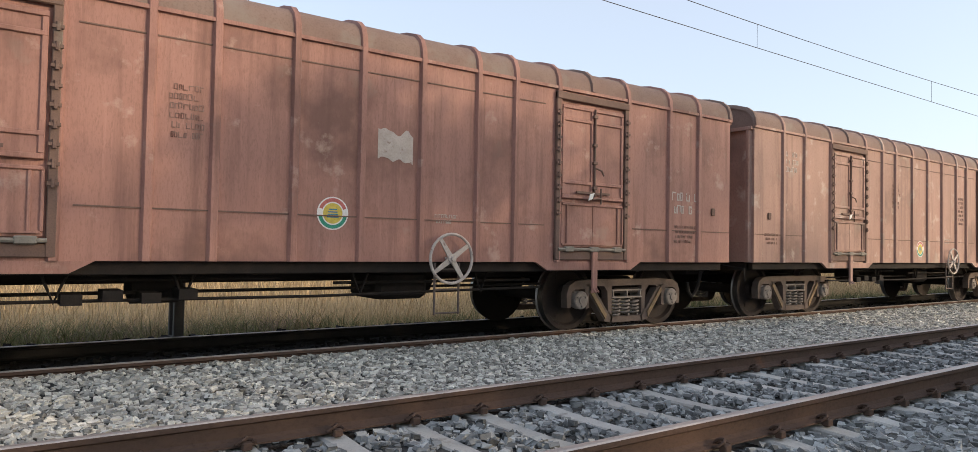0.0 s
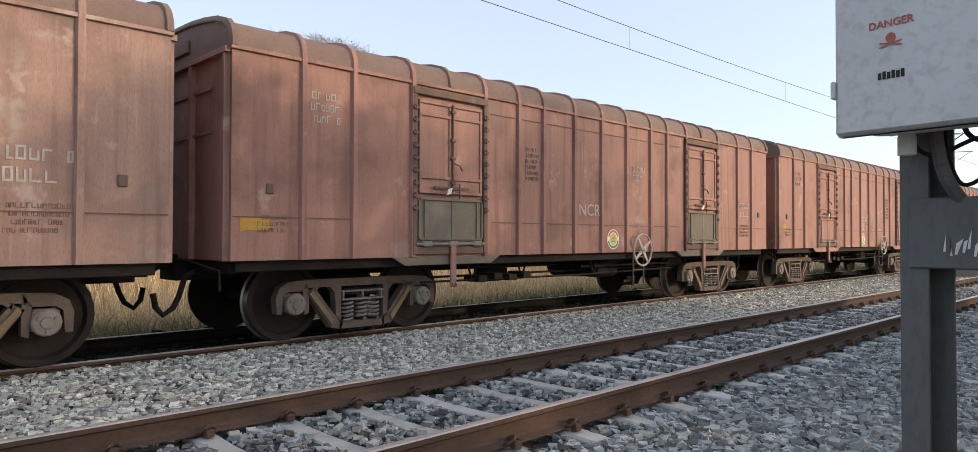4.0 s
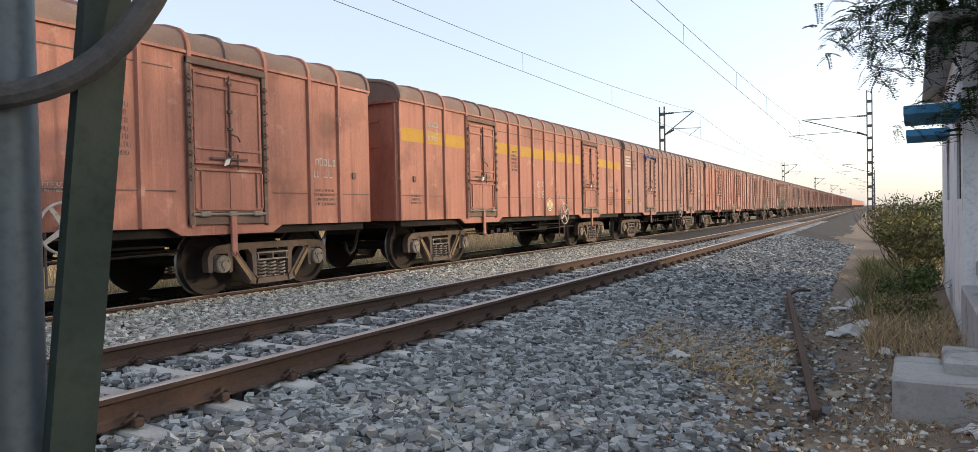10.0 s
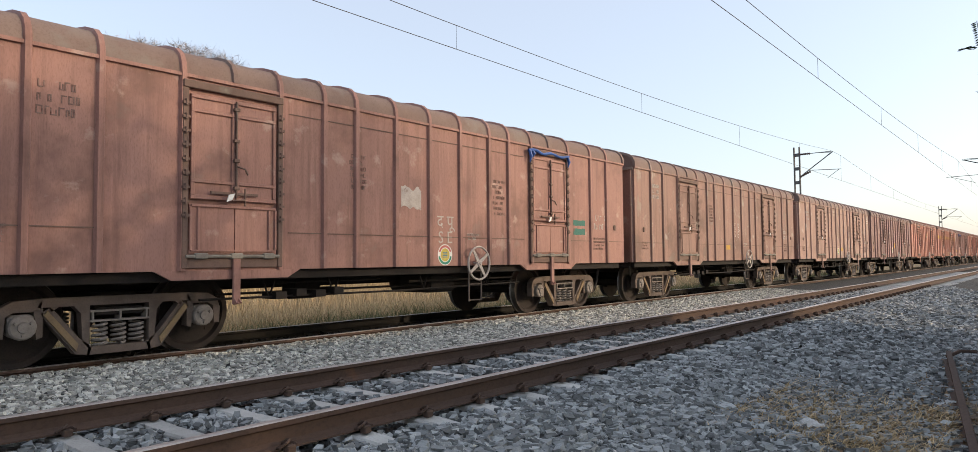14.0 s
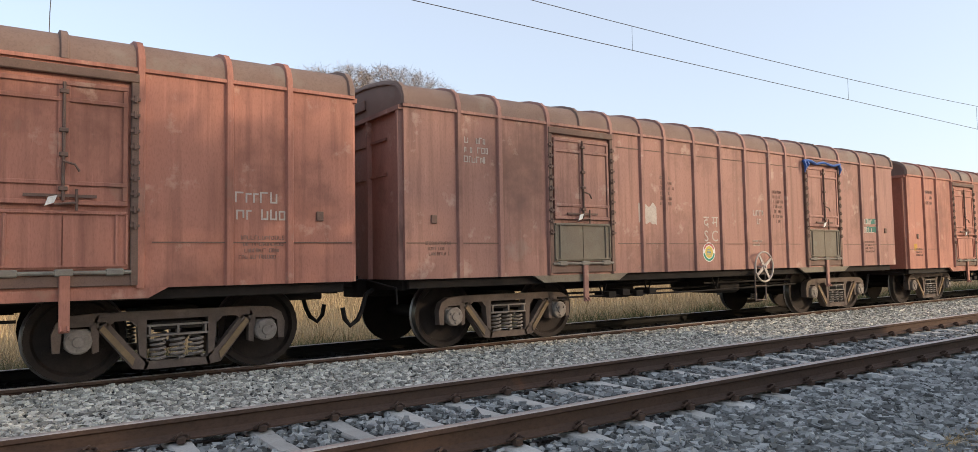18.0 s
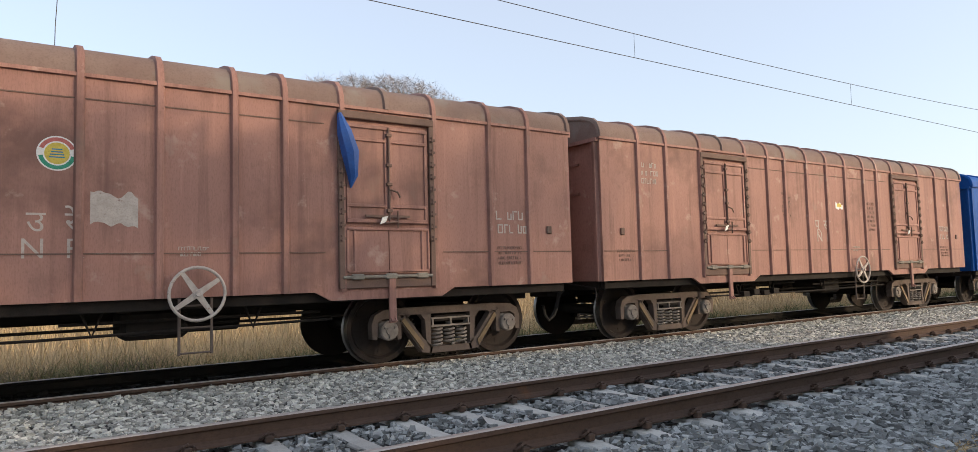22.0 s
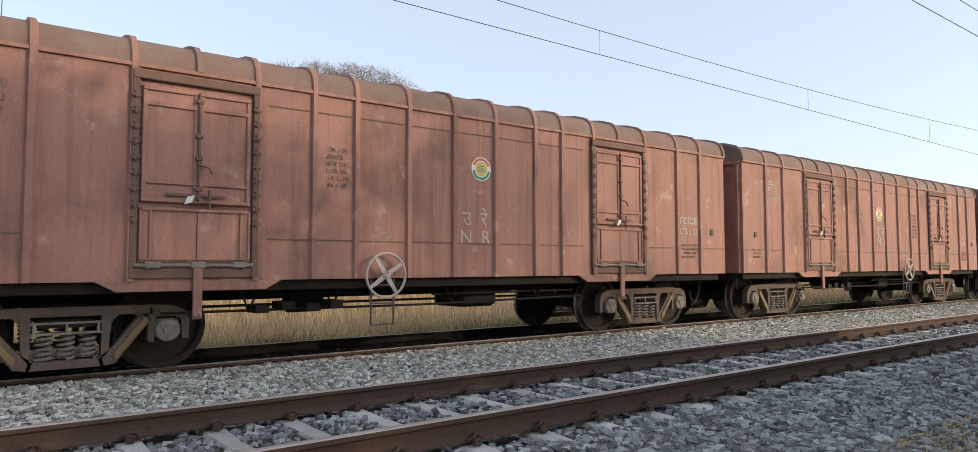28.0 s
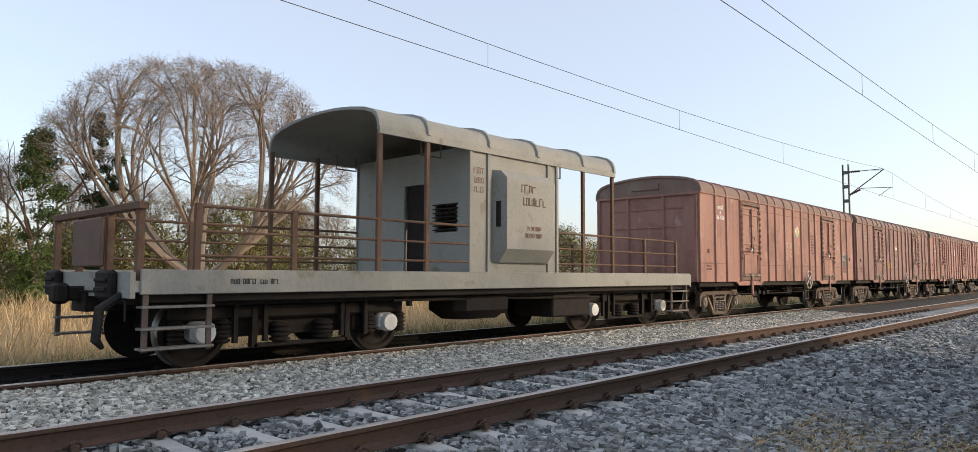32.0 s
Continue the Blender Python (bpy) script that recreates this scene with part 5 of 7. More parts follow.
# ---- brake van at the end of the train; origin at its rear end ----
def brake_van():
    L = 13.4
    v = thing("brake_van", "grey open-ended guard's brake van with rusty handrails", "brake van")
    g = Geo()
    g.box((-1.58, 0, 0.99), (1.58, L, 1.12))
    for s in (-1, 1):
        g.box((s * 1.585 - 0.025, 0.05, 0.96), (s * 1.585 + 0.025, L - 0.05, 1.25), chamfer=0.008)
    g.box((-1.58, -0.06, 0.92), (1.58, 0.0, 1.22))
    g.box((-1.58, L, 0.92), (1.58, L + 0.06, 1.22))
    part("deck", g, GREY_PAINT, v, "grey painted deck and side sills")
    # cabin
    c0, c1 = 5.40, 7.85
    g = Geo()
    for s in (-1, 1):
        g.box((s * 1.54 - 0.03, c0, 1.12), (s * 1.54 + 0.03, c1, 3.42))
    # end walls with a doorway each
    for y in (c0, c1 - 0.05):
        for a, b, z0, z1 in ((-1.51, -0.15, 1.12, 3.42), (0.55, 1.51, 1.12, 1.95), (0.55, 0.70, 1.95, 2.45), (1.25, 1.51, 1.95, 2.45), (0.55, 1.51, 2.45, 3.42), (-0.15, 0.55, 2.85, 3.42)):
            g.box((a, y, z0), (b, y + 0.05, z1))
    part("cabin", g, GREY_PAINT, v, "pale grey sheet steel cabin walls")
    for y in (c0 - 0.02, c1 + 0.02):
        g = Geo()
        for z in [1.99 + 0.075 * i for i in range(7)]:
            g.tube([(0.66, y, z), (1.29, y, z)], 0.012, 6)
        part("window_grille", g, DARK_STEEL, v, "black barred window")
    g = Geo()
    g.box((-0.13, c0 + 0.06, 1.12), (0.53, c0 + 0.09, 2.84))
    part("cabin_door", g, DARK_STEEL, v, "dark doorway")
    # projecting lookout on both sides
    for s in (-1, 1):
        g = Geo()
        ring = []
        for y, d in ((5.95, 0.0), (6.07, 0.26), (7.45, 0.26), (7.57, 0.0)):
            ring.append([(s * 1.56, y, 1.42), (s * (1.57 + d * 0.25), y, 1.42), (s * (1.57 + d), y, 1.66), (s * (1.57 + d), y, 2.92), (s * (1.57 + d * 0.4), y, 3.06), (s * 1.56, y, 3.06)])
        g.loft(ring)
        part("lookout", g, GREY_PAINT, v, "projecting lookout bay, streaked cream grey")
        g = Geo()
        g.box((s * 1.66 - 0.07, 5.985, 2.05), (s * 1.66 + 0.07, 6.05, 2.50))
        part("lookout_window", g, DARK_STEEL, v)
    # cabin stanchions
    for y in (5.40, 5.85, 7.55, 7.83):
        for s in (-1, 1):
            g = Geo()
            g.box((s * 1.585 - 0.02, y - 0.035, 1.0), (s * 1.585 + 0.02, y + 0.035, 3.44), chamfer=0.006)
            part("stanchion", g, GREY_PAINT, v)
    # roof
    g = Geo()
    r0, r1 = 3.40, 9.90
    prof = [(x * 1.0, z + 0.06) for x, z in ROOF]
    under = [(x * 0.975, z + 0.015) for x, z in ROOF[::-1]]
    g.prism(prof + under, "y", r0, r1)
    for s in (-1, 1):
        g.box((s * 1.6 - 0.02, r0, 3.33), (s * 1.6 + 0.02, r1, 3.45))
    part("roof", g, GREY_PAINT, v, "curved grey canopy roof")
    for y in (4.4, 5.85, 7.2, 8.7, 9.85):
        g = hoop(y, True)
        g.v = [(p[0], p[1], p[2] + 0.06) for p in g.v]
        part("roof_rib", g, GREY_PAINT, v)
    for y in (r0 + 0.05, 4.42, 8.75, r1 - 0.05):
        for s in (-1, 1):
            g = Geo()
            g.box((s * 1.56 - 0.03, y - 0.04, 1.0), (s * 1.56 + 0.03, y + 0.04, 3.42), chamfer=0.006)
            part("post", g, VAN_RAIL, v, "rusty canopy post")
    for s in (-1, 1):
        for y in (r0 + 1.2, 8.0):
            g = Geo()
            g.tube([(s * 1.2, y, 3.45), (s * 1.2, y, 3.2), (s * 1.2, y + 0.45, 3.2), (s * 1.2, y + 0.45, 3.45)], 0.015, 6)
            part("lamp_bracket", g, DIRTY_STEEL, v)
    # handrails round both platforms
    for s in (-1, 1):
        for a, b in ((0.70, 5.35), (7.9, 12.7)):
            for z in (1.42, 1.72, 2.03):
                g = Geo()
                if z > 2 and a < 5:
                    g.tube([(s * 1.56, a, z), (s * 1.56, b, z)], 0.022, 8)
                elif z > 2:
                    g.tube([(s * 1.56, a, z), (s * 1.56, b - 0.1, z), (s * 1.56, b, z - 0.1), (s * 1.56, b, 1.1)], 0.022, 8)
                else:
                    g.tube([(s * 1.56, a, z), (s * 1.56, b, z)], 0.018, 8)
                part("handrail", g, VAN_RAIL, v, "rusty pipe handrail")
        for y in (0.70, 2.02, 11.2, 12.7):
            g = Geo()
            g.box((s * 1.56 - 0.03, y - 0.04, 1.0), (s * 1.56 + 0.03, y + 0.04, 2.06), chamfer=0.006)
            part("rail_post", g, VAN_RAIL, v)
    # end screen with the tail board
    for x in (-1.5, -0.55, 0.55, 1.5):
        g = Geo()
        g.box((x - 0.04, 0.02, 1.0), (x + 0.04, 0.10, 1.98), chamfer=0.008)
        part("end_post", g, VAN_RAIL, v)
    g = Geo()
    g.box((-1.58, 0.0, 1.94), (1.58, 0.12, 2.03), chamfer=0.01)
    part("end_rail", g, VAN_RAIL, v)
    g = Geo()
    g.box((-0.5, -0.05, 1.28), (0.55, 0.01, 1.90), chamfer=0.02)
    part("tail_board", g, DOOR_STEEL, v, "dented hanging tail board")
    # steps
    for y0 in (0.12, 12.9):
        for s in (-1, 1):
            back = 0.0 if y0 < 5 else 0.45
            for y in (y0 - back, y0 + 0.75 - back):
                part("step_hanger", Geo().box((s * 1.56 - 0.02, y - 0.03, 0.30), (s * 1.56 + 0.02, y + 0.03, 1.0)), DIRTY_STEEL, v)
            for z in (0.32, 0.55, 0.80):
                part("footstep", Geo().box((s * 1.52 - 0.10, y0 - 0.05 - back, z), (s * 1.52 + 0.10, y0 + 0.80 - back, z + 0.03), chamfer=0.006), AXLE_GREY, v, "hanging steel footstep")
    # numbers as plain bars
    bars(v, 6.45, 2.42, 0.66, 0.46, 2, VAN_RAIL, 81, 1.833)
    bars(v, 6.5, 1.85, 0.55, 0.26, 2, FADED_MARK, 82, 1.833)
    bars(v, 5.47, 2.6, 0.28, 0.5, 3, FADED_MARK, 83, 1.572)
    bars(v, 1.1, 1.06, 0.75, 0.1, 1, BLACK_MARK, 84, 1.612)
    underframe(v, L)
    part("belly_tank", Geo().box((0.45, 5.35, 0.42), (1.40, 6.75, 0.95), chamfer=0.16), DARK_STEEL, v, "black rounded belly tank")
    part("battery_box", Geo().box((0.35, 8.0, 0.36), (1.35, 9.3, 0.97), chamfer=0.03), DARK_STEEL, v, "black box under the deck")
    for x in (0.85, 1.15, 1.38):
        part("brake_rod", Geo().tube([(x, 3.9, 0.80), (x, 9.6, 0.74)], 0.022, 6), DARK_STEEL, v)
    for s in (-1, 1):
        part("truss_beam", Geo().box((s * 1.30 - 0.03, 0.3, 0.80), (s * 1.30 + 0.03, L - 0.3, 0.96), chamfer=0.008), DARK_STEEL, v)
    for y in (0.7, 4.25):
        part("bogie_bar", Geo().box((1.28, y, 0.70), (1.36, y + 0.06, 1.0)), DARK_STEEL, v)
    c_me = coupler().mesh("coupler", DARK_STEEL)
    share("coupler", c_me, v, pose(0, 0, 0), "black centre coupler")
    share("coupler", c_me, v, pose(0, L, 0, 0, 0, 180), "black centre coupler")
    for s in (-1, 1):
        g = Geo()
        g.box((s * 0.98 - 0.24, -0.16, 0.90), (s * 0.98 + 0.24, -0.06, 1.24), chamfer=0.03)
        for z in (0.99, 1.10):
            g.box((s * 0.98 - 0.18, -0.19, z), (s * 0.98 + 0.18, -0.15, z + 0.05), chamfer=0.01)
        part("buffer_block", g, DARK_STEEL, v, "black buffer block")
    for s in (1,):
        g = Geo()
        g.tube([(s * 1.3, -0.05, 0.95), (s * 1.32, -0.28, 0.80), (s * 1.3, -0.30, 0.45), (s * 1.2, -0.20, 0.36)], [0.05, 0.06, 0.055, 0.03], 8)
        part("hanging_hose", g, RUBBER, v, "thick hanging rubber hose")
    # passenger-type bogies
    for yb in (2.45, L - 2.35):
        b = share("bogie", None, v, pose(0, yb, 0), "black coach bogie with coil springs")
        g = Geo()
        for s in (-1, 1):
            g.box((s * 1.05 - 0.08, -1.85, 0.60), (s * 1.05 + 0.10, 1.85, 0.80), chamfer=0.03)
            g.box((s * 1.22 - 0.03, -1.0, 0.86), (s * 1.22 + 0.03, 1.0, 0.96))
            for q in (-1.05, -0.62, 0.62, 1.05):
                g.box((s * 1.2 - 0.03, q - 0.03, 0.30), (s * 1.2 + 0.03, q + 0.03, 0.80))
            g.box((s * 1.12 - 0.05, -0.75, 0.22), (s * 1.12 + 0.05, 0.75, 0.27))
            for q in (-0.75, 0.75):
                g.box((s * 1.12 - 0.05, q - 0.04, 0.22), (s * 1.12 + 0.05, q + 0.04, 0.75))
        g.box((-0.85, -1.55, 0.42), (0.85, 1.55, 0.90))
        part("bogie_frame", g, DARK_STEEL, b)
        for s in (-1, 1):
            part("equaliser_beam", Geo().box((s * 0.98 - 0.03, -1.72, 0.36), (s * 0.98 + 0.03, 1.72, 0.60), chamfer=0.01), DARK_STEEL, b)
        for s in (-1, 1):
            for q in (-1.48, 1.48):
                g = Geo()
                g.box((s * 1.1 - 0.12, q - 0.16, 0.34), (s * 1.1 + 0.14, q + 0.16, 0.60), chamfer=0.05)
                g.lathe([(0.10 * s, 0.15), (0.20 * s, 0.13), (0.21 * s, 0.001)], (s * 1.1, q, 0.46), "x", 14)
                part("axle_box", g, BOX_WHITE if s > 0 else GALV, b, "pale grey domed axle box")
                for d in (-0.30, 0.30):
                    g = Geo()
                    prof = [(0.30, 0.06)]
                    for i in range(5):
                        z = 0.31 + 0.058 * i
                        prof += [(z, 0.07), (z + 0.014, 0.10), (z + 0.036, 0.10), (z + 0.05, 0.07)]
                    g.lathe(prof + [(0.61, 0.06)], (s * 1.12, q + d, 0), "z", 12)
                    part("spring", g, DARK_STEEL, b)
            for d in (-0.35, 0.35):
                g = Geo()
                prof = [(0.27, 0.09)]
                for i in range(4):
                    z = 0.28 + 0.065 * i
                    prof += [(z, 0.11), (z + 0.016, 0.145), (z + 0.04, 0.145), (z + 0.055, 0.11)]
                g.lathe(prof + [(0.55, 0.09)], (s * 1.12, d, 0), "z", 12)
                part("bolster_spring", g, DARK_STEEL, b)
        for q in (-1.48, 1.48):
            share("wheelset", VAN_WHEEL_ME, b, pose(0, q, 0.457))
    v.matrix_basis = pose(TX, -474.1 - L, TZ)
    TRAIN.append((v, -474.1 - L, TZ - BOGIE_DROP))
    return v


VAN_WHEEL_ME = wheelset(0.457).mesh("wheelset", [DARK_STEEL, TREAD])
brake_van()

# ---- cable post beside the path ----
def cable_post():
    p = thing("cable_post", "grey painted steel portal post with a white junction box", "equipment post", at=Matrix.Translation((3.456, 2.397, 1.054)) @ Matrix.Rotation(radians(-8.0), 4, "Z") @ Matrix.Translation((-3.575, -2.424, -1.02)))
    z0, z1 = -0.75, 2.55
    left = [(3.500, 2.43), (3.575, 2.43), (3.575, 2.442), (3.512, 2.442), (3.512, 2.538), (3.60, 2.538), (3.60, 2.55), (3.500, 2.55)]
    right = [(3.765, 2.43), (3.812, 2.43), (3.812, 2.442), (3.792, 2.442), (3.792, 2.538), (3.800, 2.538), (3.800, 2.55), (3.770, 2.55), (3.770, 2.442), (3.765, 2.442)]
    for outline in (left, right):
        g = Geo()
        g.prism(outline, "z", z0, z1)
        part("leg", g, GALV, p, "weathered grey channel leg", 20)
    # Black liner added so the inside of the left channel looks shaded.
    part("inner_web", Geo().box((3.514, 2.446, z0), (3.518, 2.535, z1)), DARK_STEEL, p, "thin dark liner standing in for shade inside the leg")
    for z, h in ((-0.35, 0.68), (1.02, 0.20), (1.95, 0.2)):
        g = Geo()
        g.box((3.525, 2.418, z), (3.800, 2.43, z + h), chamfer=0.004)
        part("batten_plate", g, GALV, p, "steel batten plate with paint runs")
        g = Geo()
        g.box((3.525, 2.552, z), (3.795, 2.564, z + h), chamfer=0.004)
        part("batten_plate", g, GALV, p)
    rng = random.Random(3)
    g = Geo()
    for k in range(7):
        x = 3.62 + 0.014 * k + rng.uniform(-.004, .004)
        a = rng.uniform(1.055, 1.08)
        g.plate([(x, 2.4165, a), (x + 0.006, 2.4165, a), (x + 0.010 + rng.uniform(-.012, .012), 2.4165, a + rng.uniform(0.03, 0.06)), (x + 0.004, 2.4165, a + 0.03)], 0.001)
    tagged(part("paint_smear", g, STICKER_WHITE, p), kind="stuff")
    for k, (x, a, b) in enumerate(((3.786, 0.25, 1.10), (3.776, -0.1, 0.62), (3.770, 0.5, 0.75), (3.792, -0.2, 0.45))):
        g = Geo()
        w = (0.020, 0.014, 0.006, 0.010)[k]
        g.plate([(x, 2.4285, a), (x + w, 2.4285, a - 0.02), (x + w * 0.8, 2.4285, b), (x - 0.002, 2.4285, b + 0.03)], 0.001)
        part("paint_run", g, PAINT_DRIP, p, "pale blue paint run")
    g = Geo()
    g.box((3.640, 2.4165, 0.20), (3.644, 2.418, 0.31))
    g.box((3.655, 2.4165, 0.19), (3.660, 2.418, 0.31))
    tagged(part("paint_smear", g, BLACK_MARK, p), kind="stuff")
    # conduit pipe up the right leg, and a thinner green one
    g = Geo()
    g.tube([(3.712, 2.615, z0), (3.712, 2.615, z1 + 0.2)], 0.042, 16)
    part("conduit", g, GALV_BLUE, p, "blue-grey conduit pipe")
    g = Geo()
    for q0, q1 in (((3.755, 2.655, z0), (3.755, 2.655, 0.5)), ((3.755, 2.655, 0.5), (3.93, 2.80, 2.6))):
        (xa, ya, za), (xb, yb, zb2) = q0, q1
        g.loft([[(x - 0.012, y - 0.030, z), (x + 0.012, y - 0.030, z), (x + 0.012, y + 0.030, z), (x - 0.012, y + 0.030, z)] for x, y, z in (q0, q1)])
    part("flat_bar", g, POLE_GREEN, p, "leaning dark green flat bar", 0)
    for z in (1.42, 0.34, -0.2):
        g = Geo()
        g.tube([(3.81, 2.425, z), (3.815, 2.52, z + 0.005), (3.785, 2.64, z), (3.755, 2.70, z), (3.69, 2.665, z)], 0.004, 6)
        part("tie_wire", g, DARK_STEEL, p)
    g = Geo()
    g.box((3.760, 2.55, 1.405), (3.790, 2.62, 1.43), chamfer=0.003)
    part("clamp", g, DIRTY_STEEL, p)
    # junction box
    b = part("junction_box", Geo().box((3.445, 2.20, 1.40), (3.815, 2.405, 1.98), chamfer=0.03), BOX_WHITE, p, "white plastic junction box with a danger mark")
    g = Geo()
    g.box((3.432, 2.185, 1.385), (3.828, 2.215, 1.995), chamfer=0.013)
    part("lid", g, BOX_WHITE, b, "rounded lid with a raised rim")
    for z in (1.52, 1.86):
        g = Geo()
        g.box((3.818, 2.175, z - 0.03), (3.846, 2.235, z + 0.03), chamfer=0.006)
        g.tube([(3.838, 2.178, z - 0.025), (3.838, 2.178, z + 0.025)], 0.005, 6)
        part("latch", g, GALV, b, "grey plastic latch")
        g = Geo()
        g.box((3.424, 2.18, z - 0.025), (3.436, 2.225, z + 0.025), chamfer=0.004)
        part("hinge", g, BOX_WHITE, b)
    t = share("danger_lettering", letters("DANGER", 0.028, STICKER_RED, 0.0003), b, pose(3.585, 2.1838, 1.665, 90, 0, 0), "small red danger lettering")
    g = Geo()
    g.lathe([(-0.001, 0.013), (0.0, 0.013)], (3.585, 2.184, 1.635), "y", 14)
    for s in (-1, 1):
        g.plate([(3.585 - 0.028, 2.1835, 1.620 - s * 0.006), (3.585 - 0.028, 2.1835, 1.616 - s * 0.006), (3.585 + 0.028, 2.1835, 1.616 + s * 0.006), (3.585 + 0.028, 2.1835, 1.620 + s * 0.006)], 0.001)
    part("skull_mark", g, STICKER_RED, b)
    g = Geo()
    for k in range(6):
        x = 3.552 + 0.0115 * k
        g.box((x, 2.1832, 1.527), (x + 0.0085, 2.1845, 1.545 + 0.003 * (k % 2)))
    part("maker_mark", g, BLACK_MARK, b, "small black maker's mark")
    # cables
    def cable(pts, r, name="cable", m=CABLE, lab=""):
        g = Geo()
        P = [Vector(q) for q in pts]
        out = []
        for i in range(len(P) - 1):
            a, b2, c, d = P[max(i - 1, 0)], P[i], P[i + 1], P[min(i + 2, len(P) - 1)]
            for s in range(5):
                u = s / 5
                out.append(0.5 * ((2 * b2) + (c - a) * u + (2 * a - 5 * b2 + 4 * c - d) * u * u + (3 * b2 - a - 3 * c + d) * u ** 3))
        out.append(P[-1])
        g.tube(out, r, 10)
        return part(name, g, m, p, lab)
    cable([(3.60, 2.40, 1.46), (3.63, 2.40, 1.28), (3.69, 2.48, 1.16), (3.765, 2.59, 1.125), (3.85, 2.69, 1.18), (3.905, 2.76, 1.32), (3.915, 2.775, 1.46), (3.89, 2.77, 1.65), (3.855, 2.765, 1.80), (3.83, 2.76, 2.2)], 0.018, "cable", CABLE, "thick taped grey cable loop")
    cable([(3.60, 2.50, 1.52), (3.60, 2.50, 1.36), (3.63, 2.52, 1.26), (3.70, 2.52, 1.30), (3.75, 2.52, 1.42)], 0.006, "thin_cable", RUBBER)
    cable([(3.545, 2.40, 1.50), (3.55, 2.40, 1.38), (3.60, 2.42, 1.34), (3.70, 2.44, 1.38), (3.75, 2.50, 1.36)], 0.006, "thin_cable", RUBBER)
    cable([(3.63, 2.47, 1.52), (3.66, 2.47, 1.40), (3.72, 2.47, 1.36), (3.755, 2.47, 1.30)], 0.007, "thin_cable", RUBBER)
    g = Geo()
    g.lathe([(1.34, 0.018), (1.34, 0.024), (1.39, 0.024), (1.41, 0.016)], (3.55, 2.36, 0), "z", 12)
    part("cable_gland", g, BOX_WHITE, b)
    g = Geo()
    g.box((3.42, 2.36, -0.80), (3.90, 2.74, -0.60), chamfer=0.03)
    part("footing", g, STEP_CONC, p, "concrete footing")


cable_post()


# ---- masts and overhead line ----
def mast(x, y, top, base, side, name="overhead_mast"):
    m = thing(name, "grey lattice overhead-line mast with a cantilever arm", "catenary mast", "overhead-line masts", at=pose(x, y, 0))
    for s in (-1, 1):
        g = Geo()
        g.box((s * 0.15 - 0.035, -0.07, base), (s * 0.15 + 0.035, 0.07, top), chamfer=0.008)
        part("leg", g, MAST_STEEL, m)
    bat = Geo().box((-0.16, -0.078, -0.09), (0.16, 0.078, 0.09)).mesh("batten", MAST_STEEL)
    z = base + 0.5
    while z < top:
        share("batten", bat, m, pose(0, 0, z))
        z += 0.82
    zc = 5.45 if side > 0 else 5.6
    reach = TX - x if side > 0 else -x
    for a, b, r in (((0.12 * side, 0, 7.0), (reach * 0.92, 0, 7.02), 0.022), ((0.12 * side, 0, 5.65), (reach * 0.95, 0, 7.0), 0.030), ((reach * 0.30, 0, 6.02), (reach * 1.15, 0, 5.95), 0.018), ((reach * 1.1, 0, 5.95), (reach * 0.8, 0, 5.50), 0.014), ((reach * 0.62, 0, 7.0), (reach * 0.9, 0, 6.95), 0.012)):
        g = Geo()
        g.tube([a, b], r, 8)
        part("cantilever_arm", g, MAST_STEEL, m)
    for a, b in (((0.15 * side, 0, 7.0), (0.75 * side, 0, 7.005)), ((0.15 * side, 0, 5.67), (0.75 * side, 0, 5.95))):
        g = Geo()
        A, B = Vector(a), Vector(b)
        pts, rad = [], []
        for i in range(13):
            pts.append(A.lerp(B, i / 12))
            rad.append(0.075 if i % 2 else 0.035)
        g.tube(pts, rad, 10)
        part("insulator", g, INSULATOR, m, "brown ribbed insulator")
    return m


mast(-7.15, 2.40, 7.3, -0.9, 1)
for y in (46.0, 111.8, 172.0, 238.0, 300.0):
    mast(-7.1, y, 7.45, -0.9, 1)
# stay insulator on the nearest mast, swung along the track
stay = [o for o in scene.objects if o.name == "overhead_mast"][0]
g = Geo()
g.tube([(0.0, 0.06, 5.13), (0.0, 0.33, 5.45)], 0.033, 8)
g.tube([(0.0, 0.06, 5.78), (0.0, 0.33, 5.45)], 0.028, 8)
part("stay_bracket", g, MAST_STEEL, stay)
g = Geo()
g.tube([(0, 0.37 + 0.039 * i, 5.44 + 0.005 * i) for i in range(15)], [0.078 if i % 2 else 0.037 for i in range(15)], 12)
part("insulator", g, INSULATOR, stay, "brown ribbed insulator")
g = Geo()
g.tube([(0, 0.93, 5.52), (0, 0.98, 5.58), (0.3, 1.02, 6.9)], 0.018, 6)
g.tube([(0, 0.93, 5.52), (0, 0.90, 4.9), (0, 0.89, 4.1)], 0.0065, 5)
part("stay_wire", g, WIRE, stay)
for y in (55.6, 118.0, 180.0, 242.0, 305.0):
    mast(4.35, y, 8.7, -0.75, -1)


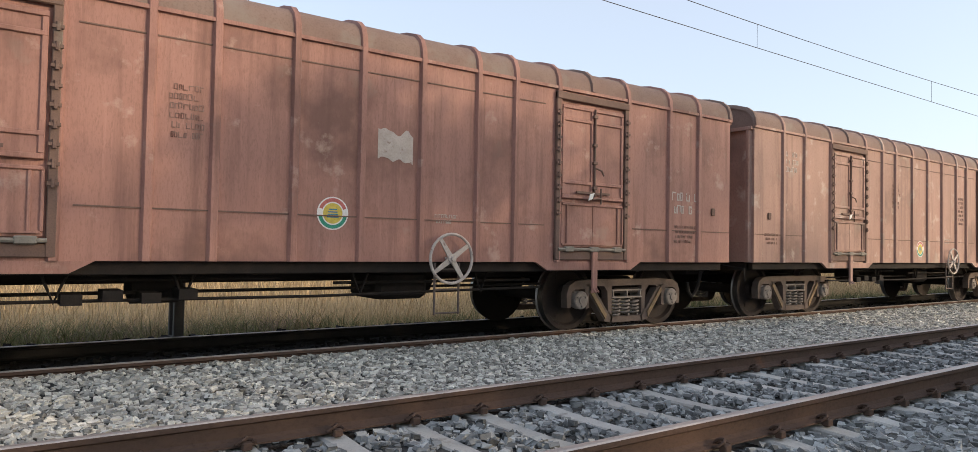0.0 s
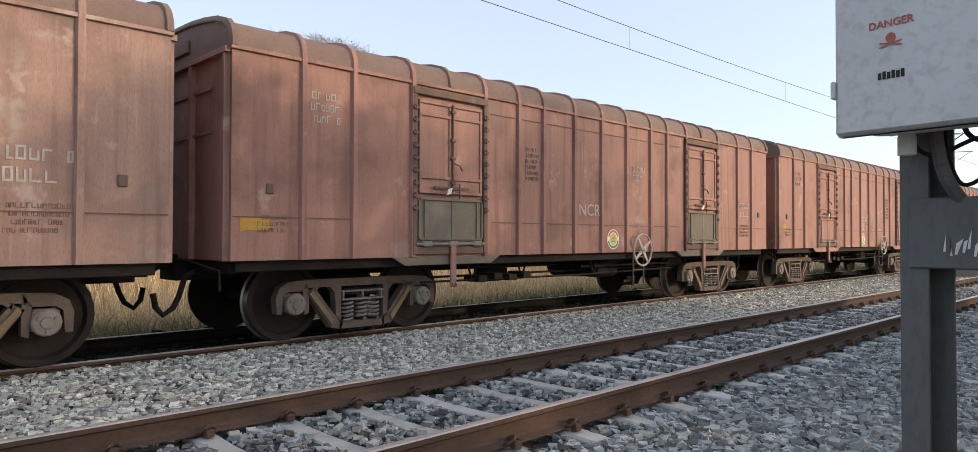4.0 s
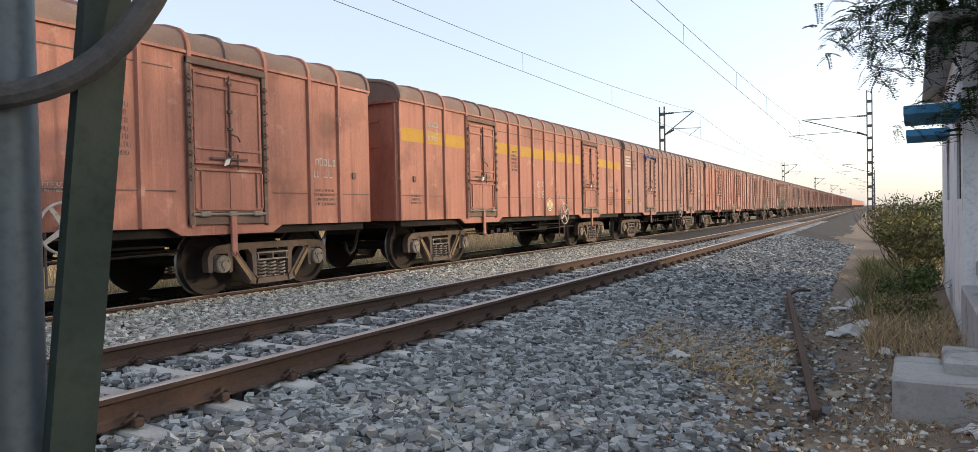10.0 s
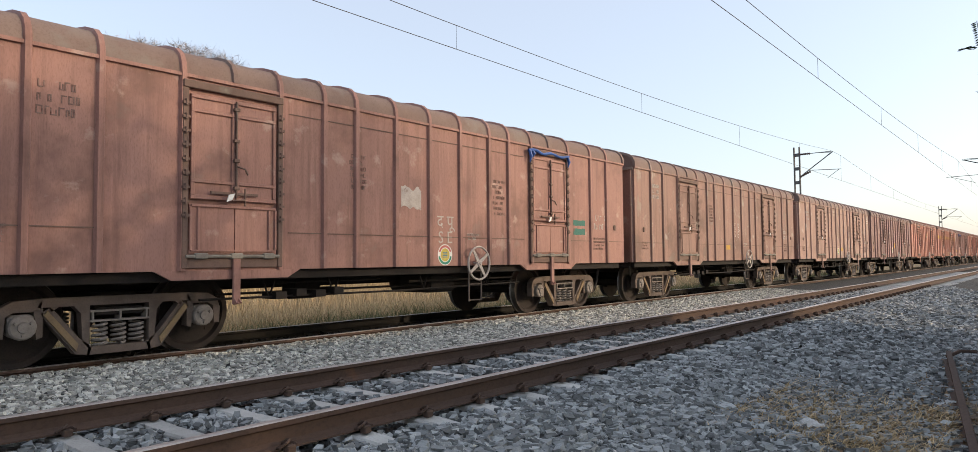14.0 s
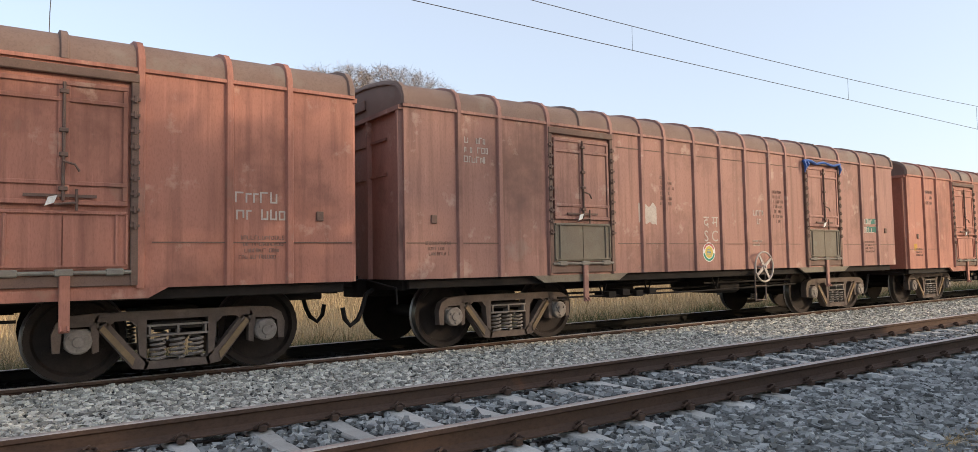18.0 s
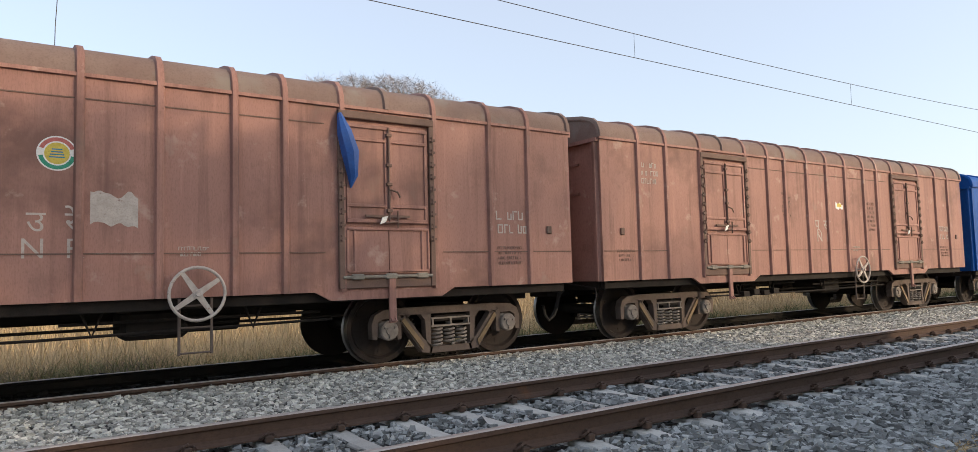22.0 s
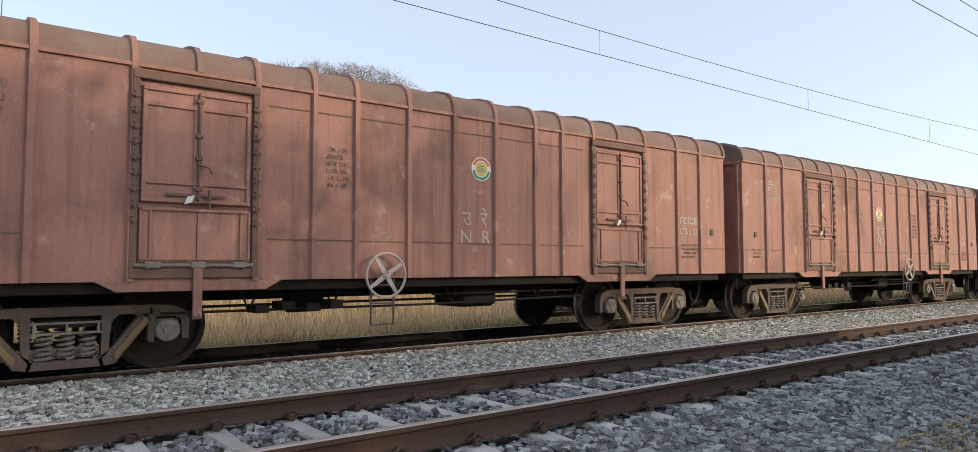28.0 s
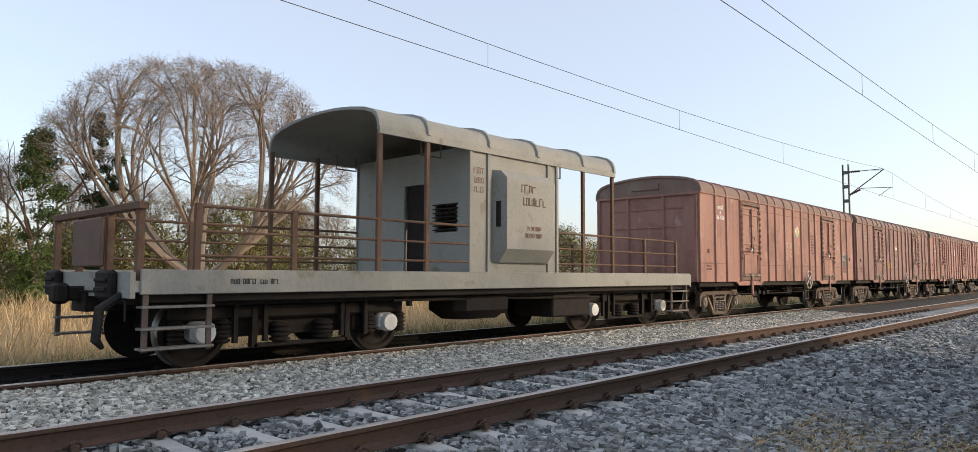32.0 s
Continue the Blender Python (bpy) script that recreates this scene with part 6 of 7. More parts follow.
def overhead(x, zc, supports, low, label):
    line = thing("overhead_line", label, "overhead wire")
    g = Geo()
    ys = [-70 + 5 * i for i in range(90)]
    g.tube([(x, y, zc) for y in ys[::6]], 0.0075, 5)
    part("contact_wire", g, WIRE, line)
    def cat(y):
        for a, b in zip(supports, supports[1:]):
            if a <= y <= b:
                u = (y - a) / (b - a)
                return low + (7.0 - low) * (2 * u - 1) ** 2
        return 7.0
    g = Geo()
    g.tube([(x, y, cat(y)) for y in [-70 + 2.5 * i for i in range(160)]], 0.0075, 5)
    part("catenary_wire", g, WIRE, line)
    y = -54.6
    while y < 120:
        g = Geo()
        g.tube([(x, y, zc), (x, y, cat(y))], 0.0045, 4)
        part("dropper", g, WIRE, line)
        y += 8.5
    return line


overhead(TX, 5.42, (-70, -20, 46, 111.8, 172, 238, 300, 380), 5.93, "overhead wires with droppers above the far track")
overhead(0.0, 5.60, (-70, -22, 55.6, 118, 180, 242, 305, 380), 6.13, "overhead wires with droppers above the near track")


# ---- hut, platform and steps ----
def hut():
    h = thing("trackside_hut", "whitewashed trackside hut with a dark door and blue ledges", "hut", at=Matrix.Translation((5.406, 9.925, 0.095)) @ Matrix.Rotation(radians(-2.36), 4, "Z") @ Matrix.Translation((-5.4, -10.0, 0.0)))
    x0, x1, y0, y1, zt, zb = 5.5, 10.2, 12.3, 19.6, 3.05, -0.85
    w = 0.23
    dx0, dx1, dz0, dz1 = 5.81, 6.84, 0.20, 2.17
    def holed(to, a0, a1, b0, b1, ha, hb, hc, hd):
        """A wall with one opening, as one closed shell; to() sets it upright."""
        o, q = [(a0, b0), (a1, b0), (a1, b1), (a0, b1)], [(ha, hc), (hb, hc), (hb, hd), (ha, hd)]
        v = [to(*p, d) for d in (0, w) for p in o + q]
        f = []
        for i in range(4):
            j = (i + 1) % 4
            f += [(i, j, 4 + j, 4 + i), (8 + j, 8 + i, 12 + i, 12 + j), (i, 8 + i, 8 + j, j), (4 + i, 4 + j, 12 + j, 12 + i)]
        return Geo().add(v, f)
    part("wall", holed(lambda a, b, d: (a, y0 + d, b), x0, x1, zb, zt, dx0, dx1, dz0, dz1), LIMEWASH, h, "whitewashed front wall with grime", 0)
    wins = ((12.8, 13.75), (16.2, 17.1))
    for (a, b), ya, yb in ((wins[0], y0 + w, 15.0), (wins[1], 15.0, y1)):
        part("wall", holed(lambda p, q, d: (x0 + d, p, q), ya, yb, zb, zt, a, b, 0.95, 2.0), LIMEWASH, h, "whitewashed side wall, peeling", 0)
    part("wall", Geo().box((x1 - w, y0 + w, zb), (x1, y1, zt)), LIMEWASH, h)
    part("wall", Geo().box((x0 + w, y1 - w, zb), (x1 - w, y1, zt)), LIMEWASH, h)
    g = Geo()
    g.box((x0 - 0.35, y0 - 0.35, zt), (x1 + 0.3, y1 + 0.3, zt + 0.12), chamfer=0.015)
    part("roof", g, STEP_CONC, h, "flat concrete roof slab")
    for a, b in wins:
        g = Geo()
        g.box((x0 - 0.62, a - 0.35, 2.03), (x0, b + 0.25, 2.15), chamfer=0.012)
        ob = part("window_ledge", g, BLUEWASH, h, "blue painted concrete ledge over a window")
        win = share("window", None, h, pose(0, 0, 0), "dark shuttered window")
        g = Geo()
        g.box((x0 + 0.08, a, 0.95), (x0 + 0.12, b, 2.0))
        part("shutter", g, DOOR_WOOD, win)
        for y in (a, (a + b) / 2 - 0.03, b - 0.06):
            g = Geo()
            g.box((x0 + 0.03, y, 0.95), (x0 + 0.09, y + 0.06, 2.0))
            part("window_frame", g, DOOR_WOOD, win)
    d = share("door", None, h, pose(0, 0, 0), "dark wooden double door, shut")
    g = Geo()
    g.box((dx0 + 0.06, y0 + 0.09, dz0 + 0.02), (dx0 + 0.30, y0 + 0.125, dz1 - 0.06), chamfer=0.004)
    part("door_leaf", g, DOOR_WOOD, d)
    g = Geo()
    g.box((dx0 + 0.305, y0 + 0.09, dz0 + 0.02), (dx1 - 0.06, y0 + 0.125, dz1 - 0.06), chamfer=0.004)
    part("door_leaf", g, DOOR_WOOD, d)
    g = Geo()
    for a, b in ((dx0, dx0 + 0.06), (dx1 - 0.06, dx1)):
        g.box((a, y0 + 0.04, dz0), (b, y0 + 0.14, dz1))
    g.box((dx0 + 0.06, y0 + 0.04, dz1 - 0.06), (dx1 - 0.06, y0 + 0.14, dz1))
    part("door_frame", g, mat("ochre_frame_wood", (0.30, 0.235, 0.13), (0.20, 0.15, 0.085), rough=0.8, scale=5, fine=40, bump=0.2), d, "weathered ochre door frame")
    for x in (6.06, 6.145):
        g = Geo()
        g.box((x, y0 + 0.07, dz0 + 0.03), (x + 0.022, y0 + 0.092, dz1 - 0.28))
        part("door_strip", g, STEP_CONC, d, "pale metal strip")
    g = Geo()
    g.lathe([(-0.05, 0.035), (-0.03, 0.04), (0, 0.03)], (6.72, y0 + 0.09, 1.16), "y", 12)
    part("padlock", g, YELLOW_MARK, d, "small brass padlock")
    g = Geo()
    g.box((6.69, y0 + 0.07, 1.20), (6.75, y0 + 0.1, 1.42), chamfer=0.006)
    g.box((6.60, y0 + 0.05, 1.25), (6.72, y0 + 0.08, 1.275), chamfer=0.006)
    part("hasp", g, GALV, d, "grey door bolt and handle")
    g = Geo()
    g.box((5.62, y0 - 0.18, 0.02), (7.5, y0, 0.20), chamfer=0.015)
    part("threshold", g, STEP_CONC, h, "worn threshold slab")
    # platform and steps
    g = Geo()
    g.box((5.47, 9.45, zb), (9.2, y0, -0.10), chamfer=0.02)
    part("platform", g, STEP_CONC, h, "cracked grey concrete platform")
    g = Geo()
    g.box((5.19, 8.72, zb), (6.45, 9.45, -0.36), chamfer=0.02)
    part("step", g, STEP_CONC, h, "worn concrete step")
    g = Geo()
    g.box((4.83, 8.40, zb), (5.56, 9.12, -0.47), chamfer=0.02)
    part("step", g, STEP_CONC, h, "worn concrete step")
    g = Geo()
    g.box((4.83, 9.12, zb), (5.19, 9.40, -0.47), chamfer=0.02)
    part("step", g, STEP_CONC, h)


hut()


# ---- plants ----
def blades(name, n, area, height, width, material, label, seed, lean=0.35, base=None, clump=0.0, cat="grass"):
    rng = np.random.RandomState(seed)
    (xa, xb), (ya, yb) = area
    x, y = rng.uniform(xa, xb, n), rng.uniform(ya, yb, n)
    if clump > 0:
        cx, cy = rng.uniform(xa, xb, max(2, n // 60)), rng.uniform(ya, yb, max(2, n // 60))
        i = rng.randint(0, len(cx), n)
        x, y = cx[i] + rng.normal(0, clump, n), cy[i] + rng.normal(0, clump, n)
        x = np.clip(x, xa, xb)
    z = np.array([ground_z(a, 0) for a in x]) if base is None else np.full(n, base)
    h = height * rng.uniform(0.45, 1.25, n)
    a = rng.uniform(0, 6.28, n)
    d = rng.normal(0, lean, (n, 2)) * h[:, None]
    wx, wy = np.cos(a) * width, np.sin(a) * width
    v0 = np.stack([x - wx, y - wy, z - 0.03], 1)
    v1 = np.stack([x + wx, y + wy, z - 0.03], 1)
    v2 = np.stack([x + wx * 0.7 + d[:, 0] * 0.4, y + wy * 0.7 + d[:, 1] * 0.4, z + h * 0.6], 1)
    v3 = np.stack([x - wx * 0.7 + d[:, 0] * 0.4, y - wy * 0.7 + d[:, 1] * 0.4, z + h * 0.6], 1)
    v4 = np.stack([x + d[:, 0], y + d[:, 1], z + h], 1)
    V = np.stack([v0, v1, v2, v3, v4], 1).reshape(-1, 3)
    o = 5 * np.arange(n)
    F = np.concatenate([np.stack([o, o + 1, o + 2], 1), np.stack([o, o + 2, o + 3], 1), np.stack([o + 3, o + 2, o + 4], 1)])
    return solo(name, raw_mesh(name, V, F, material), None, label, cat, kind="stuff")


blades("dry_grass", 17000, ((-15, -9.0), (-6, 46)), 0.62, 0.006, STRAW, "tall dry yellow grass beyond the far track", 11)
blades("dry_grass", 22000, ((-34, -14), (-8, 90)), 1.05, 0.012, STRAW, "tall dry straw-coloured grass in the field", 12)
blades("green_weeds", 24000, ((-11.0, -7.7), (-8, 60)), 0.44, 0.007, GREENISH, "low green weeds along the ballast edge", 13, 0.6, None, 0.32, "weeds")
blades("scrub", 5200, ((-11.5, -8.3), (-7, 4.5)), 0.55, 0.006, GREENISH, "dull green scrub and stalks at the field edge", 23, 0.7, None, 0.30, "scrub")
blades("scrub", 3600, ((-10.5, -8.2), (-7, 5)), 0.60, 0.004, TWIG, "grey dead stalks at the field edge", 24, 0.8, None, 0.25, "scrub")
blades("green_weeds", 2600, ((4.4, 5.4), (13, 24)), 0.35, 0.007, GREENISH, "green weeds beside the hut wall", 14, 0.6, None, 0.2, "weeds")
blades("dry_weeds", 2600, ((4.6, 5.5), (9.8, 18)), 0.30, 0.005, STRAW, "dry brown weeds beside the hut wall", 15, 0.8, None, 0.2, "weeds")
blades("dry_weeds", 2400, ((3.8, 5.4), (6, 24)), 0.07, 0.004, STRAW, "dead grass stubble on the path", 16, 0.9, None, 0.15, "weeds")
blades("dry_weeds", 5200, ((2.4, 3.8), (8.6, 10.8)), 0.06, 0.007, STRAW, "strewn straw on the slope", 18, 1.9, None, 0.28, "straw")
DEAD = mat("dead_stalks", (0.20, 0.145, 0.10), (0.30, 0.235, 0.16), rough=0.9, bump=0.0, per_island=0.4)


def leaf_cloud(rng, centres, radii, n, size, flat=0.8):
    """Small leaf quads scattered through a set of clumps."""
    c = np.array(centres)
    i = rng.randint(0, len(c), n)
    d = rng.normal(0, 1, (n, 3))
    d /= np.linalg.norm(d, axis=1)[:, None]
    p = c[i] + d * (np.array(radii)[i] * rng.rand(n) ** 0.45)[:, None] * np.array([1, 1, flat])
    a = rng.normal(0, 1, (n, 3))
    a /= np.linalg.norm(a, axis=1)[:, None]
    b = np.cross(a, rng.normal(0, 1, (n, 3)))
    b /= np.linalg.norm(b, axis=1)[:, None]
    s = size * rng.uniform(0.6, 1.4, n)[:, None]
    V = np.stack([p - a * s, p + b * s * 0.45, p + a * s, p - b * s * 0.45], 1).reshape(-1, 3)
    F = np.arange(4 * n).reshape(-1, 4)
    return V, F


def branch_tree(g, rng, p, d, r, length, depth, spread, up, tips, min_r=0.012):
    """Limbs that fork and thin out."""
    pts, rad = [p], [r]
    n = 4
    for i in range(n):
        d = (d + Vector((rng.gauss(0, 0.14), rng.gauss(0, 0.14), rng.gauss(0, 0.10) + up))).normalized()
        p = p + d * (length / n)
        pts.append(p)
        rad.append(max(r * (1 - 0.32 * (i + 1) / n), min_r))
    g.tube(pts, rad, 7 if r > 0.08 else (5 if r > 0.03 else 3), caps=False)
    if depth == 0:
        tips.append(p)
        return
    k = rng.choice((2, 3)) if depth > 1 else 3
    for _ in range(k):
        e = (d + Vector((rng.gauss(0, spread), rng.gauss(0, spread), rng.gauss(0, spread * 0.55)))).normalized()
        branch_tree(g, rng, p, e, rad[-1] * rng.uniform(0.62, 0.82), length * rng.uniform(0.62, 0.86), depth - 1, spread, up, tips, min_r)


def bare_tree(x, y, z, height, seed, label, r=0.45, depth=6, spread=0.62, lean=(0, 0), flat=0.72, wide=1.0):
    rng = random.Random(seed)
    t = thing("bare_tree", label, "tree", at=pose(x, y, z))
    g = Geo()
    tips = []
    trunk = height * 0.16
    pts = [Vector((0, 0, -0.3)), Vector((0, 0, trunk * 0.5)), Vector((lean[0], lean[1], trunk))]
    g.tube(pts, [r * 1.25, r, r * 0.92], 10)
    part("trunk", g, BARK_PALE, t, "pale stout trunk")
    g = Geo()
    for k in range(5):
        a = 2 * math.pi * k / 5 + rng.uniform(-.4, .4)
        d = Vector((math.cos(a) * 0.75, math.sin(a) * 0.95, 0.85)).normalized()
        branch_tree(g, rng, pts[-1], d, r * 0.55, height * 0.30, depth, spread, 0.045, tips, 0.016)
    g.v = [(p[0], p[1] * wide, trunk + (p[2] - trunk) * flat) for p in g.v]
    tips = [Vector((p.x, p.y * wide, trunk + (p.z - trunk) * flat)) for p in tips]
    part("crown", g, BARK_PALE, t, "wide crown of leafless branches")
    # fine twigs at the ends
    nr = np.random.RandomState(seed)
    T = np.array([tuple(p) for p in tips])
    n = len(T) * 13
    o = T[nr.randint(0, len(T), n)]
    d = nr.normal(0, 1, (n, 3))
    d[:, 2] = np.abs(d[:, 2]) * 0.6
    d *= (0.55 * nr.uniform(0.4, 1.2, n) / np.linalg.norm(d, axis=1))[:, None]
    s = np.cross(d, nr.normal(0, 1, (n, 3)))
    s *= (0.013 / np.linalg.norm(s, axis=1))[:, None]
    V = np.stack([o - s, o + s, o + d], 1).reshape(-1, 3)
    ob = new("twig_haze", raw_mesh("twig_haze", V, np.arange(3 * n).reshape(-1, 3), TWIG))
    ob.parent = t
    tagged(ob, "haze of fine bare twigs", kind="stuff")
    return t


def umbrella_tree(x, y, z, top, radius, seed, label, r=0.55, n=1500):
    """A tree whose limbs divide again and again to reach a wide flat crown."""
    rng = np.random.RandomState(seed)
    t = thing("bare_tree", label, "tree", at=pose(x, y, z))
    a, q = rng.uniform(0, 6.28, n), np.sqrt(rng.uniform(0.0, 1.0, n))
    dome = top * (0.42 + 0.58 * np.sqrt(np.clip(1 - (q * 0.98) ** 2, 0, 1)))
    depth = rng.rand(n) ** 2.2 * 0.22
    T = np.stack([np.cos(a) * q * radius, np.sin(a) * q * radius, dome * (1 - depth) + 0.5 * np.sin(3 * a) * q], 1)
    fork = Vector((0.1, 0.0, top * 0.10))
    g = Geo()
    g.tube([Vector((0, 0, -0.4)), Vector((0.05, 0, top * 0.06)), fork], [r * 1.4, r * 1.05, r], 12)
    part("trunk", g, BARK_PALE, t, "pale stout trunk")
    limbs, fine = Geo(), []

    def grow(p, d, pts, gauge):
        m = len(pts)
        c = Vector(pts.mean(0))
        if m <= 2:
            for e in pts:
                fine.append((p, d, Vector(e)))
            return
        gap = (c - p).length
        step = gap * (0.24 if m > 120 else 0.38)
        nd = ((c - p).normalized() * 0.75 + d * 0.55 + Vector(rng.normal(0, 0.10, 3))).normalized()
        mid = p + (d * 0.6 + nd * 0.4).normalized() * step * 0.5 + Vector(rng.normal(0, 0.03, 3)) * step
        e = mid + nd * step * 0.5
        r1 = max(0.013, 0.0125 * m ** 0.5)
        limbs.tube([p, mid, e], [gauge, (gauge + r1) / 2, r1], 8 if m > 120 else (5 if m > 20 else 3), caps=False)
        k = 5 if m == n else (3 if rng.rand() < 0.25 else 2)
        seeds = pts[rng.choice(m, k, replace=False)]
        for _ in range(5):
            own = np.argmin(((pts[:, None] - seeds[None]) ** 2).sum(-1), 1)
            seeds = np.array([pts[own == i].mean(0) if (own == i).any() else seeds[i] for i in range(k)])
        for i in range(k):
            if (own == i).any():
                grow(e, nd, pts[own == i], r1)
    # the main limbs start at one fork
    lim = np.arctan2(T[:, 1], T[:, 0])
    for i in range(6):
        sel = T[(((lim + math.pi) / (2 * math.pi) * 6).astype(int) % 6) == i]
        c = Vector(sel.mean(0))
        grow(fork, Vector((c.x, c.y, 2.7)).normalized(), sel, r * 0.45)
    for p, d, e in fine:
        limbs.tube([p, p.lerp(e, 0.5) + d * 0.15, e], [0.016, 0.013, 0.008], 3, caps=False)
    part("crown", limbs, BARK_PALE, t, "wide umbrella crown of leafless branches")
    E = np.array([tuple(f[2]) for f in fine])
    m = len(E) * 26
    o = E[rng.randint(0, len(E), m)] + rng.normal(0, 0.16, (m, 3))
    d = rng.normal(0, 1, (m, 3))
    d[:, 2] = np.abs(d[:, 2]) * 0.8
    d *= (0.5 * rng.uniform(0.4, 1.2, m) / np.linalg.norm(d, axis=1))[:, None]
    s = np.cross(d, rng.normal(0, 1, (m, 3)))
    s *= (0.009 / np.linalg.norm(s, axis=1))[:, None]
    ob = new("twig_haze", raw_mesh("twig_haze", np.stack([o - s, o + s, o + d], 1).reshape(-1, 3), np.arange(3 * m).reshape(-1, 3), TWIG))
    ob.parent = t
    tagged(ob, "haze of fine bare twigs", kind="stuff")
    return t


def leafy_tree(x, y, z, height, width, seed, label, leaf, n=9000, size=0.10, r=0.18, name="leafy_tree", low=0.25, crown=16):
    rng = random.Random(seed)
    nr = np.random.RandomState(seed)
    t = thing(name, label, "tree", at=pose(x, y, z))
    g = Geo()
    tips = []
    g.tube([(0, 0, -0.3), (rng.gauss(0, .1), rng.gauss(0, .1), height * 0.2), (rng.gauss(0, .2), rng.gauss(0, .2), height * 0.38)], [r * 1.2, r, r * 0.8], 9)
    top = Vector(g.v[-1])
    part("trunk", g, BARK, t)
    g = Geo()
    for k in range(4):
        a = 1.57 * k + rng.uniform(-.5, .5)
        branch_tree(g, rng, top, Vector((math.cos(a) * 0.7, math.sin(a) * 0.7, 0.7)).normalized(), r * 0.5, height * 0.24, 2, 0.5, 0.05, tips)
    part("branching", g, BARK, t)
    cs, rs = [], []
    for k in range(crown):
        u = rng.random()
        a = rng.uniform(0, 6.28)
        zz = height * (low + (0.97 - low) * u)
        q = width * 0.5 * math.sqrt(max(0.05, 1 - (2 * u - 0.85) ** 2)) * rng.uniform(0.25, 0.95)
        cs.append((q * math.cos(a), q * math.sin(a), zz))
        rs.append(width * rng.uniform(0.13, 0.26))
    V, F = leaf_cloud(nr, cs, rs, n, size)
    ob = new("crown", raw_mesh("crown", V, F, leaf))
    ob.parent = t
    tagged(ob, "uneven crown of small leaves")
    return t


umbrella_tree(-32, 19.7, -0.8, 13.05, 7.9, 4, "large spreading leafless tree with pale branches beyond the field")
for i, (x, y, hh, rr) in enumerate(((-43, 8.5, 11.0, 5.5), (-46, 15.0, 9.0, 5.0), (-36, 4.0, 10.5, 4.5), (-45, 22.0, 8.0, 5.5), (-44, 29.0, 8.5, 5.0), (-48, 36.0, 8.0, 5.0))):
    umbrella_tree(x, y, -0.8, hh, rr, 9 + i, "leafless grey tree at the field's edge", 0.28, 420)
leafy_tree(-33.5, 12.4, -0.8, 8.9, 2.6, 21, "slim creeper-covered green tree", LEAF_MID, 13000, 0.075, 0.14, "creeper_tree", 0.03, 50)
leafy_tree(-33.5, 15.2, -0.8, 10.2, 1.9, 22, "slim dark creeper-covered tree", LEAF_DARK, 10000, 0.075, 0.14, "creeper_tree", 0.12, 40)
for i, (x, y, hh, ww, m) in enumerate(((-40, 26, 6.5, 9, LEAF_OLIVE), (-38, 38, 6.8, 9, LEAF_OLIVE), (-36, 49, 7.0, 8, LEAF_MID), (-37, 59, 6.0, 9, LEAF_OLIVE), (-39, 72, 6.0, 10, LEAF_MID), (-42, 5, 5.0, 8, LEAF_OLIVE), (-41, -4, 6, 9, LEAF_OLIVE), (-40, 90, 7, 12, LEAF_MID), (-44, 115, 7, 14, LEAF_OLIVE), (-48, 150, 8, 16, LEAF_OLIVE), (-38, 16, 3.6, 7, LEAF_OLIVE), (-33, 2.5, 7.0, 5.5, LEAF_OLIVE), (-36, -3, 8.0, 7, LEAF_OLIVE), (-31, -8, 7.0, 6, LEAF_OLIVE), (-41, 11, 4.5, 8, LEAF_OLIVE), (-43, 20, 5.5, 9, LEAF_OLIVE), (-44, 32, 7, 9, LEAF_OLIVE))):
    leafy_tree(x, y, -0.8, hh, ww, 40 + i, "olive green bushy tree at the field's edge", m, 15000, 0.095, 0.15, "bushy_tree", 0.08, 30)


def thicket():
    """Scrub along the far edge of the field."""
    rng = random.Random(88)
    nr = np.random.RandomState(88)
    cs, rs = [], []
    for k in range(190):
        y = rng.uniform(-22, 130)
        hh = rng.uniform(3.0, 6.4) * (0.8 + 0.35 * math.sin(y * 0.35))
        for _ in range(3):
            cs.append((rng.uniform(-53, -45), y + rng.gauss(0, 0.8), -0.6 + hh * rng.uniform(0.15, 1.0)))
            rs.append(rng.uniform(0.7, 1.5))
    V, F = leaf_cloud(nr, cs, rs, 60000, 0.12)
    solo("thicket", raw_mesh("thicket", V, F, mat("scrub_leaf", (0.21, 0.18, 0.125), (0.16, 0.155, 0.085), rough=0.8, scale=0.3, fine=12, bump=0.0, per_island=0.5)), None, "dense olive-brown scrub along the field's far edge", "scrub", kind="stuff")


thicket()


# the tree over the hut, and unseen neighbours behind the path that break the sun
def spray_mesh(seed):
    """Feathery leaf sprays: leaflets in pairs along a stalk."""
    rng = random.Random(seed)
    g = Geo()
    L = 0.26
    for i in range(11):
        t = (i + 1) / 11
        y, z = L * t, -0.10 * t * t
        for s in (-1, 1):
            w = 0.066 * (1 - 0.35 * t)
            a = Vector((0, y, z))
            d = Vector((s * w, 0.018, rng.uniform(-0.012, 0.008)))
            n = Vector((0, 0.015, 0.002))
            g.add([a - n * 0.3, a + d * 0.5 - n, a + d, a + d * 0.5 + n], [(0, 1, 2, 3)])
    g.tube([(0, 0, 0), (0, L * 0.5, -0.03), (0, L, -0.10)], [0.004, 0.003, 0.001], 3)
    return g


